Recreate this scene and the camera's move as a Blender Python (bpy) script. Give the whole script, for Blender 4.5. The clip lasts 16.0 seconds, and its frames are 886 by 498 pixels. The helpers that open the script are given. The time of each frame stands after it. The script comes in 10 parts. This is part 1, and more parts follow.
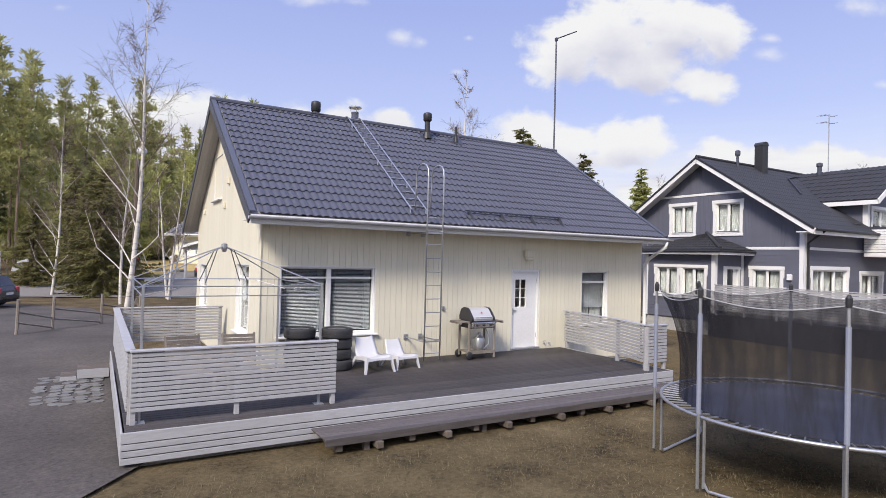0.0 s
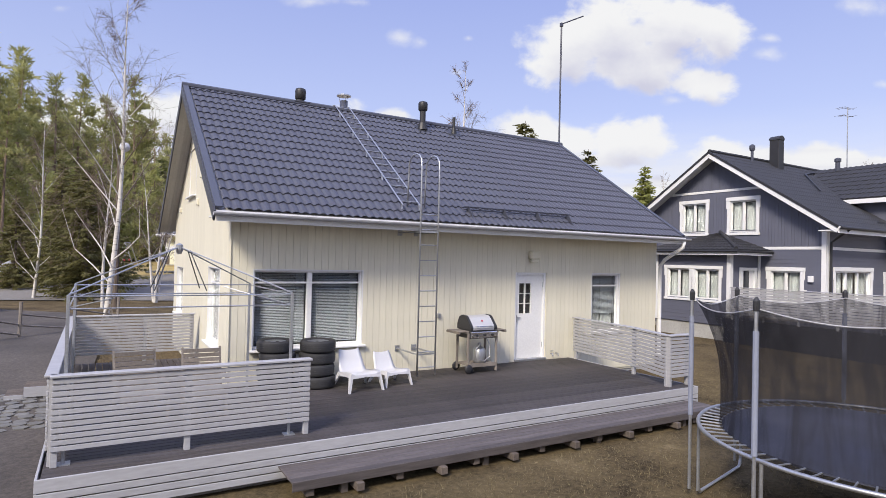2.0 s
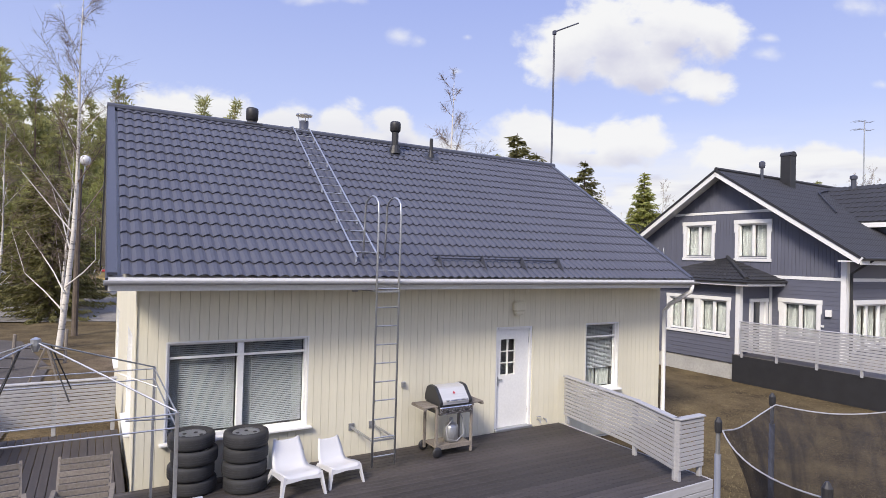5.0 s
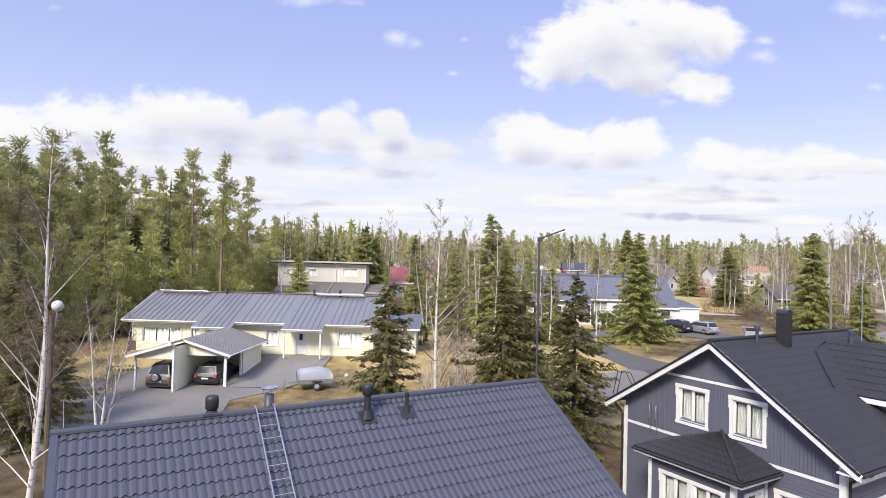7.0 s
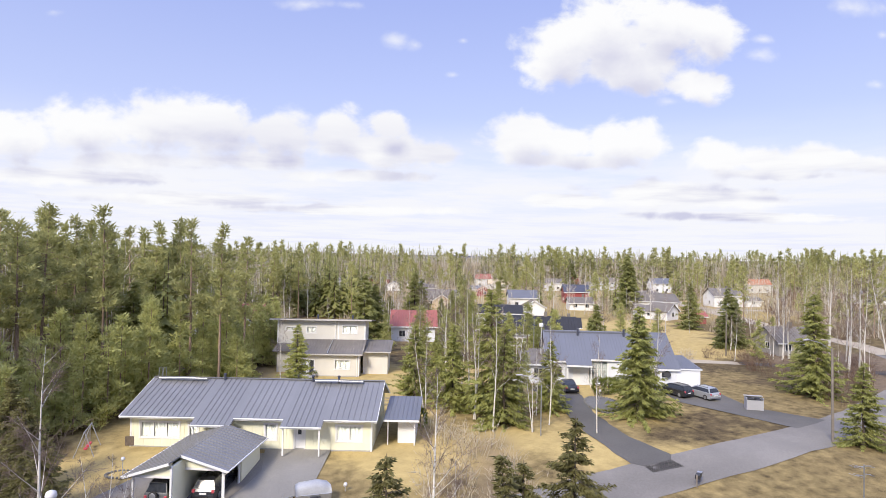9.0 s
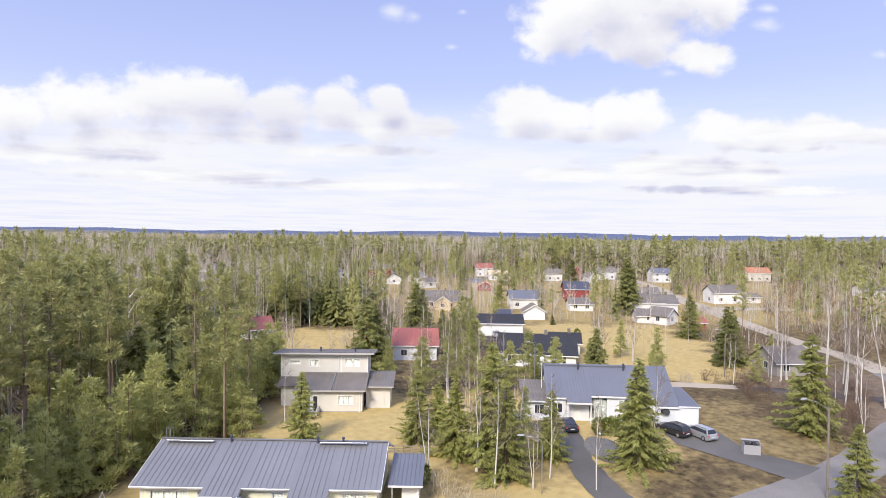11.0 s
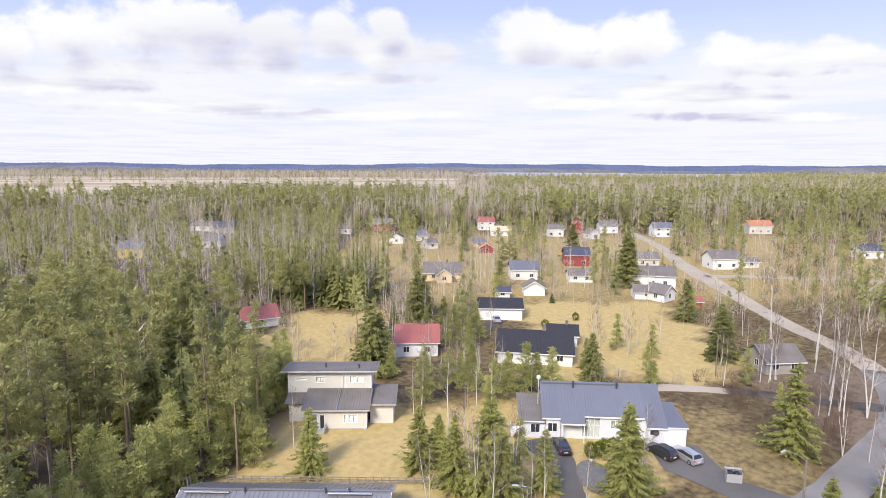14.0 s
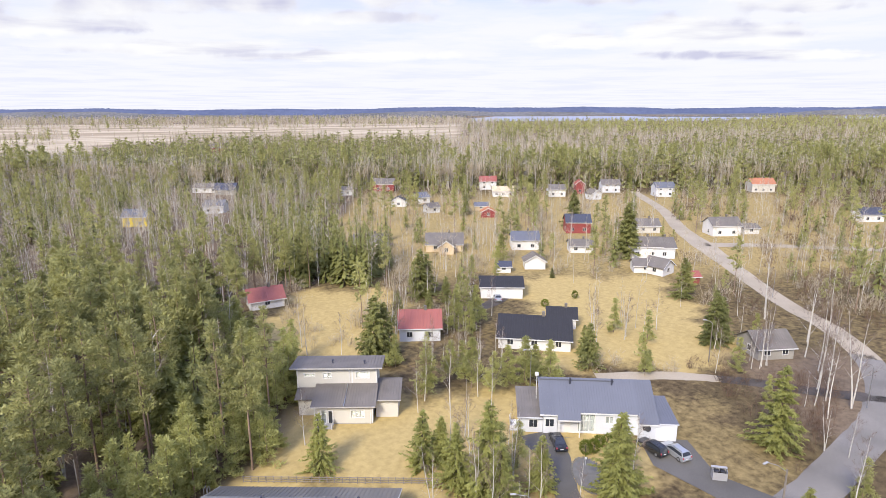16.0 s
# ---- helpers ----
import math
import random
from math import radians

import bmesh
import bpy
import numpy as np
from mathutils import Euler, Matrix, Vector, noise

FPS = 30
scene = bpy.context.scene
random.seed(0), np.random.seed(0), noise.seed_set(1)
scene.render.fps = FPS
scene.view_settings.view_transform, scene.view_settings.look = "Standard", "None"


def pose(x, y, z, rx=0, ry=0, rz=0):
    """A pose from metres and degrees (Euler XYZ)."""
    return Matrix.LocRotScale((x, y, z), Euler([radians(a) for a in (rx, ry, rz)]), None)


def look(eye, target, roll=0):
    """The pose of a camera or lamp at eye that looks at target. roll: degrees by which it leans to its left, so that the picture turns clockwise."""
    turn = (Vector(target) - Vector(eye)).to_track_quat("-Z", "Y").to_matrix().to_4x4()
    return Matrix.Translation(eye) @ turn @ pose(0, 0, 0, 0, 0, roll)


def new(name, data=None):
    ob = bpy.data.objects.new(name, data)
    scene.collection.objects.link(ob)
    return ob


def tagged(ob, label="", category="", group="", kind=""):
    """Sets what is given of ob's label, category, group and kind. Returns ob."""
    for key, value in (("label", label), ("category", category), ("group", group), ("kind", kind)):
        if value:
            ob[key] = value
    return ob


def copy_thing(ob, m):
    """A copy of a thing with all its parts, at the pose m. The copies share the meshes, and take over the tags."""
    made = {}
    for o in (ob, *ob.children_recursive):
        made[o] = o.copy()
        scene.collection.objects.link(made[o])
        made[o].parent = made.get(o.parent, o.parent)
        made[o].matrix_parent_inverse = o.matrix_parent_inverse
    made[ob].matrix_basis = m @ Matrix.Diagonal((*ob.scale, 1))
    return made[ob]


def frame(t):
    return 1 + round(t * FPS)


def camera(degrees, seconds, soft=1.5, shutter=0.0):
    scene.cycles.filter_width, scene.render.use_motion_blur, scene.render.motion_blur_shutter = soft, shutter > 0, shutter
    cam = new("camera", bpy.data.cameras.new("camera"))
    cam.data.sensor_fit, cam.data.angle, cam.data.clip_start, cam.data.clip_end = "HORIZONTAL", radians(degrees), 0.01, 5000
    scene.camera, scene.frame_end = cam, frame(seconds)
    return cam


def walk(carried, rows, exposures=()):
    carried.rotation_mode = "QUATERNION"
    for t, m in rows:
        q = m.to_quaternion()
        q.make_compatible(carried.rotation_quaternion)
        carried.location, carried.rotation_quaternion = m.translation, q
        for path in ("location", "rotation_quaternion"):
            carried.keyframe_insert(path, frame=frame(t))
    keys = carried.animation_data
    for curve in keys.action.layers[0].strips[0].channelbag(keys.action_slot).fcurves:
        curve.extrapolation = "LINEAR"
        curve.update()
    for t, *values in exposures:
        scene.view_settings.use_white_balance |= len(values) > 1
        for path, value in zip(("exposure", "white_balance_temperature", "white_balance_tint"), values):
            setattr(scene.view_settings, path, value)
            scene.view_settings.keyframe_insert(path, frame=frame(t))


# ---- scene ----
cam = camera(74.4, 16.0, 0.85)
PATH = [
    (0, (-2.463, -11.45, 2.834), (-1.443, -9.73, 2.865), 1.5),
    (0.5, (-2.296, -11.159, 2.847), (-1.275, -9.439, 2.879), 1.5),
    (1, (-2.087, -10.824, 2.852), (-1.065, -9.105, 2.883), 1.5),
    (1.5, (-1.874, -10.555, 2.86), (-0.855, -8.835, 2.892), 1.4),
    (2, (-1.644, -10.243, 2.869), (-0.624, -8.523, 2.901), 1.4),
    (2.5, (-1.427, -9.945, 2.894), (-0.405, -8.227, 2.924), 1.4),
    (3, (-1.152, -9.667, 2.936), (-0.132, -7.947, 2.966), 1.4),
    (5.5, (0.051, -8.561, 4.921), (1.078, -6.845, 4.948), 1.6),
    (6, (0.213, -8.357, 6.439), (1.247, -6.645, 6.462), 1.5),
    (6.5, (0.415, -8.367, 8.236), (1.445, -6.652, 8.269), 1.5),
    (7, (0.557, -8.338, 10.402), (1.59, -6.626, 10.437), 1.5),
    (7.5, (0.674, -8.321, 12.46), (1.707, -6.608, 12.492), 1.5),
    (8, (0.866, -8.337, 14.551), (1.894, -6.622, 14.584), 1.3),
    (8.5, (0.818, -8.173, 16.395), (1.848, -6.459, 16.431), 1.1),
    (9, (0.639, -8.278, 18.391), (1.67, -6.564, 18.431), 1.0),
    (9.5, (0.45, -8.338, 20.426), (1.481, -6.624, 20.459), 1.0),
    (12, (0.249, -8.528, 31.402), (1.277, -6.817, 31.281), 0.5),
    (12.5, (0.263, -8.643, 33.627), (1.289, -6.933, 33.467), 0.5),
    (13, (0.333, -8.694, 36.077), (1.357, -6.987, 35.874), 0.4),
    (13.5, (0.386, -8.81, 38.25), (1.405, -7.106, 38.01), 0.3),
    (14, (0.506, -8.807, 40.494), (1.52, -7.106, 40.213), 0.2),
    (14.5, (0.439, -8.826, 42.661), (1.45, -7.13, 42.342), 0.1),
    (15, (0.487, -8.943, 44.889), (1.491, -7.251, 44.529), -0.0),
    (15.5, (0.524, -9.015, 47.06), (1.521, -7.329, 46.655), -0.2),
    (16, (0.514, -9.013, 49.436), (1.503, -7.339, 48.969), -0.2),
]
walk(cam, [(t, look(eye, target, roll)) for t, eye, target, roll in PATH],
     exposures=[(0.0, 0.0), (5.0, 0.03), (7.0, 0.11), (12.5, 0.14), (16.0, 0.17)])

# ---------------------------------------------------------------- sky, sun
SUN_DIR = Vector((-0.82, -0.55, 0.82)).normalized()   # towards the sun
FWD, RGT = Vector((0.511, 0.860, 0.0)), Vector((0.860, -0.511, 0.0))


def node(nt, kind, *links, operation="", use_clamp=False, attribute_name=""):
    """A shader node; links are (input, value or output socket)."""
    n = nt.nodes.new(kind)
    if operation:
        n.operation = operation
    if use_clamp:
        n.use_clamp = True
    if attribute_name:
        n.attribute_name = attribute_name
    for key, value in links:
        if isinstance(value, bpy.types.NodeSocket):
            nt.links.new(value, n.inputs[key])
        else:
            n.inputs[key].default_value = value
    return n


def maths(nt, op, a, b=0.0, clamp=False):
    return node(nt, "ShaderNodeMath", (0, a), (1, b), operation=op, use_clamp=clamp).outputs[0]


def remap(nt, value, a, b, c=0.0, d=1.0, smooth=False):
    n = node(nt, "ShaderNodeMapRange", (0, value), (1, a), (2, b), (3, c), (4, d))
    n.interpolation_type = "SMOOTHSTEP" if smooth else "LINEAR"
    return n.outputs[0]


def blend(nt, fac, a, b, mode="MIX"):
    n = nt.nodes.new("ShaderNodeMix")
    n.data_type, n.blend_type = "RGBA", mode
    for key, value in ((0, fac), (6, a), (7, b)):
        if isinstance(value, bpy.types.NodeSocket):
            nt.links.new(value, n.inputs[key])
        else:
            n.inputs[key].default_value = (*value, 1.0) if isinstance(value, tuple) and len(value) == 3 else value
    return n.outputs[2]


# cumulus in the sky ahead: azimuth and height (tangents), half width, half height
HIGH_CLOUD = [
    (0.196, 0.361, 0.073, 0.061), (0.283, 0.397, 0.103, 0.069), (0.386, 0.409, 0.103, 0.067), (0.460, 0.391, 0.049, 0.059), (0.328, 0.344, 0.098, 0.047), (0.441, 0.312, 0.059, 0.031),
    (-0.728, 0.202, 0.072, 0.049), (-0.613, 0.218, 0.082, 0.054), (-0.502, 0.223, 0.087, 0.057),
]
LEFT_BANK = [
    (-0.380, 0.220, 0.087, 0.053), (-0.274, 0.212, 0.078, 0.047), (-0.181, 0.209, 0.063, 0.045), (-0.090, 0.231, 0.037, 0.027), (-0.089, 0.186, 0.078, 0.033), (-0.016, 0.181, 0.053, 0.025),
    (-0.534, 0.162, 0.116, 0.019), (-0.321, 0.166, 0.097, 0.018), (-0.136, 0.143, 0.116, 0.012), (0.139, 0.210, 0.078, 0.043), (0.222, 0.204, 0.068, 0.035), (0.305, 0.211, 0.083, 0.041),
]
RIGHT_BANK = [
    (0.359, 0.200, 0.039, 0.025), (0.223, 0.176, 0.127, 0.014), (0.476, 0.183, 0.073, 0.031), (0.549, 0.186, 0.049, 0.029), (0.642, 0.188, 0.054, 0.025), (0.696, 0.187, 0.027, 0.016),
    (0.554, 0.159, 0.117, 0.010), (0.760, 0.179, 0.039, 0.018), (0.374, 0.120, 0.127, 0.025), (0.496, 0.115, 0.107, 0.019), (0.223, 0.106, 0.117, 0.012), (-0.639, 0.133, 0.164, 0.016),
    (-0.435, 0.098, 0.193, 0.012), (-0.174, 0.084, 0.213, 0.009), (0.535, 0.084, 0.215, 0.009),
]
CLOUDS = HIGH_CLOUD + LEFT_BANK + RIGHT_BANK
WISPS = [
    (0.548, 0.365, 0.041, 0.017), (0.553, 0.393, 0.026, 0.010), (0.392, 0.281, 0.039, 0.014),
    (-0.083, 0.378, 0.041, 0.024), (-0.049, 0.371, 0.027, 0.018), (-0.672, 0.416, 0.039, 0.014), (-0.240, 0.438, 0.078, 0.016), (-0.162, 0.438, 0.039, 0.014), (0.705, 0.450, 0.094, 0.026),
    (0.751, 0.318, 0.029, 0.014), (0.761, 0.405, 0.020, 0.012), (0.034, 0.380, 0.014, 0.008), (0.016, 0.320, 0.021, 0.009),
]


def build_sky():
    world = bpy.data.worlds.new("sky")
    scene.world = world
    world.use_nodes = True
    nt = world.node_tree
    nt.nodes.clear()
    sky = node(nt, "ShaderNodeTexSky")
    sky.sky_type, sky.sun_disc = "NISHITA", False
    sky.sun_elevation, sky.sun_rotation = math.asin(SUN_DIR.z), math.atan2(SUN_DIR.x, SUN_DIR.y)
    sky.altitude, sky.air_density, sky.dust_density, sky.ozone_density = 100.0, 1.0, 0.6, 2.0
    way = node(nt, "ShaderNodeTexCoord").outputs["Generated"]
    ahead = maths(nt, "MAXIMUM", node(nt, "ShaderNodeVectorMath", (0, way), (1, FWD), operation="DOT_PRODUCT").outputs["Value"], 0.02)
    side = node(nt, "ShaderNodeVectorMath", (0, way), (1, RGT), operation="DOT_PRODUCT").outputs["Value"]
    up = node(nt, "ShaderNodeSeparateXYZ", (0, way)).outputs[2]
    spot = node(nt, "ShaderNodeCombineXYZ", (0, maths(nt, "DIVIDE", side, ahead)), (1, maths(nt, "DIVIDE", up, ahead))).outputs[0]

    def shifted(vec, off):
        return node(nt, "ShaderNodeVectorMath", (0, vec), (1, off), operation="ADD").outputs[0]

    def heap(vec, lobes, soft=0.20):
        total = None
        for ax, ay, rx, ry in lobes:
            d = node(nt, "ShaderNodeVectorMath", (0, vec), (1, (ax, ay, 0.0)), operation="SUBTRACT").outputs[0]
            d = node(nt, "ShaderNodeVectorMath", (0, d), (1, (1 / rx, 1 / ry, 0.0)), operation="MULTIPLY").outputs[0]
            d = maths(nt, "SUBTRACT", 1.22, node(nt, "ShaderNodeVectorMath", (0, d), operation="LENGTH").outputs["Value"])
            total = d if total is None else node(nt, "ShaderNodeMath", (0, total), (1, d), (2, soft), operation="SMOOTH_MAX").outputs[0]
        return maths(nt, "MAXIMUM", total, -1.5)

    def billows(vec):
        """Puffs at two sizes, about zero."""
        stretched = node(nt, "ShaderNodeVectorMath", (0, vec), (1, (1.0, 1.35, 1.0)), operation="MULTIPLY").outputs[0]
        loose = node(nt, "ShaderNodeTexNoise", ("Vector", stretched), ("Scale", 10.0), ("Detail", 8.0), ("Roughness", 0.58), ("Distortion", 0.25)).outputs["Fac"]
        puff = node(nt, "ShaderNodeTexVoronoi", ("Vector", shifted(stretched, (3.1, 1.7, 0.0))), ("Scale", 24.0), ("Detail", 2.0)).outputs["Distance"]
        return maths(nt, "ADD", maths(nt, "MULTIPLY", maths(nt, "SUBTRACT", loose, 0.5), 2.2), maths(nt, "MULTIPLY", maths(nt, "SUBTRACT", 0.42, puff), 0.30))

    bulk = maths(nt, "ADD", heap(spot, CLOUDS), billows(spot))
    high = shifted(spot, (-0.012, 0.042, 0.0))
    over = maths(nt, "ADD", heap(high, CLOUDS, 0.75), maths(nt, "MULTIPLY", billows(high), 0.45))
    thin = maths(nt, "MULTIPLY", remap(nt, maths(nt, "ADD", heap(spot, WISPS), billows(spot)), 0.25, 1.5, 0.0, 0.70, True), 1.0)
    # the loose cloud field of the rest of the sky, in a flat layer
    layer = node(nt, "ShaderNodeVectorMath", (0, way), ("Scale", maths(nt, "DIVIDE", 1.0, maths(nt, "ADD", maths(nt, "ABSOLUTE", up), 0.12))), operation="SCALE").outputs[0]
    field = node(nt, "ShaderNodeTexNoise", ("Vector", layer), ("Scale", 1.1), ("Detail", 6.0), ("Roughness", 0.58)).outputs["Fac"]
    behind = remap(nt, ahead, 0.15, 0.55, 1.0, 0.0, True)
    above = remap(nt, up, 0.42, 0.60, 0.0, 1.0, True)
    loose = maths(nt, "MULTIPLY", remap(nt, field, 0.50, 0.66, 0.0, 1.0, True), maths(nt, "MAXIMUM", behind, above))
    solid = maths(nt, "MAXIMUM", maths(nt, "MAXIMUM", remap(nt, bulk, -0.12, 0.50, 0.0, 1.0, True), thin), loose, True)
    # flat rows of cloud drawn together towards the horizon
    drawn = maths(nt, "ADD", maths(nt, "MAXIMUM", up, 0.0), 0.022)
    rows = node(nt, "ShaderNodeCombineXYZ", (0, maths(nt, "DIVIDE", side, drawn)), (1, maths(nt, "DIVIDE", ahead, drawn))).outputs[0]
    streak = node(nt, "ShaderNodeTexNoise", ("Vector", rows), ("Scale", 0.42), ("Detail", 6.0), ("Roughness", 0.60)).outputs["Fac"]
    veil = maths(nt, "MULTIPLY", remap(nt, up, 0.245, 0.11, 0.0, 1.0, True), remap(nt, streak, 0.34, 0.58, 0.42, 1.0, True))
    # grey undersides
    belly = node(nt, "ShaderNodeTexNoise", ("Vector", shifted(rows, (7.0, 0.6, 0.0))), ("Scale", 0.33), ("Detail", 5.0), ("Roughness", 0.55)).outputs["Fac"]
    shade = maths(nt, "ADD", remap(nt, over, 0.22, 1.30, 0.0, 0.86, True), maths(nt, "MULTIPLY", remap(nt, belly, 0.47, 0.66, 0.0, 0.75, True), remap(nt, up, 0.26, 0.14, 0.0, 1.0)), True)
    white = blend(nt, shade, (0.90, 0.90, 0.91), (0.58, 0.585, 0.735))
    blue = node(nt, "ShaderNodeVectorMath", (0, sky.outputs[0]), (1, (0.168, 0.146, 0.158)), operation="MULTIPLY").outputs[0]
    blue = blend(nt, 0.72, blue, blend(nt, remap(nt, up, 0.18, 0.42, 0.0, 1.0), (0.60, 0.67, 0.98), (0.42, 0.50, 0.93)))
    haze = blend(nt, remap(nt, up, 0.18, 0.02, 0.0, 0.75, True), blue, (0.70, 0.725, 0.90))
    haze = blend(nt, veil, haze, (0.85, 0.855, 0.90))
    colour = blend(nt, solid, haze, white)
    # sky brightened overhead, out of view, as added fill for the shadows
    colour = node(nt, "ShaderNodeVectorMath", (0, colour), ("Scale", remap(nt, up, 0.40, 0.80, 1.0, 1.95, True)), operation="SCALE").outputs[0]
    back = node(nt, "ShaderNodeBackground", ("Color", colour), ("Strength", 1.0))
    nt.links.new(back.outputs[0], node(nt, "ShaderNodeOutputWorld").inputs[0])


build_sky()
sun = new("sun", bpy.data.lights.new("sun", "SUN"))
sun.data.energy, sun.data.angle, sun.data.color = 4.6, radians(15.0), (1.0, 0.90, 0.75)
sun.matrix_world = look(SUN_DIR * 100, (0, 0, 0))

# ---------------------------------------------------------------- materials


def material(name, base, rough=0.6, metal=0.0, grain=14.0, coarse=1.1, vary=0.12, bump=0.15, depth=0.004, tint=None, per_object=0.0,
             per_island=0.0, stretch=(1, 1, 1), specular=0.5, coat=0.0, world_space=False):
    """A weathered surface: base colour varied at two scales, fine relief, uneven gloss."""
    m = bpy.data.materials.new(name)
    m.use_nodes = True
    nt = m.node_tree
    shader = nt.nodes["Principled BSDF"]
    tc = node(nt, "ShaderNodeNewGeometry").outputs["Position"] if world_space else node(nt, "ShaderNodeTexCoord").outputs["Object"]
    vec = node(nt, "ShaderNodeVectorMath", (0, tc), (1, stretch), operation="MULTIPLY").outputs[0]
    small = node(nt, "ShaderNodeTexNoise", ("Vector", vec), ("Scale", grain), ("Detail", 5.0), ("Roughness", 0.6)).outputs["Fac"]
    large = node(nt, "ShaderNodeTexNoise", ("Vector", vec), ("Scale", coarse), ("Detail", 3.0)).outputs["Fac"]
    dark = tuple(c * (1 - vary) for c in base)
    light = tuple(min(1.0, c * (1 + vary)) for c in (tint or base))
    colour = blend(nt, remap(nt, small, 0.3, 0.7), dark, light)
    shade = remap(nt, large, 0.3, 0.7, 1 - vary * 0.7, 1 + vary * 0.7)
    if per_object:
        shade = maths(nt, "MULTIPLY", shade, remap(nt, node(nt, "ShaderNodeObjectInfo").outputs["Random"], 0, 1, 1 - per_object, 1 + per_object))
    if per_island:
        shade = maths(nt, "MULTIPLY", shade, remap(nt, node(nt, "ShaderNodeNewGeometry").outputs["Random Per Island"], 0, 1, 1 - per_island, 1 + per_island))
    colour = node(nt, "ShaderNodeVectorMath", (0, colour), ("Scale", shade), operation="SCALE").outputs[0]
    nt.links.new(colour, shader.inputs["Base Color"])
    nt.links.new(remap(nt, small, 0.2, 0.8, max(0.03, rough - 0.08), min(1.0, rough + 0.08)), shader.inputs["Roughness"])
    shader.inputs["Metallic"].default_value = metal
    shader.inputs["Specular IOR Level"].default_value = specular
    shader.inputs["Coat Weight"].default_value = coat
    if bump:
        nt.links.new(node(nt, "ShaderNodeBump", ("Strength", bump), ("Distance", depth), ("Height", small)).outputs[0], shader.inputs["Normal"])
    return m


def glass_material(name, tint=(0.9, 0.95, 0.95)):
    m = bpy.data.materials.new(name)
    m.use_nodes = True
    s = m.node_tree.nodes["Principled BSDF"]
    s.inputs["Base Color"].default_value = (*tint, 1)
    s.inputs["Transmission Weight"].default_value, s.inputs["Roughness"].default_value, s.inputs["IOR"].default_value = 1.0, 0.02, 1.45
    return m


STEEL_ROOF = material("slate_blue_roof_steel", (0.072, 0.075, 0.097), 0.55, 0.0, 40, 0.5, 0.07, 0.05, 0.001, per_object=0.03, specular=0.3)
ROOF_TRIM = material("dark_roof_flashing", (0.056, 0.060, 0.080), 0.45, 0.0, 30, 0.7, 0.08, 0.05, 0.001)
CREAM = material("cream_painted_boards", (0.68, 0.645, 0.52), 0.6, 0.0, 26, 0.8, 0.045, 0.2, 0.002, stretch=(1, 1, 0.12), per_object=0.025)
WHITE = material("white_paint", (0.70, 0.70, 0.70), 0.5, 0.0, 24, 0.9, 0.05, 0.12, 0.001, per_object=0.03)
FENCE_WHITE = material("weathered_white_fence_paint", (0.345, 0.345, 0.36), 0.6, 0.0, 30, 1.4, 0.10, 0.25, 0.001, stretch=(0.2, 0.2, 1), per_object=0.05)
DECK = material("grey_brown_decking", (0.048, 0.041, 0.040), 0.66, 0.0, 30, 0.7, 0.34, 0.5, 0.003, stretch=(0.10, 1, 1), per_object=0.34)
DECK_SIDE = material("grey_brown_decking_wing", (0.050, 0.042, 0.041), 0.66, 0.0, 30, 0.7, 0.34, 0.5, 0.003, stretch=(1, 0.10, 1), per_object=0.10)
STEP_BOARD = material("pale_worn_decking", (0.088, 0.075, 0.072), 0.7, 0.0, 30, 0.7, 0.32, 0.5, 0.003, stretch=(0.10, 1, 1), per_object=0.25)
TIMBER = material("grey_weathered_timber", (0.20, 0.175, 0.15), 0.8, 0.0, 30, 1.5, 0.25, 0.4, 0.004, per_object=0.12)
OLD_TIMBER = material("dark_old_timber", (0.105, 0.085, 0.070), 0.85, 0.0, 30, 1.5, 0.25, 0.4, 0.004, per_object=0.15)
GALV = material("galvanised_steel", (0.42, 0.43, 0.45), 0.42, 0.8, 40, 3, 0.12, 0.05, 0.001)
DARK_STEEL = material("dark_painted_steel", (0.055, 0.06, 0.085), 0.45, 0.0, 30, 2, 0.1, 0.05, 0.001)
BRIGHT_STEEL = material("bright_stainless_steel", (0.62, 0.62, 0.63), 0.25, 1.0, 40, 4, 0.08, 0.04, 0.001)
LID_STEEL = material("brushed_pale_steel", (0.55, 0.55, 0.56), 0.5, 0.35, 40, 4, 0.06, 0.04, 0.001, stretch=(0.1, 1, 1))
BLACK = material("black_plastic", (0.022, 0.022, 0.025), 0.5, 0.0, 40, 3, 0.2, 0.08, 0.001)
RUBBER = material("black_tyre_rubber", (0.028, 0.028, 0.030), 0.75, 0.0, 50, 5, 0.2, 0.25, 0.002)
PLASTIC = material("white_plastic", (0.56, 0.56, 0.58), 0.38, 0.0, 60, 2, 0.03, 0.03, 0.0005)
GLASS = glass_material("window_glass")
# Dark grey that carries the dimness of rooms behind the glass.
ROOM_SHADE = material("dim_room_shade_grey", (0.10, 0.105, 0.12), 0.9, 0.0, 2, 0.5, 0.2, 0.0)
BLIND = material("grey_blind_slats", (0.40, 0.42, 0.47), 0.5, 0.0, 20, 1, 0.06, 0.03, 0.001)
CURTAIN = material("pale_curtain_cloth", (0.34, 0.35, 0.36), 0.9, 0.0, 20, 2, 0.06, 0.2, 0.01, stretch=(5, 5, 0.2))
PALE_CLOTH = material("white_roller_cloth", (0.72, 0.71, 0.68), 0.9, 0.0, 20, 2, 0.04, 0.2, 0.01, stretch=(5, 5, 0.2))
CONCRETE = material("grey_concrete", (0.36, 0.355, 0.34), 0.85, 0.0, 20, 1.2, 0.15, 0.3, 0.004)
BLUE_BOARD = material("blue_grey_painted_boards", (0.106, 0.111, 0.148), 0.6, 0.0, 26, 0.8, 0.07, 0.2, 0.002, per_object=0.04)
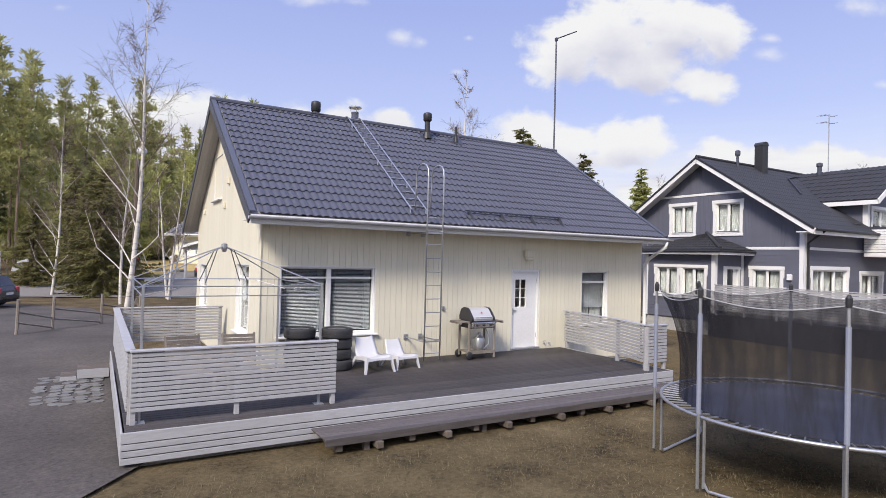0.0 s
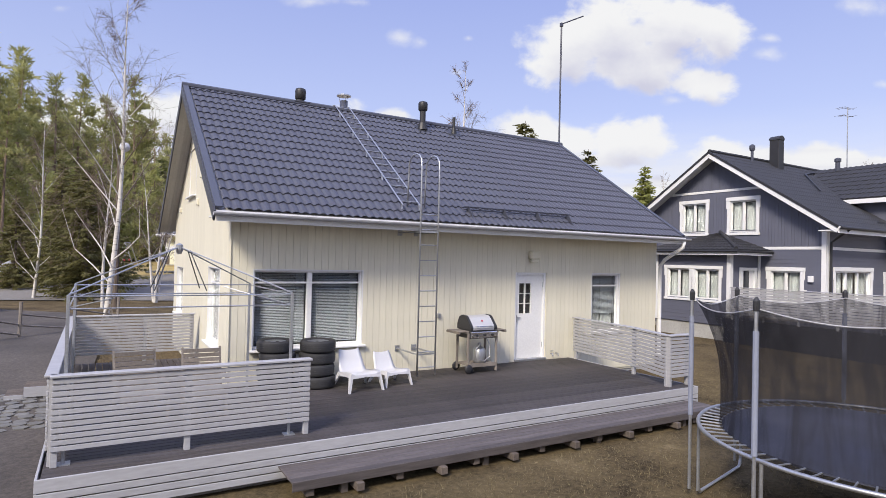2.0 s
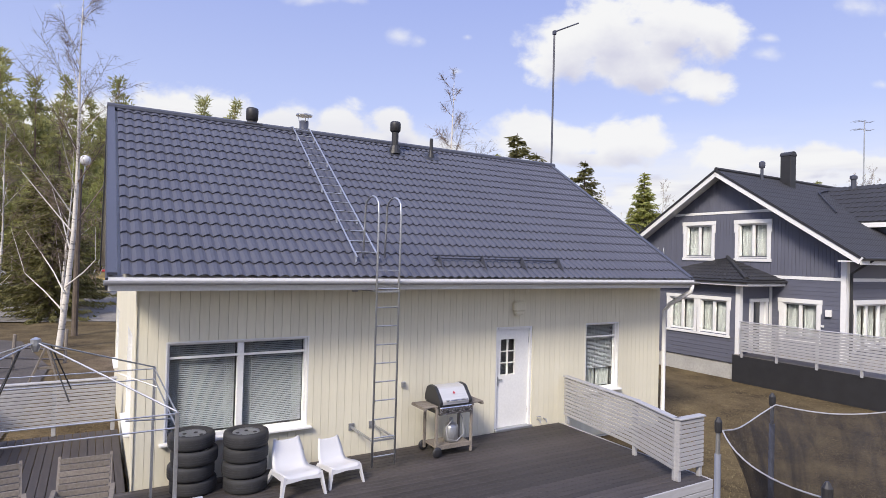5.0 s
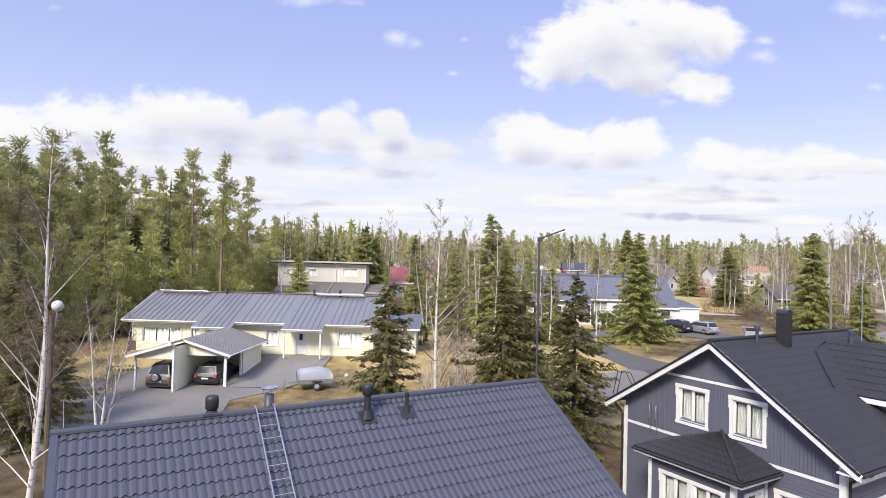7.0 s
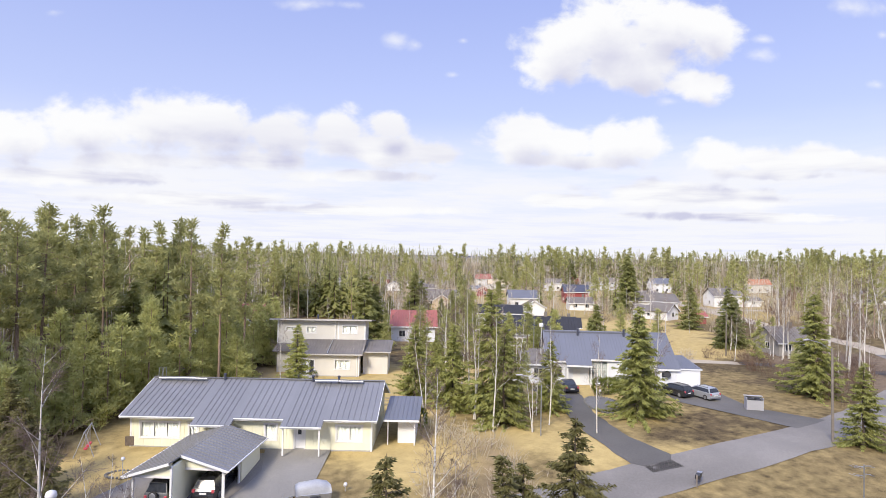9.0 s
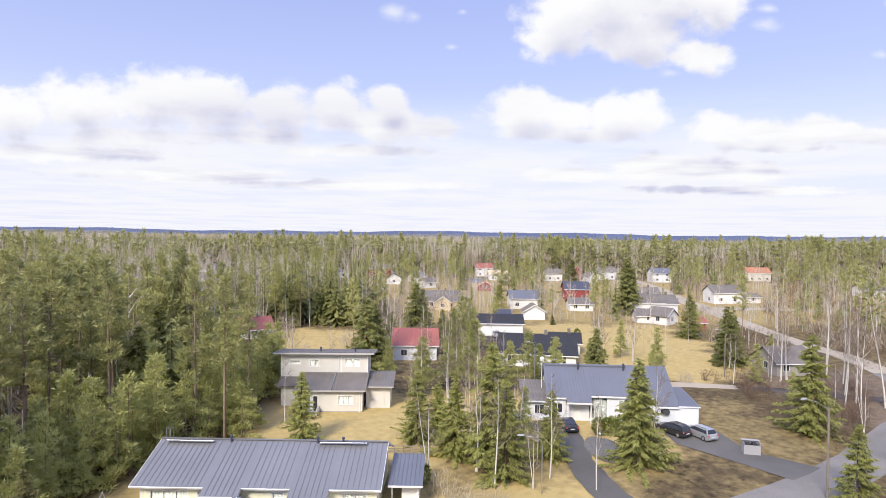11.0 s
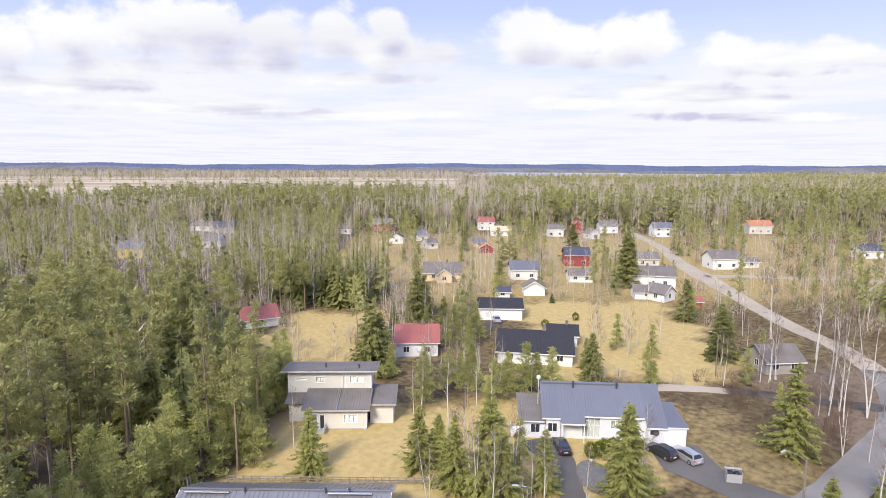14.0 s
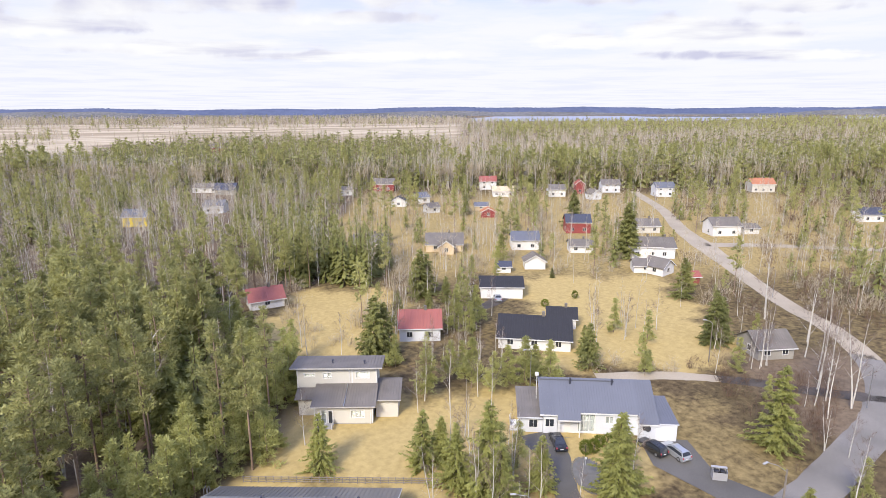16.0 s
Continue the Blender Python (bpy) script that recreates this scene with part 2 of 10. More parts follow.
BLACK_TILE = material("dark_grey_roof_tile", (0.024, 0.024, 0.028), 0.72, 0.0, 30, 0.7, 0.12, 0.1, 0.002, per_object=0.04)
SEAM_ROOF = material("grey_seam_roof_steel", (0.195, 0.195, 0.198), 0.38, 0.25, 20, 0.3, 0.08, 0.04, 0.001, per_object=0.03)
YELLOW_WALL = material("pale_yellow_boards", (0.74, 0.73, 0.56), 0.65, 0.0, 24, 0.6, 0.05, 0.15, 0.002, per_object=0.02)
BEIGE_WALL = material("beige_render", (0.60, 0.58, 0.53), 0.75, 0.0, 24, 0.5, 0.06, 0.12, 0.002, per_object=0.03)
GREYBLUE_WALL = material("pale_grey_boards", (0.62, 0.64, 0.68), 0.65, 0.0, 24, 0.5, 0.05, 0.12, 0.002)
NAVY_ROOF = material("blue_grey_sheet_roof", (0.135, 0.143, 0.168), 0.45, 0.1, 20, 0.3, 0.08, 0.04, 0.001, per_object=0.03)
BROWN_ROOF = material("grey_brown_sheet_roof", (0.165, 0.150, 0.135), 0.6, 0.0, 16, 0.4, 0.2, 0.06, 0.002, per_object=0.05, specular=0.3)
RED_ROOF = material("faded_red_roof", (0.30, 0.098, 0.080), 0.55, 0.0, 16, 0.3, 0.14, 0.06, 0.002)
MAROON_WALL = material("maroon_boards", (0.26, 0.055, 0.055), 0.65, 0.0, 20, 0.6, 0.1, 0.1, 0.002)
YOLK_WALL = material("bright_yellow_boards", (0.80, 0.62, 0.06), 0.65, 0.0, 20, 0.6, 0.06, 0.1, 0.002)
STRAW_WALL = material("straw_boards", (0.62, 0.50, 0.34), 0.7, 0.0, 20, 0.6, 0.08, 0.1, 0.002)
ORANGE_ROOF = material("orange_brown_roof", (0.40, 0.17, 0.09), 0.6, 0.0, 16, 0.3, 0.14, 0.06, 0.002)
GREY_WALL = material("old_grey_boards", (0.30, 0.285, 0.26), 0.8, 0.0, 20, 0.6, 0.16, 0.2, 0.003)
DARK_PANE = material("dark_window_pane", (0.035, 0.04, 0.05), 0.08, 0.0, 4, 0.5, 0.2, 0.0)
ASPHALT = material("pale_worn_asphalt", (0.185, 0.172, 0.154), 0.9, 0.0, 9, 0.16, 0.26, 0.35, 0.006, world_space=True)
GRAVEL = material("grey_brown_gravel", (0.068, 0.058, 0.050), 0.95, 0.0, 18, 0.45, 0.45, 0.6, 0.012, world_space=True)
DARK_ASPHALT = material("grey_yard_asphalt", (0.102, 0.096, 0.087), 0.9, 0.0, 10, 0.15, 0.26, 0.35, 0.006, world_space=True)
PAVING = material("pale_stone_slab", (0.15, 0.147, 0.138), 0.85, 0.0, 12, 1.5, 0.16, 0.35, 0.004, per_object=0.12)
CAR_DARK = material("dark_car_paint", (0.022, 0.024, 0.030), 0.28, 0.2, 40, 1, 0.05, 0.0, coat=0.5)
CAR_SILVER = material("silver_car_paint", (0.42, 0.44, 0.46), 0.32, 0.5, 40, 1, 0.05, 0.0, coat=0.5)
CAR_GREY = material("grey_car_paint", (0.12, 0.125, 0.135), 0.3, 0.4, 40, 1, 0.05, 0.0, coat=0.5)
TARP = material("pale_grey_tarpaulin", (0.32, 0.33, 0.35), 0.5, 0.0, 12, 2, 0.1, 0.4, 0.02)
MAT_BLACK = material("blue_black_jumping_mat", (0.048, 0.052, 0.075), 0.5, 0.0, 60, 1.5, 0.4, 0.3, 0.01)
PAD = material("pale_blue_grey_foam_sleeve", (0.22, 0.24, 0.31), 0.6, 0.0, 30, 2, 0.06, 0.1, 0.001)
RED_PAINT = material("red_painted_metal", (0.45, 0.06, 0.08), 0.5, 0.0, 30, 2, 0.1, 0.05, 0.001)
PINE_BARK = material("pine_bark", (0.235, 0.160, 0.112), 0.9, 0.0, 12, 0.6, 0.35, 0.6, 0.02, tint=(0.27, 0.20, 0.15), stretch=(1, 1, 0.3), per_object=0.12)
SPRUCE_BARK = material("spruce_bark", (0.115, 0.090, 0.070), 0.9, 0.0, 12, 0.6, 0.35, 0.6, 0.02, stretch=(1, 1, 0.3), per_object=0.12)
TWIG = material("grey_brown_twigs", (0.17, 0.125, 0.100), 0.9, 0.0, 6, 0.4, 0.2, 0.0, per_object=0.15)
REED = material("dry_straw_grass", (0.150, 0.122, 0.066), 0.9, 0.0, 8, 0.3, 0.25, 0.0, per_island=0.35, world_space=True)


def bark_birch():
    """White birch bark with dark crosswise marks."""
    m = material("birch_bark", (0.60, 0.57, 0.52), 0.8, 0.0, 9, 0.8, 0.14, 0.3, 0.006, stretch=(1, 1, 2.2))
    nt = m.node_tree
    s = nt.nodes["Principled BSDF"]
    tc = node(nt, "ShaderNodeTexCoord").outputs["Object"]
    v = node(nt, "ShaderNodeVectorMath", (0, tc), (1, (2.0, 2.0, 9.0)), operation="MULTIPLY").outputs[0]
    marks = node(nt, "ShaderNodeTexNoise", ("Vector", v), ("Scale", 1.3), ("Detail", 4.0), ("Roughness", 0.7)).outputs["Fac"]
    old = s.inputs["Base Color"].links[0].from_socket
    nt.links.new(blend(nt, remap(nt, marks, 0.56, 0.66, 0.0, 0.9), old, (0.045, 0.040, 0.036)), s.inputs["Base Color"])
    return m


BIRCH_BARK = bark_birch()


def needles(name, dark, light):
    """Evergreen needles: varied from tree to tree, spray to spray and over the wood."""
    m = bpy.data.materials.new(name)
    m.use_nodes = True
    nt = m.node_tree
    s = nt.nodes["Principled BSDF"]
    geo = node(nt, "ShaderNodeNewGeometry")
    wide = node(nt, "ShaderNodeTexNoise", ("Vector", geo.outputs["Position"]), ("Scale", 0.20), ("Detail", 2.0)).outputs["Fac"]
    mix = maths(nt, "ADD", maths(nt, "MULTIPLY", geo.outputs["Random Per Island"], 0.22),
                maths(nt, "MULTIPLY", node(nt, "ShaderNodeObjectInfo").outputs["Random"], 0.32))
    mix = maths(nt, "ADD", mix, maths(nt, "MULTIPLY", remap(nt, wide, 0.34, 0.66), 0.46), True)
    nt.links.new(blend(nt, mix, dark, light), s.inputs["Base Color"])
    s.inputs["Roughness"].default_value, s.inputs["Specular IOR Level"].default_value = 0.65, 0.25
    thin = node(nt, "ShaderNodeBsdfTranslucent", ("Color", s.inputs["Base Color"].links[0].from_socket))
    both = node(nt, "ShaderNodeMixShader", (0, 0.40), (1, s.outputs[0]), (2, thin.outputs[0]))
    nt.links.new(both.outputs[0], nt.nodes["Material Output"].inputs[0])
    return m


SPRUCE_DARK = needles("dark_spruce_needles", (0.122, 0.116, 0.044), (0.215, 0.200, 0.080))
PINE_GREEN = needles("pine_needles", (0.205, 0.212, 0.088), (0.510, 0.500, 0.205))
SPRUCE_GREEN = needles("spruce_needles", (0.130, 0.145, 0.055), (0.350, 0.355, 0.125))
SPRUCE_MIX = needles("garden_spruce_needles", (0.200, 0.214, 0.070), (0.420, 0.430, 0.135))
LIGHT_GREEN = needles("young_pine_needles", (0.250, 0.262, 0.098), (0.555, 0.555, 0.210))
HEDGE_GREEN = needles("thuja_sprays", (0.090, 0.120, 0.020), (0.230, 0.260, 0.045))
BRUSH = needles("bare_brushwood", (0.370, 0.315, 0.225), (0.620, 0.545, 0.415))
# Russet of bare shrubs, deepened so that its colour carries cloud shade.
RUSSET = needles("russet_brushwood", (0.13, 0.085, 0.058), (0.27, 0.18, 0.12))


def ground_material():
    """Early spring ground: straw lawn, brown wood floor and pale far fields, by the sheet's own zone values; on the
    right the brown also carries cloud shade.
    """
    m = bpy.data.materials.new("early_spring_ground")
    m.use_nodes = True
    nt = m.node_tree
    s = nt.nodes["Principled BSDF"]
    pos = node(nt, "ShaderNodeNewGeometry").outputs["Position"]
    fine = node(nt, "ShaderNodeTexNoise", ("Vector", pos), ("Scale", 14.0), ("Detail", 8.0), ("Roughness", 0.78)).outputs["Fac"]
    mid = node(nt, "ShaderNodeTexNoise", ("Vector", pos), ("Scale", 0.9), ("Detail", 5.0), ("Roughness", 0.6)).outputs["Fac"]
    wide = node(nt, "ShaderNodeTexNoise", ("Vector", pos), ("Scale", 0.07), ("Detail", 4.0)).outputs["Fac"]
    tuft = remap(nt, maths(nt, "ADD", maths(nt, "MULTIPLY", fine, 0.6), maths(nt, "MULTIPLY", mid, 0.5)), 0.38, 0.74)
    lawn = blend(nt, tuft, (0.016, 0.012, 0.008), (0.205, 0.152, 0.083))
    green = blend(nt, remap(nt, maths(nt, "ADD", maths(nt, "MULTIPLY", wide, 0.6), maths(nt, "MULTIPLY", mid, 0.4)), 0.44, 0.60, 0.0, 0.20), lawn, (0.085, 0.076, 0.030))
    gold = blend(nt, tuft, (0.31, 0.236, 0.100), (0.52, 0.400, 0.172))
    wood = blend(nt, tuft, (0.09, 0.068, 0.048), (0.25, 0.190, 0.130))
    strips = node(nt, "ShaderNodeTexNoise", ("Vector", node(nt, "ShaderNodeVectorMath", (0, pos), (1, (0.0035, 0.016, 1.0)), operation="MULTIPLY").outputs[0]), ("Scale", 1.0), ("Detail", 3.0)).outputs["Fac"]
    straw = blend(nt, remap(nt, strips, 0.40, 0.60), (0.28, 0.225, 0.150), (0.50, 0.425, 0.310))
    colour = green
    for key, layer in (("gold", gold), ("wood", wood), ("field", straw)):
        fac = node(nt, "ShaderNodeAttribute", attribute_name=key).outputs["Fac"]
        edge = remap(nt, maths(nt, "ADD", fac, maths(nt, "MULTIPLY", maths(nt, "SUBTRACT", mid, 0.5), 0.6)), 0.10, 0.90, 0.0, 1.0)
        colour = blend(nt, edge, colour, layer)
    nt.links.new(colour, s.inputs["Base Color"])
    s.inputs["Roughness"].default_value, s.inputs["Specular IOR Level"].default_value = 0.95, 0.1
    nt.links.new(node(nt, "ShaderNodeBump", ("Strength", 0.7), ("Distance", 0.03), ("Height", fine)).outputs[0], s.inputs["Normal"])
    return m


SOFFIT_GREY = material("grey_boarded_soffit", (0.46, 0.445, 0.43), 0.7, 0.0, 26, 0.8, 0.1, 0.2, 0.002, per_object=0.08)
PALE_YARD = material("pale_worn_yard", (0.21, 0.20, 0.18), 0.9, 0.0, 10, 0.25, 0.2, 0.35, 0.006, world_space=True)
SAND_ROAD = material("pale_sandy_road", (0.35, 0.300, 0.225), 0.95, 0.0, 9, 0.12, 0.16, 0.35, 0.006, world_space=True)
GROUND = ground_material()

# ---------------------------------------------------------------- mesh tools


class Mb:
    """Collects vertices and faces for one mesh."""

    def __init__(self):
        self.v, self.f = [], []

    def add(self, verts, faces, m=None):
        k = len(self.v)
        self.v += [tuple(m @ Vector(p)) for p in verts] if m else [tuple(p) for p in verts]
        self.f += [tuple(i + k for i in f) for f in faces]
        return self

    def box(self, x0, x1, y0, y1, z0, z1, c=0.0, m=None):
        """A block; c chamfers its edges."""
        if c <= 0:
            p = [(x, y, z) for z in (z0, z1) for y in (y0, y1) for x in (x0, x1)]
            return self.add(p, [(0, 2, 3, 1), (4, 5, 7, 6), (0, 1, 5, 4), (2, 6, 7, 3), (0, 4, 6, 2), (1, 3, 7, 5)], m)
        c = min(c, (x1 - x0) / 2.2, (y1 - y0) / 2.2, (z1 - z0) / 2.2)
        p, idx = [], {}
        for sx in (0, 1):
            for sy in (0, 1):
                for sz in (0, 1):
                    x, y, z = (x0, x1)[sx], (y0, y1)[sy], (z0, z1)[sz]
                    dx, dy, dz = (c, -c)[sx], (c, -c)[sy], (c, -c)[sz]
                    for a, q in enumerate(((x, y + dy, z + dz), (x + dx, y, z + dz), (x + dx, y + dy, z))):
                        idx[sx, sy, sz, a] = len(p)
                        p.append(q)
        g = lambda sx, sy, sz, a: idx[sx, sy, sz, a]
        f = []
        for s in (0, 1):
            r = [[g(s, 0, 0, 0), g(s, 1, 0, 0), g(s, 1, 1, 0), g(s, 0, 1, 0)], [g(0, s, 0, 1), g(0, s, 1, 1), g(1, s, 1, 1), g(1, s, 0, 1)],
                 [g(0, 0, s, 2), g(1, 0, s, 2), g(1, 1, s, 2), g(0, 1, s, 2)]]
            f += [tuple(q if s else q[::-1]) for q in r]
        for a in (0, 1):
            for b in (0, 1):
                f += [(g(a, b, 0, 0), g(a, b, 1, 0), g(a, b, 1, 1), g(a, b, 0, 1)), (g(a, 0, b, 0), g(a, 1, b, 0), g(a, 1, b, 2), g(a, 0, b, 2)),
                      (g(0, a, b, 1), g(1, a, b, 1), g(1, a, b, 2), g(0, a, b, 2))]
                for d in (0, 1):
                    f.append((g(a, b, d, 0), g(a, b, d, 1), g(a, b, d, 2)))
        return self.add(p, f, m)

    def tube(self, pts, radii, n=6, caps=True, m=None):
        """A round bar through points."""
        pts = [Vector(p) for p in pts]
        if not isinstance(radii, (list, tuple)):
            radii = [radii] * len(pts)
        verts, faces = [], []
        for i, p in enumerate(pts):
            d = (pts[min(i + 1, len(pts) - 1)] - pts[max(i - 1, 0)]).normalized()
            a = d.orthogonal().normalized() if i == 0 else (a - d * a.dot(d)).normalized()
            b = d.cross(a)
            verts += [p + (a * math.cos(2 * math.pi * j / n) + b * math.sin(2 * math.pi * j / n)) * radii[i] for j in range(n)]
        for i in range(len(pts) - 1):
            faces += [(i * n + j, i * n + (j + 1) % n, (i + 1) * n + (j + 1) % n, (i + 1) * n + j) for j in range(n)]
        if caps:
            faces += [tuple(range(n))[::-1], tuple(range((len(pts) - 1) * n, len(pts) * n))]
        return self.add(verts, faces, m)

    def bar(self, a, b, w, h, c=0.0):
        """A rectangular bar from a to b, w wide and h high."""
        a, b = Vector(a), Vector(b)
        d = b - a
        q = d.to_track_quat("X", "Z").to_matrix().to_4x4()
        return self.box(0, d.length, -w / 2, w / 2, -h / 2, h / 2, c, Matrix.Translation(a) @ q)

    def prism(self, poly, axis, lo, hi, m=None):
        """A polygon pushed along an axis; the polygon is given in the other two coordinates, in order."""
        put = {"x": lambda p, t: (t, p[0], p[1]), "y": lambda p, t: (p[0], t, p[1]), "z": lambda p, t: (p[0], p[1], t)}[axis]
        n = len(poly)
        verts = [put(p, lo) for p in poly] + [put(p, hi) for p in poly]
        faces = [tuple(range(n))[::-1], tuple(range(n, 2 * n))] + [(i, (i + 1) % n, (i + 1) % n + n, i + n) for i in range(n)]
        return self.add(verts, faces, m)

    def slab(self, quad, t):
        """A plate from four corners, t thick downwards along its normal."""
        q = [Vector(p) for p in quad]
        n = (q[1] - q[0]).cross(q[3] - q[0]).normalized() * t
        return self.add(q + [p - n for p in q], [(0, 1, 2, 3), (7, 6, 5, 4)] + [(i, i + 4, (i + 1) % 4 + 4, (i + 1) % 4) for i in range(4)])

    def lathe(self, prof, n=16, m=None):
        """A round body from (radius, height) pairs."""
        verts = [(r * math.cos(2 * math.pi * j / n), r * math.sin(2 * math.pi * j / n), z) for r, z in prof for j in range(n)]
        faces = [(i * n + j, i * n + (j + 1) % n, (i + 1) * n + (j + 1) % n, (i + 1) * n + j) for i in range(len(prof) - 1) for j in range(n)]
        faces += [tuple(range(n))[::-1], tuple(range((len(prof) - 1) * n, len(prof) * n))]
        return self.add(verts, faces, m)

    def mesh(self, name):
        me = bpy.data.meshes.new(name)
        me.from_pydata(self.v, [], self.f)
        me.update()
        return me


def part(name, mb, mat, parent=None, label="", smooth=False):
    """Links a mesh as one object, under a thing or part."""
    me = mb.mesh(name) if isinstance(mb, Mb) else mb
    if mat and not me.materials:
        me.materials.append(mat)
    if smooth:
        me.polygons.foreach_set("use_smooth", [True] * len(me.polygons))
    ob = new(name, me)
    if parent:
        ob.parent = parent
    if label:
        ob["label"] = label
    return ob


def thing(name, m, label, category, group="", kind=""):
    """A thing's Empty at its base."""
    ob = new(name)
    ob.empty_display_size = 0.2
    ob.matrix_basis = m
    return tagged(ob, label, category, group, kind)


def recalc(me):
    bm = bmesh.new()
    bm.from_mesh(me)
    bmesh.ops.recalc_face_normals(bm, faces=bm.faces)
    bm.to_mesh(me)
    bm.free()
    return me


def arrays_mesh(name, verts, tris, mats=(), index=None):
    """A mesh from numpy arrays of vertices and triangles."""
    me = bpy.data.meshes.new(name)
    me.vertices.add(len(verts))
    me.vertices.foreach_set("co", np.ascontiguousarray(verts, dtype=np.float32).ravel())
    me.loops.add(len(tris) * 3)
    me.loops.foreach_set("vertex_index", np.ascontiguousarray(tris, dtype=np.int32).ravel())
    me.polygons.add(len(tris))
    me.polygons.foreach_set("loop_start", np.arange(0, len(tris) * 3, 3, dtype=np.int32))
    for m in mats:
        me.materials.append(m)
    if index is not None:
        me.polygons.foreach_set("material_index", np.ascontiguousarray(index, dtype=np.int32))
    me.update()
    me.validate()
    return me


# the ground plan is laid out in s (across) and u (away) from the first stand of the camera
KNOT_U = [-500, 32, 46, 54, 80, 120, 200, 9000]
KNOT_Z = [0, 0, 0.9, 1.7, 2.2, 3.0, 3.5, 3.5]


def place(s, u):
    return -0.5 + 0.860 * s + 0.511 * u, -9.0 - 0.511 * s + 0.860 * u


def plan(x, y):
    return (x + 0.5) * 0.860 - (y + 9) * 0.511, (x + 0.5) * 0.511 + (y + 9) * 0.860


def height(x, y):
    u = (x + 0.5) * 0.511 + (y + 9) * 0.860
    return np.interp(u, KNOT_U, KNOT_Z)


def spot(s, u, turn=0.0, dz=0.0):
    """A pose on the ground at plan place s, u; turn in degrees from the plan's own axes."""
    x, y = place(s, u)
    return pose(x, y, float(height(x, y)) + dz, 0, 0, turn - 30.7)


def at_ground(x, y, turn=0.0, dz=0.0):
    return pose(x, y, float(height(x, y)) + dz, 0, 0, turn)

# ---------------------------------------------------------------- ground, roads


def soft_in(v, lo, hi, w):
    """1 inside lo..hi, fading over w."""
    return np.clip((v - lo) / w, 0, 1) * np.clip((hi - v) / w, 0, 1)


HOUSE_SPOTS = []      # ground kept free of trees: s, u, half width
FOREST_EDGE_U = [20, 40, 50, 60, 72, 82, 92, 104, 112, 130, 152, 170, 200, 340]
FOREST_EDGE_S = [-40, -40, -35, -30, -22, -21, -22.5, -28, -38, -46, -30, -30, -40, -45]


def build_ground():
    def axis(lo, hi, fine_lo, fine_hi, step):
        a = list(np.arange(fine_lo, fine_hi + 0.01, step))
        d = step
        while a[-1] < hi:
            d *= 1.09
            a.append(min(hi, a[-1] + d))
        d = step
        while a[0] > lo:
            d *= 1.09
            a.insert(0, max(lo, a[0] - d))
        return np.array(a)
    ss, uu = axis(-4300, 4300, -60, 70, 1.25), axis(-400, 4900, 0, 130, 1.25)
    s, u = np.meshgrid(ss, uu)
    x, y = -0.5 + 0.860 * s + 0.511 * u, -9.0 - 0.511 * s + 0.860 * u
    z = height(x, y)
    rough = np.sin(x * 0.9 + 1.3 * np.sin(y * 0.37)) * np.cos(y * 0.8 + np.sin(x * 0.29)) * 0.025
    near = np.clip((np.hypot(x - 5, y) - 16) / 10, 0.15, 1)
    z = z + rough * near - 0.015
    verts = np.stack([x, y, z], -1).reshape(-1, 3)
    n, m = s.shape
    i = (np.arange(n - 1)[:, None] * m + np.arange(m - 1)[None, :]).ravel()
    tris = np.concatenate([np.stack([i, i + 1, i + m + 1], -1), np.stack([i, i + m + 1, i + m], -1)])
    me = arrays_mesh("ground", verts, tris, [GROUND])
    edge = np.interp(u, FOREST_EDGE_U, FOREST_EDGE_S)
    wood = np.clip((edge - s) / 5, 0, 1) * (u > 15) + soft_in(u, 345, 4900, 15)
    # The first zone, far right, is brown ground deepened to carry cloud shade.
    wood += soft_in(s, 51, 85, 8) * soft_in(u, 73, 112, 8) + soft_in(s, -14, 4, 4) * soft_in(u, 17, 31, 4) * 0.8 + soft_in(s, 2, 9, 3) * soft_in(u, 36, 60, 5) * 0.6
    fs, fu = s, u
    s = fs + 2.6 * np.sin(fu * 0.31 + 1.0) + 1.7 * np.sin(fu * 0.83 + fs * 0.2)
    u = fu + 2.4 * np.sin(fs * 0.27 + 2.0) + 1.5 * np.sin(fs * 0.71 + fu * 0.33)
    # Straw is thinned right of the pale house, as painted cloud shade.
    gold = soft_in(fs, -60, 230, 20) * soft_in(u, 92, 345, 14) * 0.18 + soft_in(s, -36, 30, 4) * soft_in(u, 60, 96, 8) + soft_in(s, -36, 24, 4) * soft_in(u, 47, 64, 5) * 0.62 + soft_in(s, 27, 50, 5) * soft_in(u, 60, 94, 5) * 0.34 + soft_in(s, -14, 46, 4) * soft_in(u, 30, 60, 4) * 0.34 + soft_in(s, -40, -8, 5) * soft_in(u, 95, 150, 6) + soft_in(s, 18, 62, 6) * soft_in(u, 98, 160, 6)
    gold += soft_in(s, -34, -18, 2) * soft_in(u, 43, 54, 3) * 0.8 + soft_in(s, -14, -6, 3) * soft_in(u, 39, 45, 2) + soft_in(s, -60, 200, 20) * soft_in(u, 150, 330, 20) * 0.50
    s, u = fs, fu
    q = s / np.maximum(u, 1.0)
    field = soft_in(q, -0.90, -0.57, 0.02) * soft_in(u, 440, 900, 40) + soft_in(q, -0.90, 0.045, 0.03) * soft_in(u, 780, 1900, 40)
    for key, val in (("wood", wood), ("gold", gold), ("field", field)):
        me.attributes.new(key, "FLOAT", "POINT").data.foreach_set("value", np.clip(val, 0, 1).astype(np.float32).ravel())
    me.polygons.foreach_set("use_smooth", [True] * len(me.polygons))
    tagged(new("ground", me), "early spring ground with straw lawns, brown wood floor and painted cloud shade", "ground", kind="structure")


build_ground()


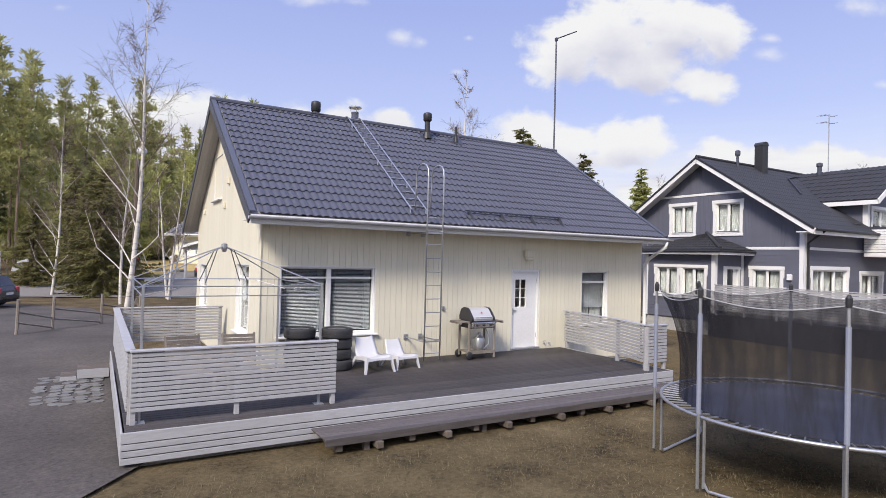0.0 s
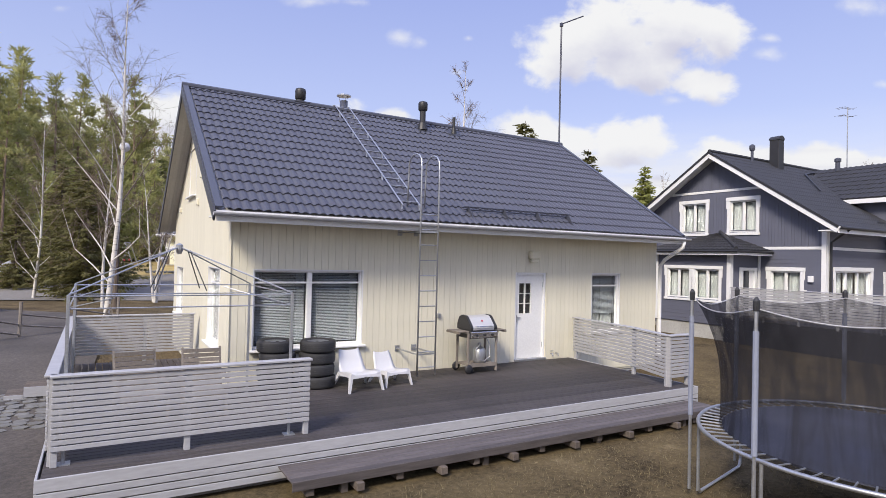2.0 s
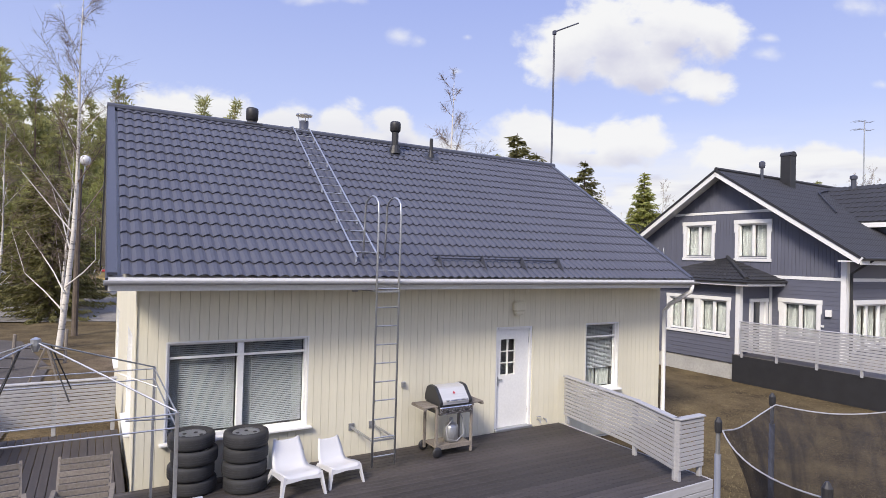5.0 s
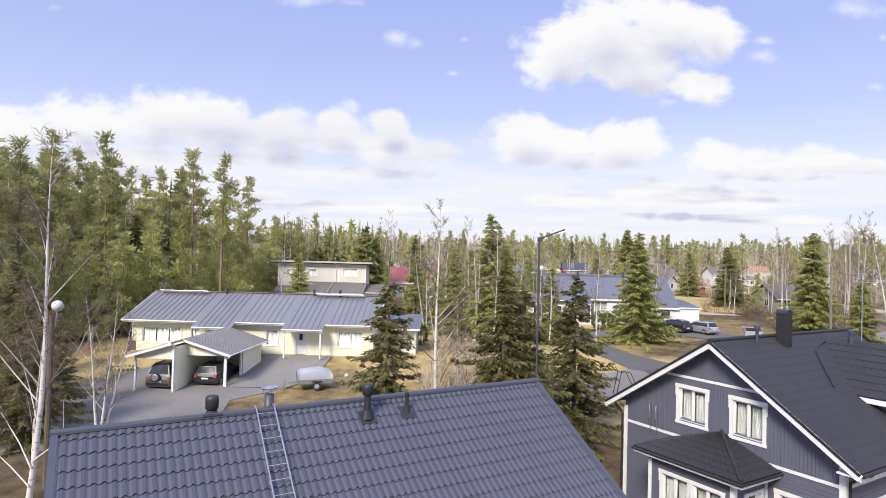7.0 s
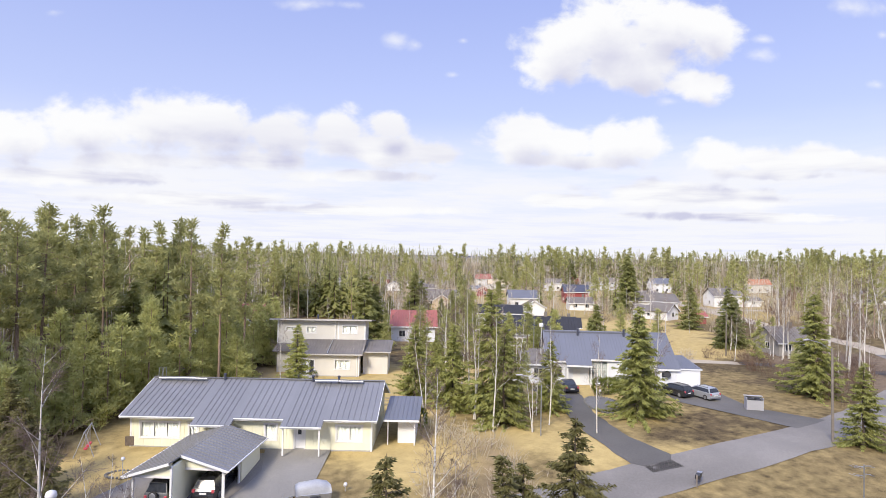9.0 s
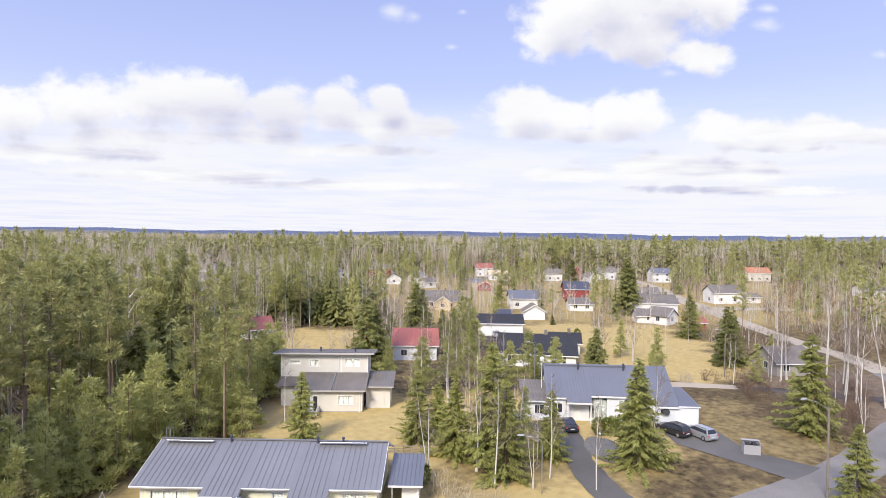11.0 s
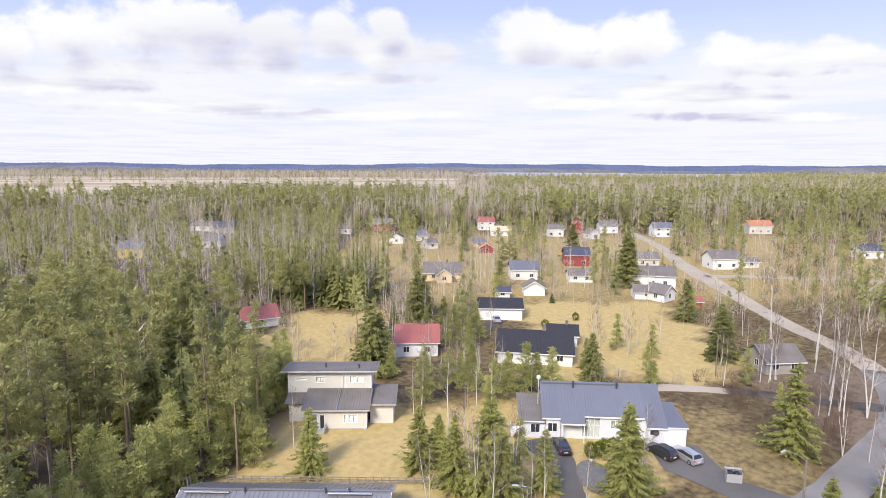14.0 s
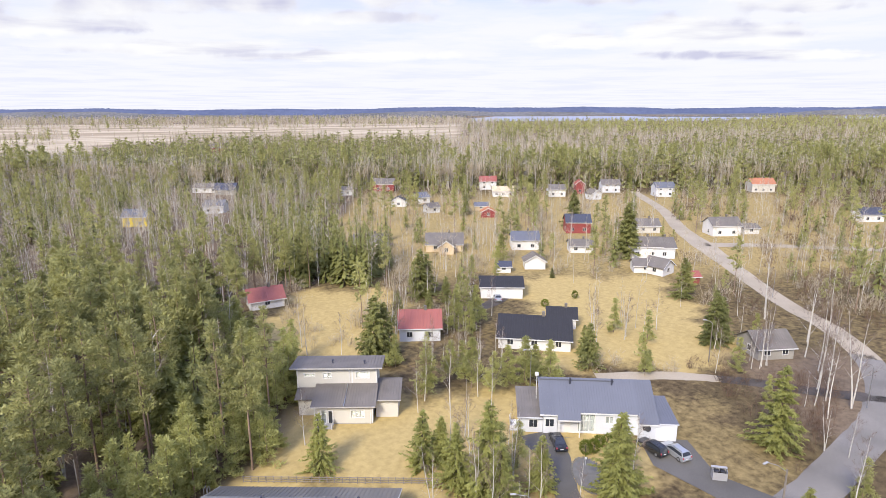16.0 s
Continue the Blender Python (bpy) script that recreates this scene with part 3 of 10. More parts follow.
def ribbon(name, pts, widths, mat, label, category="road", lift=0.03, steps=5):
    """A road along plan points (s, u), lying on the ground."""
    P = [Vector((*p, 0)) for p in pts]
    rows = []
    for i in range(len(P) - 1):
        a, b, c, d = P[max(i - 1, 0)], P[i], P[i + 1], P[min(i + 2, len(P) - 1)]
        for k in range(steps + (i == len(P) - 2)):
            t = k / steps
            q = 0.5 * ((2 * b) + (c - a) * t + (2 * a - 5 * b + 4 * c - d) * t * t + (3 * b - a - 3 * c + d) * t ** 3)
            rows.append((q, widths[i] + (widths[i + 1] - widths[i]) * t))
    mb, cols = Mb(), 6
    rnd = random.Random(5)
    verts, faces = [], []
    for i, (q, w) in enumerate(rows):
        t = (rows[min(i + 1, len(rows) - 1)][0] - rows[max(i - 1, 0)][0]).normalized()
        nrm = Vector((t.y, -t.x, 0))
        for j in range(cols + 1):
            off = (j / cols - 0.5) * w + (rnd.uniform(-0.12, 0.12) if j in (0, cols) else 0)
            r = q + nrm * off
            x, y = place(r.x, r.y)
            verts.append((x, y, float(height(x, y)) + lift * (0.35 if j in (0, cols) else 1.0) + 0.02))
    for i in range(len(rows) - 1):
        faces += [(i * (cols + 1) + j, i * (cols + 1) + j + 1, (i + 1) * (cols + 1) + j + 1, (i + 1) * (cols + 1) + j) for j in range(cols)]
    mb.add(verts, faces)
    me = recalc(mb.mesh(name))
    return tagged(part(name, me, mat, None, smooth=True), label, category, kind="structure")


def apron(name, poly, mat, label, category="yard", lift=0.045, cell=1.5):
    """A level yard surface over a plan polygon (s, u), following the ground."""
    bm = bmesh.new()
    vs = [bm.verts.new((*p, 0)) for p in poly]
    bm.faces.new(vs)
    for axis in (0, 1):
        lo, hi = min(p[axis] for p in poly), max(p[axis] for p in poly)
        t = lo + cell
        while t < hi:
            n = (1, 0, 0) if axis == 0 else (0, 1, 0)
            bmesh.ops.bisect_plane(bm, geom=bm.verts[:] + bm.edges[:] + bm.faces[:], plane_co=(t * n[0], t * n[1], 0), plane_no=n)
            t += cell
    for v in bm.verts:
        x, y = place(v.co.x, v.co.y)
        v.co = (x, y, float(height(x, y)) + lift)
    bmesh.ops.recalc_face_normals(bm, faces=bm.faces)
    me = bpy.data.meshes.new(name)
    bm.to_mesh(me)
    bm.free()
    if me.polygons and me.polygons[0].normal.z < 0:
        me.flip_normals()
    return tagged(part(name, me, mat), label, category, kind="structure")


ribbon("road_1", [(-90, 27), (-40, 29.5), (-20, 34), (-5, 37), (5, 41.5), (14, 46.5), (26, 52.5), (38, 59), (48.5, 66), (58.5, 74), (66.5, 80.5), (73, 87.5), (79, 97), (82, 106)],
       [5.6, 5.6, 5.4, 5.2, 5.2, 5.2, 5.2, 5.2, 5.2, 5.4, 5.6, 6, 5.6, 5], ASPHALT, "pale worn village road with sandy edges")
ribbon("road_2", [(81.6, 104), (83.4, 112), (84.3, 122), (83.6, 133), (84.4, 147), (86.7, 168), (89.6, 194), (93, 224), (97.5, 245), (103, 275), (108, 330)], [5, 5, 5, 5, 5.2, 5.5, 8, 6, 5.5, 5, 5], SAND_ROAD, "pale sandy village street running away between houses")
ribbon("road_3", [(90.5, 197), (98, 196.5), (108.8, 196), (140, 190), (170, 184)], [7, 6, 5, 5, 5], SAND_ROAD, "pale side street between gardens")
ribbon("track_1", [(28, 97), (39, 97.5), (45, 97), (50, 96)], [3, 3.2, 3.0, 2.4], SAND_ROAD, "narrow gravel track behind the pale house")
ribbon("track_3", [(49.5, 96.2), (56, 94.5), (64, 91.5), (74, 88.5)], [2.6, 3.2, 3.2, 3.4], GRAVEL, "dark muddy end of the gravel track")
ribbon("driveway_1", [(20, 50), (17.4, 57), (16.4, 64), (16.2, 69), (16.0, 74), (14.5, 79)], [5, 3.8, 3.4, 3.4, 4.6, 6.5], DARK_ASPHALT, "grey asphalt driveway to a house door", "driveway")
apron("driveway_2", [(39.5, 58.5), (44.5, 62.5), (37, 69), (36.3, 77), (29.3, 78), (29.3, 71), (33.5, 66)], DARK_ASPHALT, "grey asphalt yard in front of a garage", "driveway")
apron("driveway_3", [(-27, 33.2), (-12.4, 35.6), (-13.2, 40.5), (-10.3, 43.6), (-12.6, 48), (-14.2, 52), (-20, 52), (-22.8, 47.6), (-24.2, 44), (-25.0, 39.8), (-30, 36)], ASPHALT, "worn grey asphalt forecourt of a row house", "driveway", 0.02)
apron("driveway_4", [(-14.5, 43.5), (-10.2, 43.6), (-8.8, 46.5), (-8.6, 52.8), (-14.4, 52.8), (-13.4, 48.5)], PALE_YARD, "pale paved path to a row house door", "path", 0.06)
apron("yard", [(-34, 13), (-4.5, 3), (-4.2, 5.5), (-7.2, 9.5), (-9.8, 14.5), (-12.5, 19.5), (-17, 24.5), (-30, 27)], GRAVEL, "grey gravel drive beside the house", "driveway", 0.03)
ribbon("track_2", [(3, 128), (13, 137), (16, 146)], [3, 4, 6], GRAVEL, "gravel drive to a white garage")


def build_distance():
    """Wooded hills and a lake at the horizon."""
    for k, (u, top, base, seed, name) in enumerate(((4700, 64, 40, 1, "far_hills"), (3900, 44, 22, 4, "middle_hills"), (3000, 34, 4, 9, "near_ridge"))):
        rnd = np.random.default_rng(seed)
        s = np.linspace(-4200, 4200, 700)
        z = base + (top - base) * (0.5 + 0.25 * np.sin(s * 0.0016 + seed) + 0.17 * np.sin(s * 0.0047 + 2 * seed) + 0.08 * np.sin(s * 0.013)) + rnd.normal(0, 0.9, len(s))
        if k == 1:
            z = z * np.clip(0.6 + 0.6 * np.sin(s * 0.0021 + 1.0), 0.25, 1)
        if k == 2:
            z = np.where((s > 120) & (s < 1000), 2.0, z) * np.clip(0.35 + 0.9 * np.sin(s * 0.0037 + 2.4), 0.12, 1)
        mb = Mb()
        verts = []
        for a, h in zip(s, z):
            x, y = place(float(a), u)
            x2, y2 = place(float(a), u + 150)
            verts += [(x, y, 0.0), (x2, y2, 3.5 + float(max(h, 0.5)))]
        mb.add(verts, [(2 * i, 2 * i + 2, 2 * i + 3, 2 * i + 1) for i in range(len(s) - 1)])
        tagged(part(name, recalc(mb.mesh(name)), FAR_HAZE_BLUE if k == 0 else MIDDLE_BLUE), "wooded hills at the horizon, coloured haze blue" if k == 0 else "grey wooded ridge before the horizon", "backdrop", kind="structure")
    for name, pts in (("lake", [(90, 2180), (1050, 2180), (1500, 2700), (1900, 3550), (300, 3550), (110, 2700)]), ("lake_arm", [(1650, 2400), (2100, 2400), (2700, 3400), (1900, 3300)])):
        mb = Mb().add([(*place(a, b), 4.3) for a, b in pts], [tuple(range(len(pts)))])
        tagged(part(name, recalc(mb.mesh(name)), LAKE), "pale still lake far off", "water", kind="structure")


# Air haze is put into the base colour of the far hills.
FAR_HAZE_BLUE = material("haze_blue_distant_wood", (0.095, 0.115, 0.185), 1.0, 0.0, 0.02, 0.002, 0.12, 0.0, specular=0.0)
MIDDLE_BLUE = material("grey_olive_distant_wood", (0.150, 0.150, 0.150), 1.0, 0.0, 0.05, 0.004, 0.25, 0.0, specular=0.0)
LAKE = material("pale_lake_water", (0.27, 0.30, 0.38), 0.45, 0.0, 0.02, 0.004, 0.1, 0.0)
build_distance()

# ---------------------------------------------------------------- the cream house
HX0, HX1, HY0, HY1 = 0.43, 11.74, 0.685, 9.40     # outer faces of the boarding
EAVE, RIDGE, MID, PITCH = 3.60, 6.86, 5.02, math.atan2(3.26, 5.02)


def wall_with_holes(mb, axis, at, thick, lo, hi, z0, z1, holes):
    """A wall along x or y, in one piece, with rectangular openings (lo, hi, z0, z1) cut through."""
    hs = sorted({lo, hi, *[v for h in holes for v in h[:2] if lo < v < hi]})
    zs = sorted({z0, z1, *[v for h in holes for v in h[2:] if z0 < v < z1]})
    full = {(i, j): not any(h[0] < (hs[i] + hs[i + 1]) / 2 < h[1] and h[2] < (zs[j] + zs[j + 1]) / 2 < h[3] for h in holes) for i in range(len(hs) - 1) for j in range(len(zs) - 1)}
    n, m = len(hs), len(zs)
    put = (lambda a, d, z: (a, d, z)) if axis == "x" else (lambda a, d, z: (d, a, z))
    verts = [put(a, d, z) for d in (at, at + thick) for z in zs for a in hs]
    V = lambda i, j, k: k * n * m + j * n + i
    faces = []
    for (i, j), solid in full.items():
        if not solid:
            continue
        new_faces = [(V(i, j, 0), V(i + 1, j, 0), V(i + 1, j + 1, 0), V(i, j + 1, 0)), (V(i, j, 1), V(i, j + 1, 1), V(i + 1, j + 1, 1), V(i + 1, j, 1))]
        for di, dj, p, q in ((-1, 0, (i, j + 1), (i, j)), (1, 0, (i + 1, j), (i + 1, j + 1)), (0, -1, (i, j), (i + 1, j)), (0, 1, (i + 1, j + 1), (i, j + 1))):
            if not full.get((i + di, j + dj), False):
                new_faces.append((V(*q, 0), V(*p, 0), V(*p, 1), V(*q, 1)))
        faces += new_faces if axis == "x" else [f[::-1] for f in new_faces]
    used = sorted({v for f in faces for v in f})
    at_new = {v: k for k, v in enumerate(used)}
    mb.add([verts[v] for v in used], [tuple(at_new[v] for v in f) for f in faces])


def window(parent, m, w, h, panes=1, transom=None, depth=0.12, casing=0.0, sill=True, blind=0.0, curtain=False, frame_w=0.06, casing_mat=None, split=None, drape=0.497, cloth=None):
    """A window at pose m: its lower left outer corner, x along the wall, y into it. Returns the window part."""
    top = new("window")
    top.parent, top.matrix_basis = parent, m
    fr = Mb()
    for a, b, c, d in ((0, frame_w, 0, h), (w - frame_w, w, 0, h), (frame_w, w - frame_w, 0, frame_w), (frame_w, w - frame_w, h - frame_w, h)):
        fr.box(a, b, depth - 0.05, depth + 0.03, c, d, 0.006)
    xs = [w * k / panes for k in range(1, panes)] if split is None else list(split)
    for x in xs:
        fr.box(x - 0.05, x + 0.05, depth - 0.055, depth + 0.025, frame_w, h - frame_w, 0.006)
    if transom:
        fr.box(frame_w, w - frame_w, depth - 0.062, depth - 0.03, transom - 0.018, transom + 0.018, 0.004)
    part("frame", fr, WHITE, top)
    rv = Mb()
    rv.box(0.0, 0.02, 0, depth - 0.05, 0, h).box(w - 0.02, w, 0, depth - 0.05, 0, h).box(0.02, w - 0.02, 0, depth - 0.05, h - 0.02, h)
    part("reveal", rv, WHITE, top)
    if sill:
        part("sill", Mb().box(-0.06, w + 0.06, -0.09, depth - 0.04, -0.035, 0.005, 0.008), WHITE, top)
    edges = [0.0, *xs, w]
    for a, b in zip(edges, edges[1:]):
        p = part("pane", Mb().box(a + 0.05, b - 0.05, depth - 0.004, depth + 0.004, frame_w - 0.005, h - frame_w + 0.005), GLASS, top)
        p.visible_shadow = False
    # Dark grey box standing in for the shade of an unlit room.
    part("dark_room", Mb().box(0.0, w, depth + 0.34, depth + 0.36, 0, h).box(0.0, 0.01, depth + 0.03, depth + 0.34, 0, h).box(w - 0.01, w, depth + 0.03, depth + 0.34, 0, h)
         .box(0.01, w - 0.01, depth + 0.03, depth + 0.34, 0, 0.01).box(0.01, w - 0.01, depth + 0.03, depth + 0.34, h - 0.01, h), ROOM_SHADE, top)
    if blind:
        bl, z = Mb(), h - 0.08
        while z > h * (1 - blind) + 0.08:
            for a, b in zip(edges, edges[1:]):
                bl.add([(a + 0.07, depth + 0.030, z), (b - 0.07, depth + 0.030, z), (b - 0.07, depth + 0.052, z + 0.016), (a + 0.07, depth + 0.052, z + 0.016)], [(0, 1, 2, 3)])
            z -= 0.030
        part("blind", bl, BLIND, top)
    if curtain:
        cu = Mb()
        for a, b in zip(edges, edges[1:]):
            n = 14
            for c0, c1 in ((a + 0.06, a + (b - a) * drape), (b - (b - a) * drape, b - 0.06)):
                vs = [(c0 + (c1 - c0) * k / n, depth + 0.10 + 0.025 * math.sin(k * 1.9), z) for z in (0.06, h - 0.06) for k in range(n + 1)]
                cu.add(vs, [(k, k + 1, n + 2 + k, n + 1 + k) for k in range(n)])
        part("curtain", cu, cloth or CURTAIN, top)
    if casing:
        ca, c = Mb(), casing
        ca.box(-c, 0, -0.03, 0, -0.02, h, 0.005).box(w, w + c, -0.03, 0, -0.02, h, 0.005).box(-c - 0.05, w + c + 0.05, -0.04, 0.0, h, h + c * 1.15, 0.006)
        ca.box(-c - 0.03, w + c + 0.03, -0.045, 0, -c, -0.02, 0.005)
        ca.box(-c - 0.04, -c, -0.035, 0, h - 0.32, h, 0.01).box(w + c, w + c + 0.04, -0.035, 0, h - 0.32, h, 0.01)
        part("casing", ca, casing_mat or WHITE, top)
    return top


def tile_sheet(width, slope, wave=0.163, row=0.364, amp=0.013, step=0.024, per=6):
    """One sheet of pressed tile steel: x across, y up the slope, z out of the roof."""
    nx = max(2, round(width / wave) * per)
    prof = [amp * math.sin(2 * math.pi * k / per) + amp * 0.35 * math.sin(4 * math.pi * k / per + 0.6) for k in range(nx + 1)]
    verts, ys, rows = [], [], int(math.ceil(slope / row))
    for r in range(rows):
        y0, y1 = r * row, min(slope, (r + 1) * row)
        ys += [(y0, step), (y0 + 0.03, step * 0.98), (y1 - 0.02, step * 0.12), (y1 + 0.0, -0.004)]
    for y, h in ys:
        verts += [(k * width / nx, max(0.0, y + (-0.026 * math.cos(2 * math.pi * k / per) if h > step * 0.5 else (-0.022 * math.cos(2 * math.pi * k / per) if y < slope - 0.05 else 0.0))), prof[k] + h + 0.02) for k in range(nx + 1)]
    c = nx + 1
    mb = Mb().add(verts, [(r * c + k, r * c + k + 1, (r + 1) * c + k + 1, (r + 1) * c + k) for r in range(len(ys) - 1) for k in range(nx)])
    return mb


def build_house():
    house = thing("house", pose(0, 0, 0), "cream boarded house with a slate-blue tile-pattern steel roof", "house")
    front = [(0.82, 2.99, 1.10, 2.59), (6.84, 7.78, 0.48, 2.58), (9.29, 10.33, 1.06, 2.58)]
    gable = [(1.76, 3.12, 1.00, 2.58), (7.35, 8.75, 1.10, 2.45)]
    upper = [(5.35, 6.55, 4.30, 5.55)]
    t = 0.20
    body = Mb()
    wall_with_holes(body, "x", HY0 + 0.024, t, HX0 + 0.024, HX1, 0.05, EAVE - 0.02, front)
    sides = [Mb(), Mb(), Mb().box(HX0 + 0.024, HX1, HY1 - t, HY1, 0.05, EAVE - 0.02)]
    wall_with_holes(sides[0], "y", HX0 + 0.024, t, HY0 + 0.024 + t, HY1 - t, 0.05, EAVE - 0.02, gable)
    wall_with_holes(sides[1], "y", HX1 - t, t, HY0 + 0.024 + t, HY1 - t, 0.05, EAVE - 0.02, [])
    lift = lambda y: EAVE - 0.06 + (min(y, 2 * MID - y)) * math.tan(PITCH) - 0.10
    for x in (HX0 + 0.024, HX1 - t):
        sides.append(Mb())
        sides[-1].prism([(HY0 + 0.03, EAVE - 0.02), (HY1 - 0.01, EAVE - 0.02), (HY1 - 0.01, lift(HY1)), (MID, lift(MID)), (HY0 + 0.03, lift(HY0))], "x", x, x + t)
    wall = part("wall", body, CREAM, house)
    for side in sides:
        part("wall", side, CREAM, house)
    part("plinth", Mb().box(HX0 + 0.05, HX1 - 0.02, HY0 + 0.05, HY1 - 0.02, -0.1, 0.05), CONCRETE, house)
    # front boards
    pitch, k = 0.1396, 0
    full = None
    while HX0 + 0.06 + k * pitch < HX1 - 0.05:
        a = HX0 + 0.005 + k * pitch
        b = min(a + pitch - 0.004, HX1)
        segs, z = [], 0.10
        for h in sorted((h for h in front if h[0] - 0.01 < b and h[1] + 0.01 > a), key=lambda h: h[2]):
            a2, b2 = (a, min(b, h[0])) if a < h[0] else ((max(a, h[1]), b) if b > h[1] else (None, None))
            segs.append((a, b, z, h[2]))
            if a2 is not None and b2 - a2 > 0.015:
                segs.append((a2, b2, h[2], h[3]))
            z = h[3]
        segs.append((a, b, z, EAVE - 0.10))
        for p, q, z0, z1 in segs:
            if z1 - z0 < 0.02:
                continue
            if (p, q, z0) == (a, b, 0.10) and z1 > 3.4 and b < HX1 - 0.001:
                if full is None:
                    full = Mb().box(0, b - a, 0, 0.024, z0, z1).mesh("board")
                    full.materials.append(CREAM)
                ob = part("board", full, CREAM, wall)
                ob.location = (p, HY0, 0)
            else:
                part("board", Mb().box(p, q, HY0, HY0 + 0.024, z0, z1), CREAM, wall)
        k += 1
    # gable boards
    y = HY0 + 0.005
    while y < HY1 - 0.05:
        b = min(y + pitch - 0.004, HY1)
        z, segs = 0.10, []
        for h in sorted((h for h in gable + upper if h[0] < b and h[1] > y), key=lambda h: h[2]):
            segs.append((z, h[2]))
            z = h[3]
        for z0, z1 in segs:
            part("board", Mb().box(HX0, HX0 + 0.024, y, b, z0, z1), CREAM, wall)
        part("board", Mb().prism([(y, z), (b, z), (b, lift(b)), (y, lift(y))], "x", HX0, HX0 + 0.024), CREAM, wall)
        y += pitch
    part("corner_board", Mb().box(HX0 - 0.022, HX0 - 0.001, HY0 - 0.022, HY0 + 0.10, 0.1, EAVE - 0.1, 0.004), CREAM, wall)
    # windows and door
    window(house, pose(0.82, HY0, 1.10), 2.17, 1.49, 2, 1.24, blind=1.0, curtain=True, sill=True, drape=0.2)
    window(house, pose(9.29, HY0, 1.06), 1.04, 1.52, 1, 1.20, blind=0.75, curtain=True)
    window(house, pose(HX0, 3.12, 1.00, 0, 0, -90), 1.36, 1.58, 1, 1.25, curtain=True, blind=0.6)
    window(house, pose(HX0, 8.75, 1.10, 0, 0, -90), 1.40, 1.35, 1, None, curtain=True)
    window(house, pose(HX0, 6.55, 4.30, 0, 0, -90), 1.20, 1.25, 2, None, curtain=True)
    for y0, z0, z1 in ((4.72, 4.0, 4.16), (8.0, 4.0, 4.14), (4.2, 4.6, 4.76)):
        part("vent_cover", Mb().box(HX0 - 0.06, HX0, y0, y0 + 0.16, z0, z1, 0.01), CREAM, house)
    door = new("door")
    door.parent, door.matrix_basis = house, pose(6.84, HY0, 0.48)
    dm = Mb()
    wall_with_holes(dm, "x", 0.07, 0.05, 0.06, 0.88, 0.06, 2.04, [(0.17, 0.53, 1.12, 1.84)])
    part("leaf", dm, WHITE, door)
    part("frame", Mb().box(0, 0.06, 0.02, 0.14, 0, 2.10, 0.006).box(0.88, 0.94, 0.02, 0.14, 0, 2.10, 0.006).box(0.06, 0.88, 0.02, 0.14, 2.04, 2.10, 0.006), WHITE, door)
    for i in range(2):
        for j in range(3):
            p = part("pane", Mb().box(0.185 + 0.17 * i, 0.345 + 0.17 * i, 0.088, 0.094, 1.135 + 0.235 * j, 1.355 + 0.235 * j), GLASS, door)
            p.visible_shadow = False
    mun = Mb().box(0.342, 0.358, 0.066, 0.12, 1.12, 1.84)
    for z in (1.36, 1.595):
        mun.box(0.17, 0.342, 0.066, 0.12, z - 0.007, z + 0.007).box(0.358, 0.53, 0.066, 0.12, z - 0.007, z + 0.007)
    part("glazing_bar", mun, WHITE, door)
    # Dark grey board for the shade behind the door panes.
    part("dark_room", Mb().box(0.06, 0.88, 0.30, 0.31, 0.9, 2.0), ROOM_SHADE, door)
    part("threshold", Mb().box(0.0, 0.94, -0.06, 0.14, -0.0, 0.06, 0.01), GALV, door, "grey metal threshold")
    part("handle", Mb().box(0.075, 0.10, 0.035, 0.07, 0.92, 1.10, 0.004).bar((0.088, 0.045, 1.03), (0.20, 0.045, 1.03), 0.02, 0.02), GALV, door, "grey metal door handle")
    for z in (0.30, 1.75):
        part("hinge", Mb().tube([(0.885, 0.06, z), (0.885, 0.06, z + 0.12)], 0.012, 8), GALV, door)
    lamp = Mb().box(7.20, 7.46, HY0 - 0.15, HY0, 2.90, 3.10, 0.03).box(7.23, 7.43, HY0 - 0.13, HY0 - 0.02, 2.82, 2.90, 0.02)
    part("wall_lamp", lamp, CREAM, house, "cream outdoor wall lamp over the door")
    part("tap", Mb().tube([(7.95, HY0, 0.62), (7.95, HY0 - 0.09, 0.62), (7.95, HY0 - 0.11, 0.56)], 0.014, 6).tube([(7.9, HY0 - 0.05, 0.68), (8.0, HY0 - 0.05, 0.68)], 0.012, 6)
         .tube([(8.12, HY0, 0.62), (8.12, HY0 - 0.09, 0.62), (8.12, HY0 - 0.11, 0.56)], 0.014, 6), GALV, house, "small outdoor water tap")
    part("socket", Mb().box(4.72, 4.80, HY0 - 0.05, HY0, 1.58, 1.68, 0.01), GALV, house)
    # roof: sheets of pressed steel on both slopes
    roof = new("roof")
    roof.parent = house
    slope, wide = math.hypot(MID, RIDGE - EAVE) + 0.03, 1.141
    for i in range(10):
        w = wide if i < 9 else 12.05 - 0.36 - 9 * wide
        me = None
        for side in (0, 1):
            if side == 0 and i == 0:
                shared = recalc(tile_sheet(wide, slope).mesh("roof_sheet"))
            me = shared if i < 9 else (recalc(tile_sheet(w, slope).mesh("roof_sheet")) if side == 0 else last)
            last = me
            ob = part("roof_sheet", me, STEEL_ROOF, roof)
            x = 0.18 + i * wide
            if side == 0:
                ob.matrix_basis = Matrix.Translation((x, -0.03, EAVE - 0.02)) @ Matrix.Rotation(PITCH, 4, "X")
            else:
                ob.matrix_basis = Matrix.Translation((x + w, 2 * MID + 0.03, EAVE - 0.02)) @ Matrix.Rotation(math.pi, 4, "Z") @ Matrix.Rotation(PITCH, 4, "X")
    deck_plate = Mb()
    tp = math.tan(PITCH)
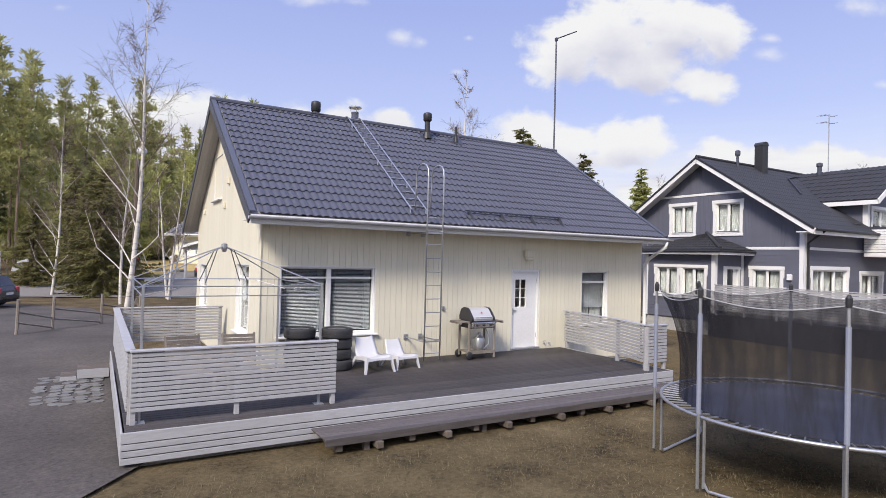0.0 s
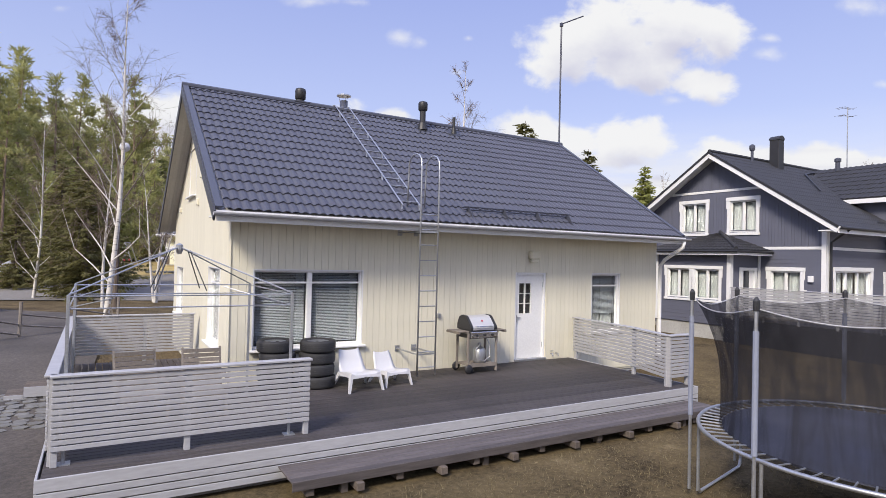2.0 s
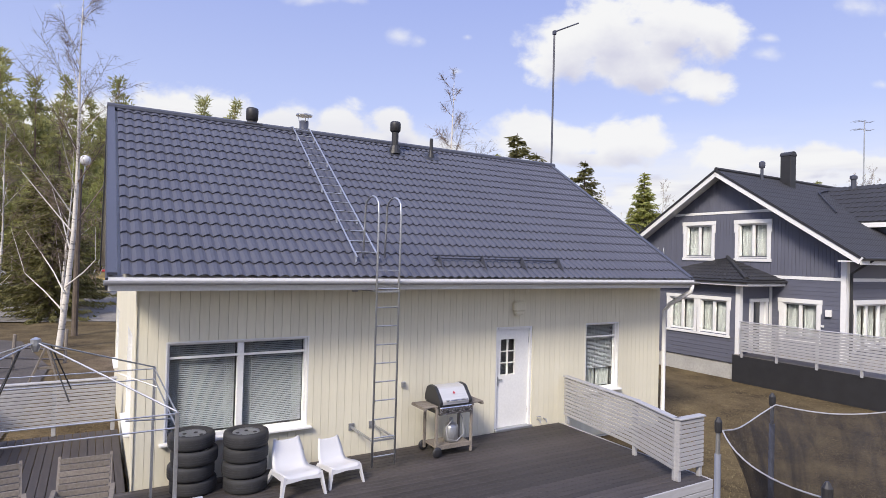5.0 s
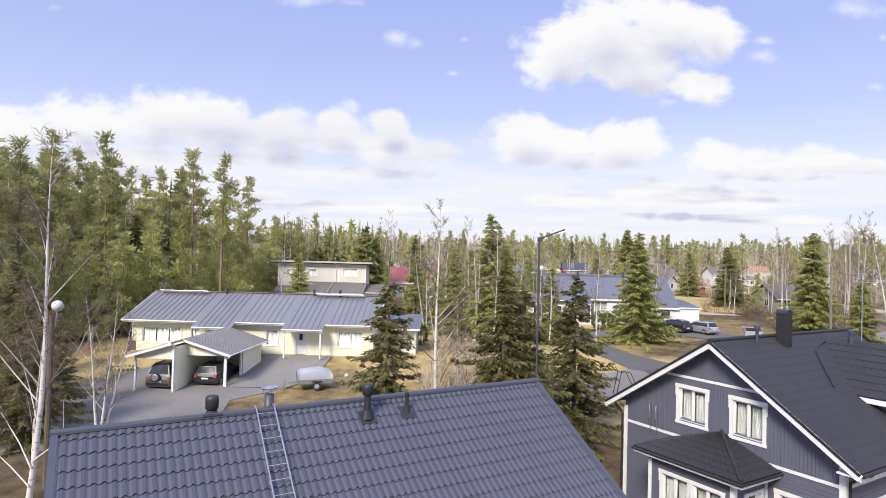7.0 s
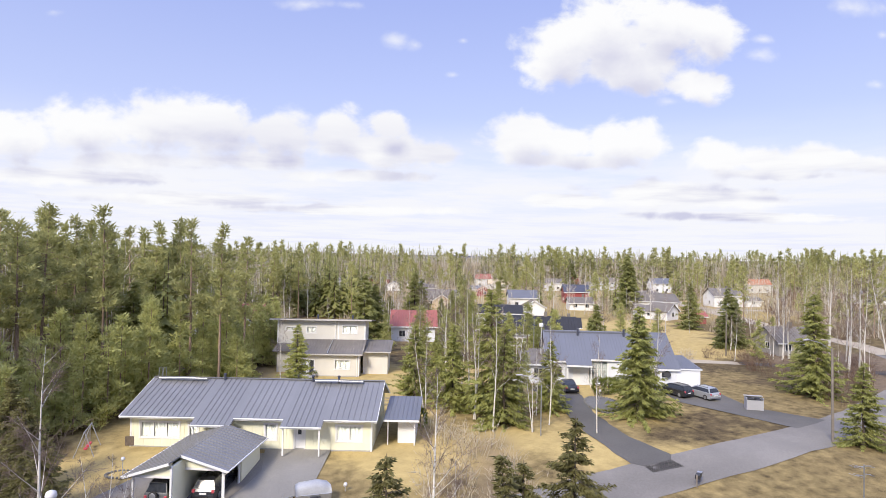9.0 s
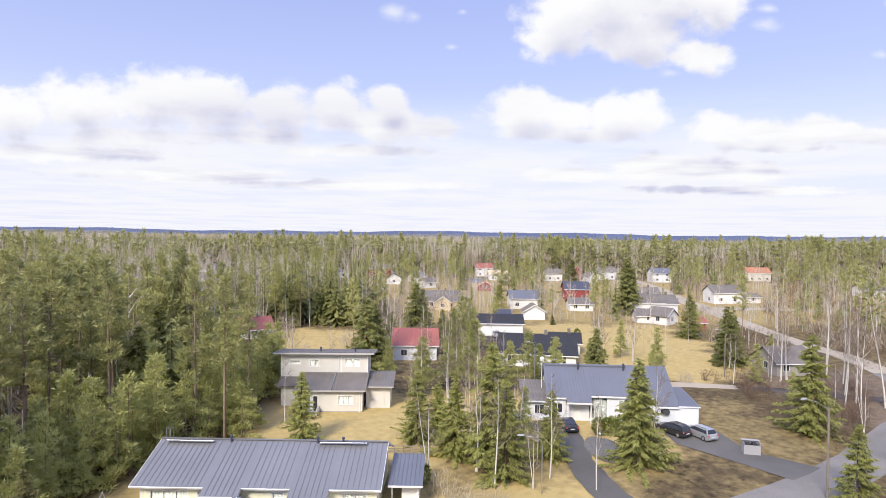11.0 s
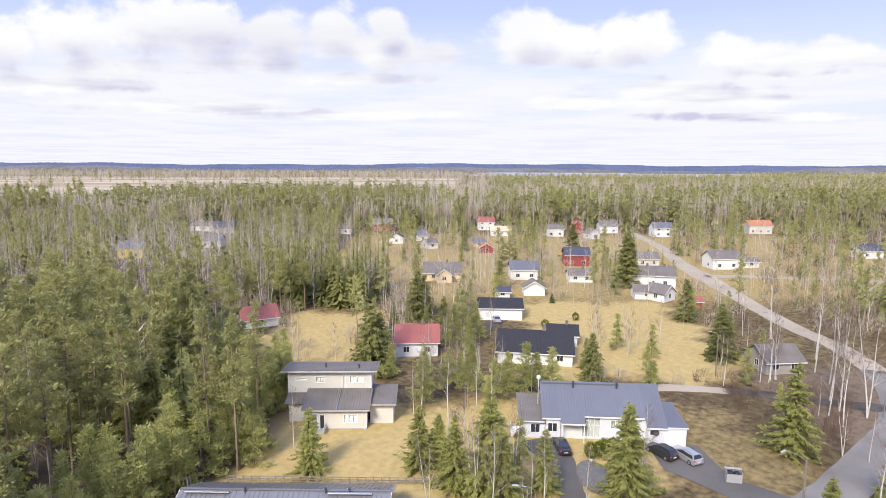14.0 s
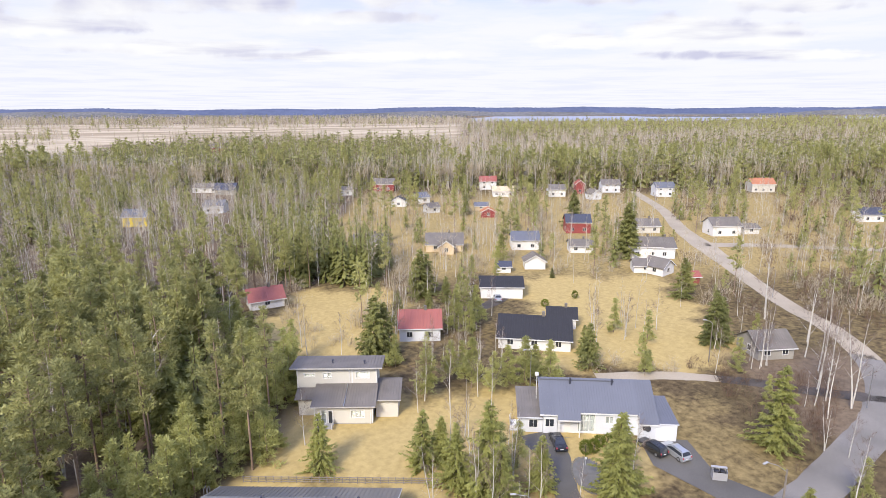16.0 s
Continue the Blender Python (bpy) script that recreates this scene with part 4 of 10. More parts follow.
    for s0, s1 in ((0, MID), (2 * MID, MID)):
        deck_plate.slab([(0.03, s0, EAVE - 0.03), (12.02, s0, EAVE - 0.03), (12.02, s1, RIDGE - 0.03), (0.03, s1, RIDGE - 0.03)] if s0 == 0 else
                        [(12.02, s0, EAVE - 0.03), (0.03, s0, EAVE - 0.03), (0.03, s1, RIDGE - 0.03), (12.02, s1, RIDGE - 0.03)], 0.07)
    part("soffit", deck_plate, SOFFIT_GREY, roof, "grey boarded underside of the roof")
    for k in range(4):
        for y0 in (0.0, 2 * MID):
            part("soffit_board", Mb().bar((0.085 + 0.095 * k, y0, EAVE - 0.125), (0.085 + 0.095 * k, MID, RIDGE - 0.125), 0.083, 0.014), SOFFIT_GREY, roof)
    for x in (0.0, 12.05 - 0.20):
        verge = Mb()
        for y0, y1 in ((-0.03, MID), (2 * MID + 0.03, MID)):
            verge.bar((x + 0.075, y0, EAVE + 0.030), (x + 0.075, y1, RIDGE + 0.045), 0.12, 0.04)
        part("verge_flashing", verge, ROOF_TRIM, roof, "dark sheet-steel edge of the roof")
    for x in (0.015, 12.035):
        bb = Mb()
        for y0, y1 in ((0.0, MID), (2 * MID, MID)):
            bb.bar((x, y0, EAVE - 0.11), (x, y1, RIDGE - 0.11), 0.03, 0.20)
        part("bargeboard", bb, ROOF_TRIM, roof, "dark sheet-clad board along the gable edge")
    part("ridge_cap", Mb().tube([(0.0, MID, RIDGE + 0.02), (12.05, MID, RIDGE + 0.02)], 0.085, 10), ROOF_TRIM, roof, "rounded ridge capping")
    part("fascia", Mb().box(0.03, 12.02, -0.045, -0.015, EAVE - 0.20, EAVE - 0.02), WHITE, roof)
    part("eaves_board", Mb().box(0.03, 12.02, -0.015, HY0, EAVE - 0.115, EAVE - 0.09), WHITE, roof)
    g = Mb()
    n = 8
    arc = [(-0.125 + 0.060 * math.cos(math.pi + math.pi * j / n), EAVE - 0.06 + 0.060 * math.sin(math.pi + math.pi * j / n)) for j in range(n + 1)]
    inner = [(-0.125 + 0.054 * math.cos(math.pi + math.pi * j / n), EAVE - 0.055 + 0.054 * math.sin(math.pi + math.pi * j / n)) for j in range(n + 1)]
    g.prism(arc + inner[::-1], "x", -0.02, 12.07)
    part("gutter", recalc(g.mesh("gutter")), FENCE_WHITE, house, "white half-round gutter")
    part("downpipe", Mb().tube([(11.86, -0.11, EAVE - 0.12), (11.86, -0.08, EAVE - 0.28), (11.80, 0.45, EAVE - 0.62), (11.80, 0.60, EAVE - 0.80), (11.80, 0.60, 0.40), (11.80, 0.50, 0.28)], 0.05, 10), WHITE, house,
         "white rainwater downpipe", True)
    # roof ladder, lying on the slope
    on = lambda x, y, h=0.0: (x, y - h * math.sin(PITCH), EAVE + y * tp + h * math.cos(PITCH))
    lad = new("roof_ladder")
    lad.parent, lad["label"] = house, "galvanised ladder lying on the roof slope"
    lean = lambda y: 3.60 + 0.045 * y
    for x in (0.0, 0.40):
        part("rail", Mb().tube([on(lean(0.30) + x, 0.30, 0.14), on(lean(5) + x, 5.0, 0.14), on(lean(5.16) + x, 5.16, 0.05)], 0.016, 6), GALV, lad)
        for y in (0.40, 1.5, 2.5, 3.5, 4.6):
            part("bracket", Mb().bar(on(lean(y) + x, y, 0.15), on(lean(y) + x, y - 0.10, 0.03), 0.035, 0.012), GALV, lad)
    for k in range(16):
        y = 0.45 + 0.295 * k
        part("rung", Mb().tube([on(lean(y), y, 0.14), on(lean(y) + 0.40, y, 0.14)], 0.011, 6), GALV, lad)
    # wall ladder with hoops over the eave
    lad = new("wall_ladder")
    lad.parent, lad["label"] = house, "grey steel ladder standing off the wall"
    for x in (3.79, 4.19):
        top = [(x, -0.20 + 0.28 - 0.28 * math.cos(a) - 0.0, 4.72 + 0.22 * math.sin(a)) for a in (0.4, 0.9, 1.4, 1.9, 2.4, 2.8)]
        part("rail", Mb().tube([(x, -0.20, 0.56), (x, -0.20, 4.62), *top, (x, 0.36, 4.45), on(x, 0.42, 0.05)], 0.018, 7), GALV, lad, smooth=True)
    for k in range(11):
        part("rung", Mb().tube([(3.79, -0.20, 0.72 + 0.30 * k), (4.19, -0.20, 0.72 + 0.30 * k)], 0.012, 6), GALV, lad)
    for z in (0.98, 3.38):
        br = Mb()
        for x in (3.79, 4.19):
            br.bar((x, -0.20, z), (x - 0.02, HY0, z), 0.03, 0.03)
        br.bar((3.79, -0.20, z), (4.19, -0.20, z), 0.03, 0.03).box(3.73, 3.83, HY0 - 0.02, HY0, z - 0.06, z + 0.06).box(4.11, 4.21, HY0 - 0.02, HY0, z - 0.06, z + 0.06)
        part("standoff", br, GALV, lad)
    # snow guard
    guard = new("snow_guard")
    guard.parent, guard["label"] = house, "dark tubular snow guard above the eave"
    for h in (0.08, 0.15):
        part("tube", Mb().tube([on(5.15, 0.42, h), on(8.18, 0.42, h)], 0.016, 6), ROOF_TRIM, guard)
    for x in (5.25, 6.2, 7.15, 8.1):
        part("bracket", Mb().add([on(x, 0.14, 0.03), on(x, 0.48, 0.03), on(x, 0.42, 0.18), on(x + 0.01, 0.14, 0.03), on(x + 0.01, 0.48, 0.03), on(x + 0.01, 0.42, 0.18)],
                                 [(0, 1, 2), (5, 4, 3), (0, 3, 4, 1), (1, 4, 5, 2), (2, 5, 3, 0)]), ROOF_TRIM, guard)
    # things through the roof
    def hood(x, y, r, h, rh, name, mat, label, base=True):
        z = RIDGE - abs(y - MID) * tp
        top = new(name)
        top.parent, top["label"] = house, label
        part("pipe", Mb().lathe([(r, z - 0.15), (r, z + h)], 14, Matrix.Translation((x, y, 0))), mat, top, smooth=False)
        if rh:
            part("cowl", Mb().lathe([(r * 1.05, z + h - 0.02), (r * 1.55, z + h + 0.02), (r * 1.62, z + h + rh * 0.75), (r * 1.45, z + h + rh * 0.94), (r * 1.0, z + h + rh), (0.01, z + h + rh)], 16,
                                      Matrix.Translation((x, y, 0))), mat, top, smooth=True)
        if base:
            q = Mb().box(-0.22, 0.22, -0.22, 0.22, -0.02, 0.05, 0.02, Matrix.Translation((x, y, z)) @ Matrix.Rotation(PITCH if y < MID else -PITCH, 4, "X"))
            q.lathe([(r * 1.9, 0.0), (r * 1.25, 0.20)], 12, Matrix.Translation((x, y, z)))
            part("flashing", q, mat, top)
    hood(2.92, 5.12, 0.088, 0.22, 0.30, "roof_vent", BLACK, "dark mushroom-headed roof vent")
    hood(6.34, 4.55, 0.085, 0.56, 0.26, "roof_vent", BLACK, "tall dark roof vent with a hood")
    hood(7.40, 4.55, 0.045, 0.52, 0.0, "vent_pipe", BLACK, "thin dark vent pipe")
    flue = new("flue")
    flue.parent, flue["label"] = house, "bright steel flue with a flat rain cap"
    part("pipe", Mb().lathe([(0.11, RIDGE - 0.5), (0.11, RIDGE + 0.34)], 16, Matrix.Translation((4.18, 5.22, 0))), DARK_STEEL, flue, smooth=True)
    part("cap", Mb().lathe([(0.20, RIDGE + 0.47), (0.20, RIDGE + 0.50), (0.02, RIDGE + 0.53)], 16, Matrix.Translation((4.18, 5.22, 0))), BRIGHT_STEEL, flue)
    for a in (0.5, 2.6, 4.7):
        part("strut", Mb().tube([(4.18 + 0.11 * math.cos(a), 5.22 + 0.11 * math.sin(a), RIDGE + 0.30), (4.18 + 0.15 * math.cos(a), 5.22 + 0.15 * math.sin(a), RIDGE + 0.48)], 0.009, 5), BRIGHT_STEEL, flue)
    part("antenna_mast", Mb().tube([(12.0, MID + 0.05, RIDGE - 0.4), (12.0, MID + 0.05, RIDGE + 4.25)], 0.030, 7).tube([(11.97, MID + 0.06, RIDGE + 4.22), (12.62, MID - 0.36, RIDGE + 4.52)], 0.022, 6)
         .box(11.96, 12.04, MID, MID + 0.1, RIDGE + 4.15, RIDGE + 4.27), DARK_STEEL, house, "tall thin antenna mast with a short arm")
    return house


build_house()

# ---------------------------------------------------------------- deck and fences round it
DZ = 0.48


def build_deck():
    deck = thing("deck", pose(0, 0, 0), "grey-brown timber deck with white edging boards", "deck")
    for k in range(18):
        x = -2.02 + 0.615 * k
        part("joist", Mb().box(x, x + 0.06, -2.86, 4.05 if x < 0.3 else 0.60, 0.10, DZ - 0.035), TIMBER, deck)
    part("front_beam", Mb().box(-1.96, 8.50, -2.80, -2.74, -0.05, DZ - 0.20), TIMBER, deck)
    long = Mb().box(0, 10.62, 0, 0.113, DZ - 0.028, DZ, 0.006).mesh("plank")
    for k in range(30):
        ob = part("plank", long, DECK, deck)
        ob.location = (-2.08, -2.92 + 0.12 * k, 0)
    short = Mb().box(0, 0.113, 0, 3.40, DZ - 0.028, DZ, 0.006).mesh("plank")
    for k in range(20):
        ob = part("plank", short, DECK_SIDE, deck)
        ob.location = (-2.08 + 0.122 * k, 0.69, 0)
    # white edging: three boards on the sides
    for k, (z0, z1) in enumerate(((0.345, 0.485), (0.258, 0.332), (0.168, 0.244), (0.075, 0.154))):
        part("edge_board", Mb().box(-2.13, 8.57, -2.955, -2.93, z0, z1, 0.004), FENCE_WHITE, deck)
        part("edge_board", Mb().box(-2.13, -2.105, -2.93, 4.05, z0, z1, 0.004), FENCE_WHITE, deck)
        part("edge_board", Mb().box(8.545, 8.57, -2.93, 0.60, z0, z1, 0.004), FENCE_WHITE, deck)
    step = thing("step", pose(0, 0, 0), "long low grey-brown timber step along the deck", "step")
    for k in range(5):
        part("plank", Mb().box(0.37, 8.35, -3.56 + 0.121 * k, -3.447 + 0.121 * k, 0.215, 0.243, 0.006), STEP_BOARD, step)
    part("edge_board", Mb().box(0.37, 8.35, -3.585, -3.562, 0.13, 0.243, 0.004), STEP_BOARD, step)
    for k in range(14):
        x = 0.55 + k * 0.59
        part("sleeper", Mb().box(x, x + 0.10, -3.66 if k % 2 else -3.54, -2.98, 0.03, 0.128, 0.006), OLD_TIMBER, step)
    for x in (1.0, 3.1, 5.3, 7.4):
        part("block", Mb().box(x, x + 0.09, -3.50, -3.40, -0.06, 0.13, 0.006), OLD_TIMBER, step)
    gs = thing("garden_step", pose(-2.75, 3.55, 0), "grey timber garden steps beside the deck", "step")
    for k in range(4):
        part("plank", Mb().box(0.0, 0.60, -0.30 + 0.15 * k, -0.165 + 0.15 * k, 0.215, 0.245, 0.004), OLD_TIMBER, gs)
        part("plank", Mb().box(-0.30, -0.01, -0.30 + 0.15 * k, -0.165 + 0.15 * k, 0.08, 0.11, 0.004), OLD_TIMBER, gs)
    part("riser", Mb().box(0.0, 0.60, -0.33, -0.305, 0.06, 0.245).box(-0.30, -0.01, -0.33, -0.305, 0.0, 0.11), FENCE_WHITE, gs)


build_deck()


def slat_fence(a, b, posts, z0=0.66, z1=1.46, slats=12, label="white slatted timber fence on the deck", top=True, base=DZ, mat=FENCE_WHITE, name="fence"):
    """A panel of level slats between a and b (x, y), with posts at the given fractions."""
    a, b = Vector((*a, 0)), Vector((*b, 0))
    d = b - a
    f = thing(name, Matrix.Translation(a) @ pose(0, 0, 0, 0, 0, math.degrees(math.atan2(d.y, d.x))), label, "fence", "deck fences")
    L, p = d.length, (z1 - z0) / slats
    slat = Mb().box(0, L, -0.011, 0.011, 0, p - 0.016, 0.003).mesh("slat")
    for k in range(slats):
        part("slat", slat, mat, f).location = (0, 0, z0 + k * p)
    for t in posts:
        x = min(max(t * L, 0.035), L - 0.035)
        part("post", Mb().box(x - 0.035, x + 0.035, 0.012, 0.082, base, z1 + 0.01, 0.005), mat, f)
    if top:
        part("cap", Mb().box(-0.02, L + 0.02, -0.035, 0.095, z1, z1 + 0.03, 0.006), mat, f)
    return f


slat_fence((-2.02, -2.62), (0.86, -2.62), (0.0, 0.48, 1.0))
slat_fence((-2.06, 4.02), (-2.06, -2.55), (0.0, 0.33, 0.66, 1.0))
slat_fence((-2.04, 4.02), (0.30, 4.02), (0.02, 0.58, 1.0))
slat_fence((8.62, 0.60), (8.30, -1.60), (0.03, 0.97), slats=11, label="white slatted railing at the deck end")
slat_fence((8.28, -1.62), (7.92, -2.70), (1.0,), slats=11, label="white slatted railing at the deck end")
slat_fence((7.95, -2.78), (8.55, -2.78), (0.05, 0.95), slats=11, label="short white slatted railing panel")

# ---------------------------------------------------------------- the blue-grey house next door


def rect_minus(a, b, holes):
    """Spans of a..b left free by holes (lo, hi)."""
    out, x = [], a
    for lo, hi in sorted(holes):
        if lo > x:
            out.append((x, min(lo, b)))
        x = max(x, hi)
    if x < b:
        out.append((x, b))
    return [(p, q) for p, q in out if q - p > 0.02]


def ribbed_roof(quad, mat, parent, name="roof_slope", pitch=0.30, rib=0.03, height_=0.035, t=0.06, label="", rows=0, lap=0.022):
    """A sheet roof slope from four corners (eave left, eave right, ridge right, ridge left), ribbed up the slope and, if rows are given, stepped in courses."""
    q = [Vector(p) for p in quad]
    n = (q[1] - q[0]).cross(q[3] - q[0]).normalized()
    k = max(2, round((q[1] - q[0]).length / pitch))
    w = rib / max((q[1] - q[0]).length, 0.1)
    prof = [(0.0, 0.0)]
    for i in range(1, k):
        f = i / k
        prof += [(f - w / 2, 0.0), (f - w * 0.3, 1.0), (f + w * 0.3, 1.0), (f + w / 2, 0.0)]
    prof.append((1.0, 0.0))
    lines = [(r / rows + d, lap if d == 0 else 0.0) for r in range(rows) for d in (0.0, 1 / rows - 0.002)] if rows else [(0.0, 0.0), (1.0, 0.0)]
    verts = [q[0].lerp(q[1], f).lerp(q[3].lerp(q[2], f), g) + n * (h * height_ + step) for g, step in lines for f, h in prof]
    c, m = len(prof), len(lines)
    faces = [(r * c + i, r * c + i + 1, (r + 1) * c + i + 1, (r + 1) * c + i) for r in range(m - 1) for i in range(c - 1)]
    b = len(verts)
    verts += [p - n * t for p in q]
    last = (m - 1) * c
    faces += [(b + 3, b + 2, b + 1, b), tuple([b, b + 1] + list(range(c - 1, -1, -1))), tuple([b + 2, b + 3] + list(range(last, last + c))),
              tuple([b + 3, b] + [r * c for r in range(m)]), tuple([b + 1, b + 2] + [r * c + c - 1 for r in range(m - 1, -1, -1)])]
    return part(name, Mb().add(verts, faces), mat, parent, label)


def build_neighbour():
    hs = thing("house", pose(0, 0, 0), "blue-grey boarded house with white trim and dark tiled roof", "house")
    X0, X1, Y0, Y1, ZE, ZR, YR, YE = 20.92, 30.5, 0.77, 9.52, 4.32, 7.62, 5.12, 0.12
    sl = (ZR - ZE) / (YR - YE)
    under = lambda y: ZE + (min(y, 2 * YR - y) - YE) * sl - 0.16
    gab = [(5.63, 6.79, 4.24, 5.53), (3.39, 4.51, 4.24, 5.53), (1.66, 2.79, 1.50, 2.70)]
    fr = [(21.55, 24.2, 1.35, 2.75), (25.4, 27.2, 0.5, 2.6)]
    body = Mb()
    wall_with_holes(body, "y", X0 + 0.025, 0.18, Y0 + 0.2, Y1, 0.2, ZE, [(a, b, c, d) for a, b, c, d in gab if c < 4.0] + [(a, b, c, 4.30) for a, b, c, d in gab if c > 4.0])
    front = Mb()
    wall_with_holes(front, "x", Y0 + 0.025, 0.18, X0 + 0.025, X1, 0.2, ZE, fr)
    part("wall", front, BLUE_BOARD, hs)
    part("wall", Mb().box(X0 + 0.2, X1, Y1 - 0.2, Y1, 0.2, ZE), BLUE_BOARD, hs)
    cuts = [Y0, 3.39, 4.51, YR, 5.63, 6.79, Y1]
    for a, b in zip(cuts, cuts[1:]):
        hole = [h for h in gab if h[0] <= a and h[1] >= b and h[2] > 4]
        z0 = hole[0][3] if hole else ZE
        part("gable_wall", Mb().prism([(a, z0), (b, z0), (b, under(b)), (a, under(a))], "x", X0 + 0.025, X0 + 0.2), BLUE_BOARD, hs)
    wall = part("wall", body, BLUE_BOARD, hs)
    part("plinth", Mb().box(X0 + 0.06, X1, Y0 + 0.06, Y1, -0.1, 0.2), CONCRETE, hs)
    # level boards below the belt, upright boards above it
    z = 0.22
    while z < 3.50:
        z1 = min(z + 0.139, 3.52)
        for a, b in rect_minus(Y0, Y1, [(h[0], h[1]) for h in gab if h[2] < z1 - 0.02 and h[3] > z + 0.02]):
            part("board", Mb().box(X0, X0 + 0.025, a, b, z, z1), BLUE_BOARD, wall)
        for a, b in rect_minus(X0 + 0.03, X1, [(h[0], h[1]) for h in fr if h[2] < z1 - 0.02 and h[3] > z + 0.02]):
            part("board", Mb().box(a, b, Y0, Y0 + 0.025, z, z1), BLUE_BOARD, wall)
        z += 0.146
    y = Y0
    while y < Y1 - 0.03:
        b = min(y + 0.118, Y1)
        z = 3.64
        for h in [h for h in gab if h[0] < b and h[1] > y and h[2] > 4]:
            part("board", Mb().box(X0, X0 + 0.025, y, b, z, h[2]), BLUE_BOARD, wall)
            z = h[3]
        part("board", Mb().prism([(y, z), (b, z), (b, under(b)), (y, under(y))], "x", X0, X0 + 0.025), BLUE_BOARD, wall)
        y += 0.125
    z = 3.64
    while z < ZE - 0.05:
        part("board", Mb().box(X0 + 0.03, X1, Y0, Y0 + 0.025, z, z + 0.139), BLUE_BOARD, wall)
        z += 0.146
    part("belt", Mb().box(X0 - 0.02, X0 + 0.024, Y0, Y1, 3.52, 3.63, 0.005).box(X0 + 0.03, X1, Y0 - 0.02, Y0 + 0.024, 3.52, 3.63, 0.005), WHITE, hs, "white band between the storeys")
    part("belt", Mb().box(X0 - 0.02, X0 + 0.024, 2.75, 7.55, 5.94, 6.04, 0.005), WHITE, hs)
    for y in (Y0 - 0.02, Y1 - 0.14):
        part("corner_board", Mb().box(X0 - 0.025, X0 + 0.02, y, y + 0.18, 0.2, ZE - 0.1, 0.005).box(X0 - 0.025, X0 + 0.16, y - 0.01, y + 0.012, 0.2, ZE - 0.1), WHITE, hs)
    for a, b, c, d in gab[:3]:
        window(hs, pose(X0, b, c, 0, 0, -90), b - a, d - c, 2, None, 0.10, 0.13, False, 0, True, 0.06)
    for a, b, c, d in fr:
        window(hs, pose(a, Y0, c), b - a, d - c, 3 if b - a > 2 else 2, None, 0.10, 0.13, False, 0, True, 0.06)
    # bay with a door in its side and its own hipped roof
    BX, BY0, BY1 = 18.97, 3.20, 6.60
    bw = [(3.65, 4.70, 1.52, 2.70), (4.95, 6.00, 1.52, 2.70)]
    bm_ = Mb()
    wall_with_holes(bm_, "y", BX + 0.025, 0.15, BY0 + 0.16, BY1, 0.55, 3.42, bw)
    bay = part("bay", bm_, BLUE_BOARD, hs)
    sw = Mb()
    wall_with_holes(sw, "x", BY0 + 0.02, 0.14, BX + 0.025, X0, 0.55, 3.42, [(19.58, 20.66, 0.90, 2.72)])
    part("bay_side", sw, BLUE_BOARD, hs)
    part("bay_side", Mb().box(BX + 0.18, X0, BY1 - 0.15, BY1, 0.55, 3.42), BLUE_BOARD, hs)
    part("bay_plinth", Mb().box(BX + 0.06, X0, BY0 + 0.06, BY1 - 0.02, -0.1, 0.55), CONCRETE, hs)
    z = 0.57
    while z < 3.35:
        for a, b in rect_minus(BY0, BY1, [(h[0], h[1]) for h in bw if h[2] < z + 0.12 and h[3] > z + 0.02]):
            part("board", Mb().box(BX, BX + 0.025, a, b, z, z + 0.139), BLUE_BOARD, bay)
        z += 0.146
    for y in (BY0 - 0.02, BY1 - 0.12):
        part("corner_board", Mb().box(BX - 0.025, BX + 0.02, y, y + 0.15, 0.55, 3.4, 0.005), WHITE, hs)
    part("corner_board", Mb().box(BX + 0.02, BX + 0.16, BY0 - 0.024, BY0 + 0.018, 0.55, 3.4), WHITE, hs)
    part("corner_board", Mb().box(X0 - 0.14, X0 - 0.01, BY0 - 0.024, BY0 + 0.018, 0.55, 3.4), WHITE, hs)
    for a, b, c, d in bw:
        window(hs, pose(BX, b, c, 0, 0, -90), b - a, d - c, 2, None, 0.09, 0.11, False, 0, True, 0.06)
    door = new("door")
    door.parent = hs
    part("leaf", Mb().box(20.30, 20.54, BY0 + 0.06, BY0 + 0.10, 0.92, 2.68, 0.006), WHITE, door)
    part("frame", Mb().box(19.58, 19.68, BY0 - 0.03, BY0 + 0.12, 0.9, 2.68).box(20.54, 20.66, BY0 - 0.03, BY0 + 0.12, 0.9, 2.68).box(19.56, 20.68, BY0 - 0.035, BY0 + 0.12, 2.68, 2.80), WHITE, door)
    part("stile", Mb().box(19.80, 19.88, BY0 + 0.04, BY0 + 0.10, 0.92, 2.68), WHITE, door)
    part("pane", Mb().box(19.68, 19.80, BY0 + 0.07, BY0 + 0.08, 0.92, 2.68), DARK_PANE, door)
    part("pane", Mb().box(19.88, 20.30, BY0 + 0.07, BY0 + 0.08, 0.92, 2.68), DARK_PANE, door)
    e, zb, zt, ya, yb, apex = 18.62, 3.46, 4.22, 2.72, 7.10, 4.95
    ribbed_roof([(e, yb, zb), (e, ya, zb), (X0 + 0.02, apex - 0.04, zt), (X0 + 0.02, apex + 0.04, zt)], BLACK_TILE, hs, "bay_roof", 0.2, 0.10, 0.02, rows=7, label="low dark hipped roof over the bay")
    ribbed_roof([(e, ya, zb), (X0 + 0.02, ya, zb), (X0 + 0.02, apex - 0.04, zt), (X0 + 0.01, apex - 0.04, zt)], BLACK_TILE, hs, "bay_roof", 0.2, 0.10, 0.02, rows=7)
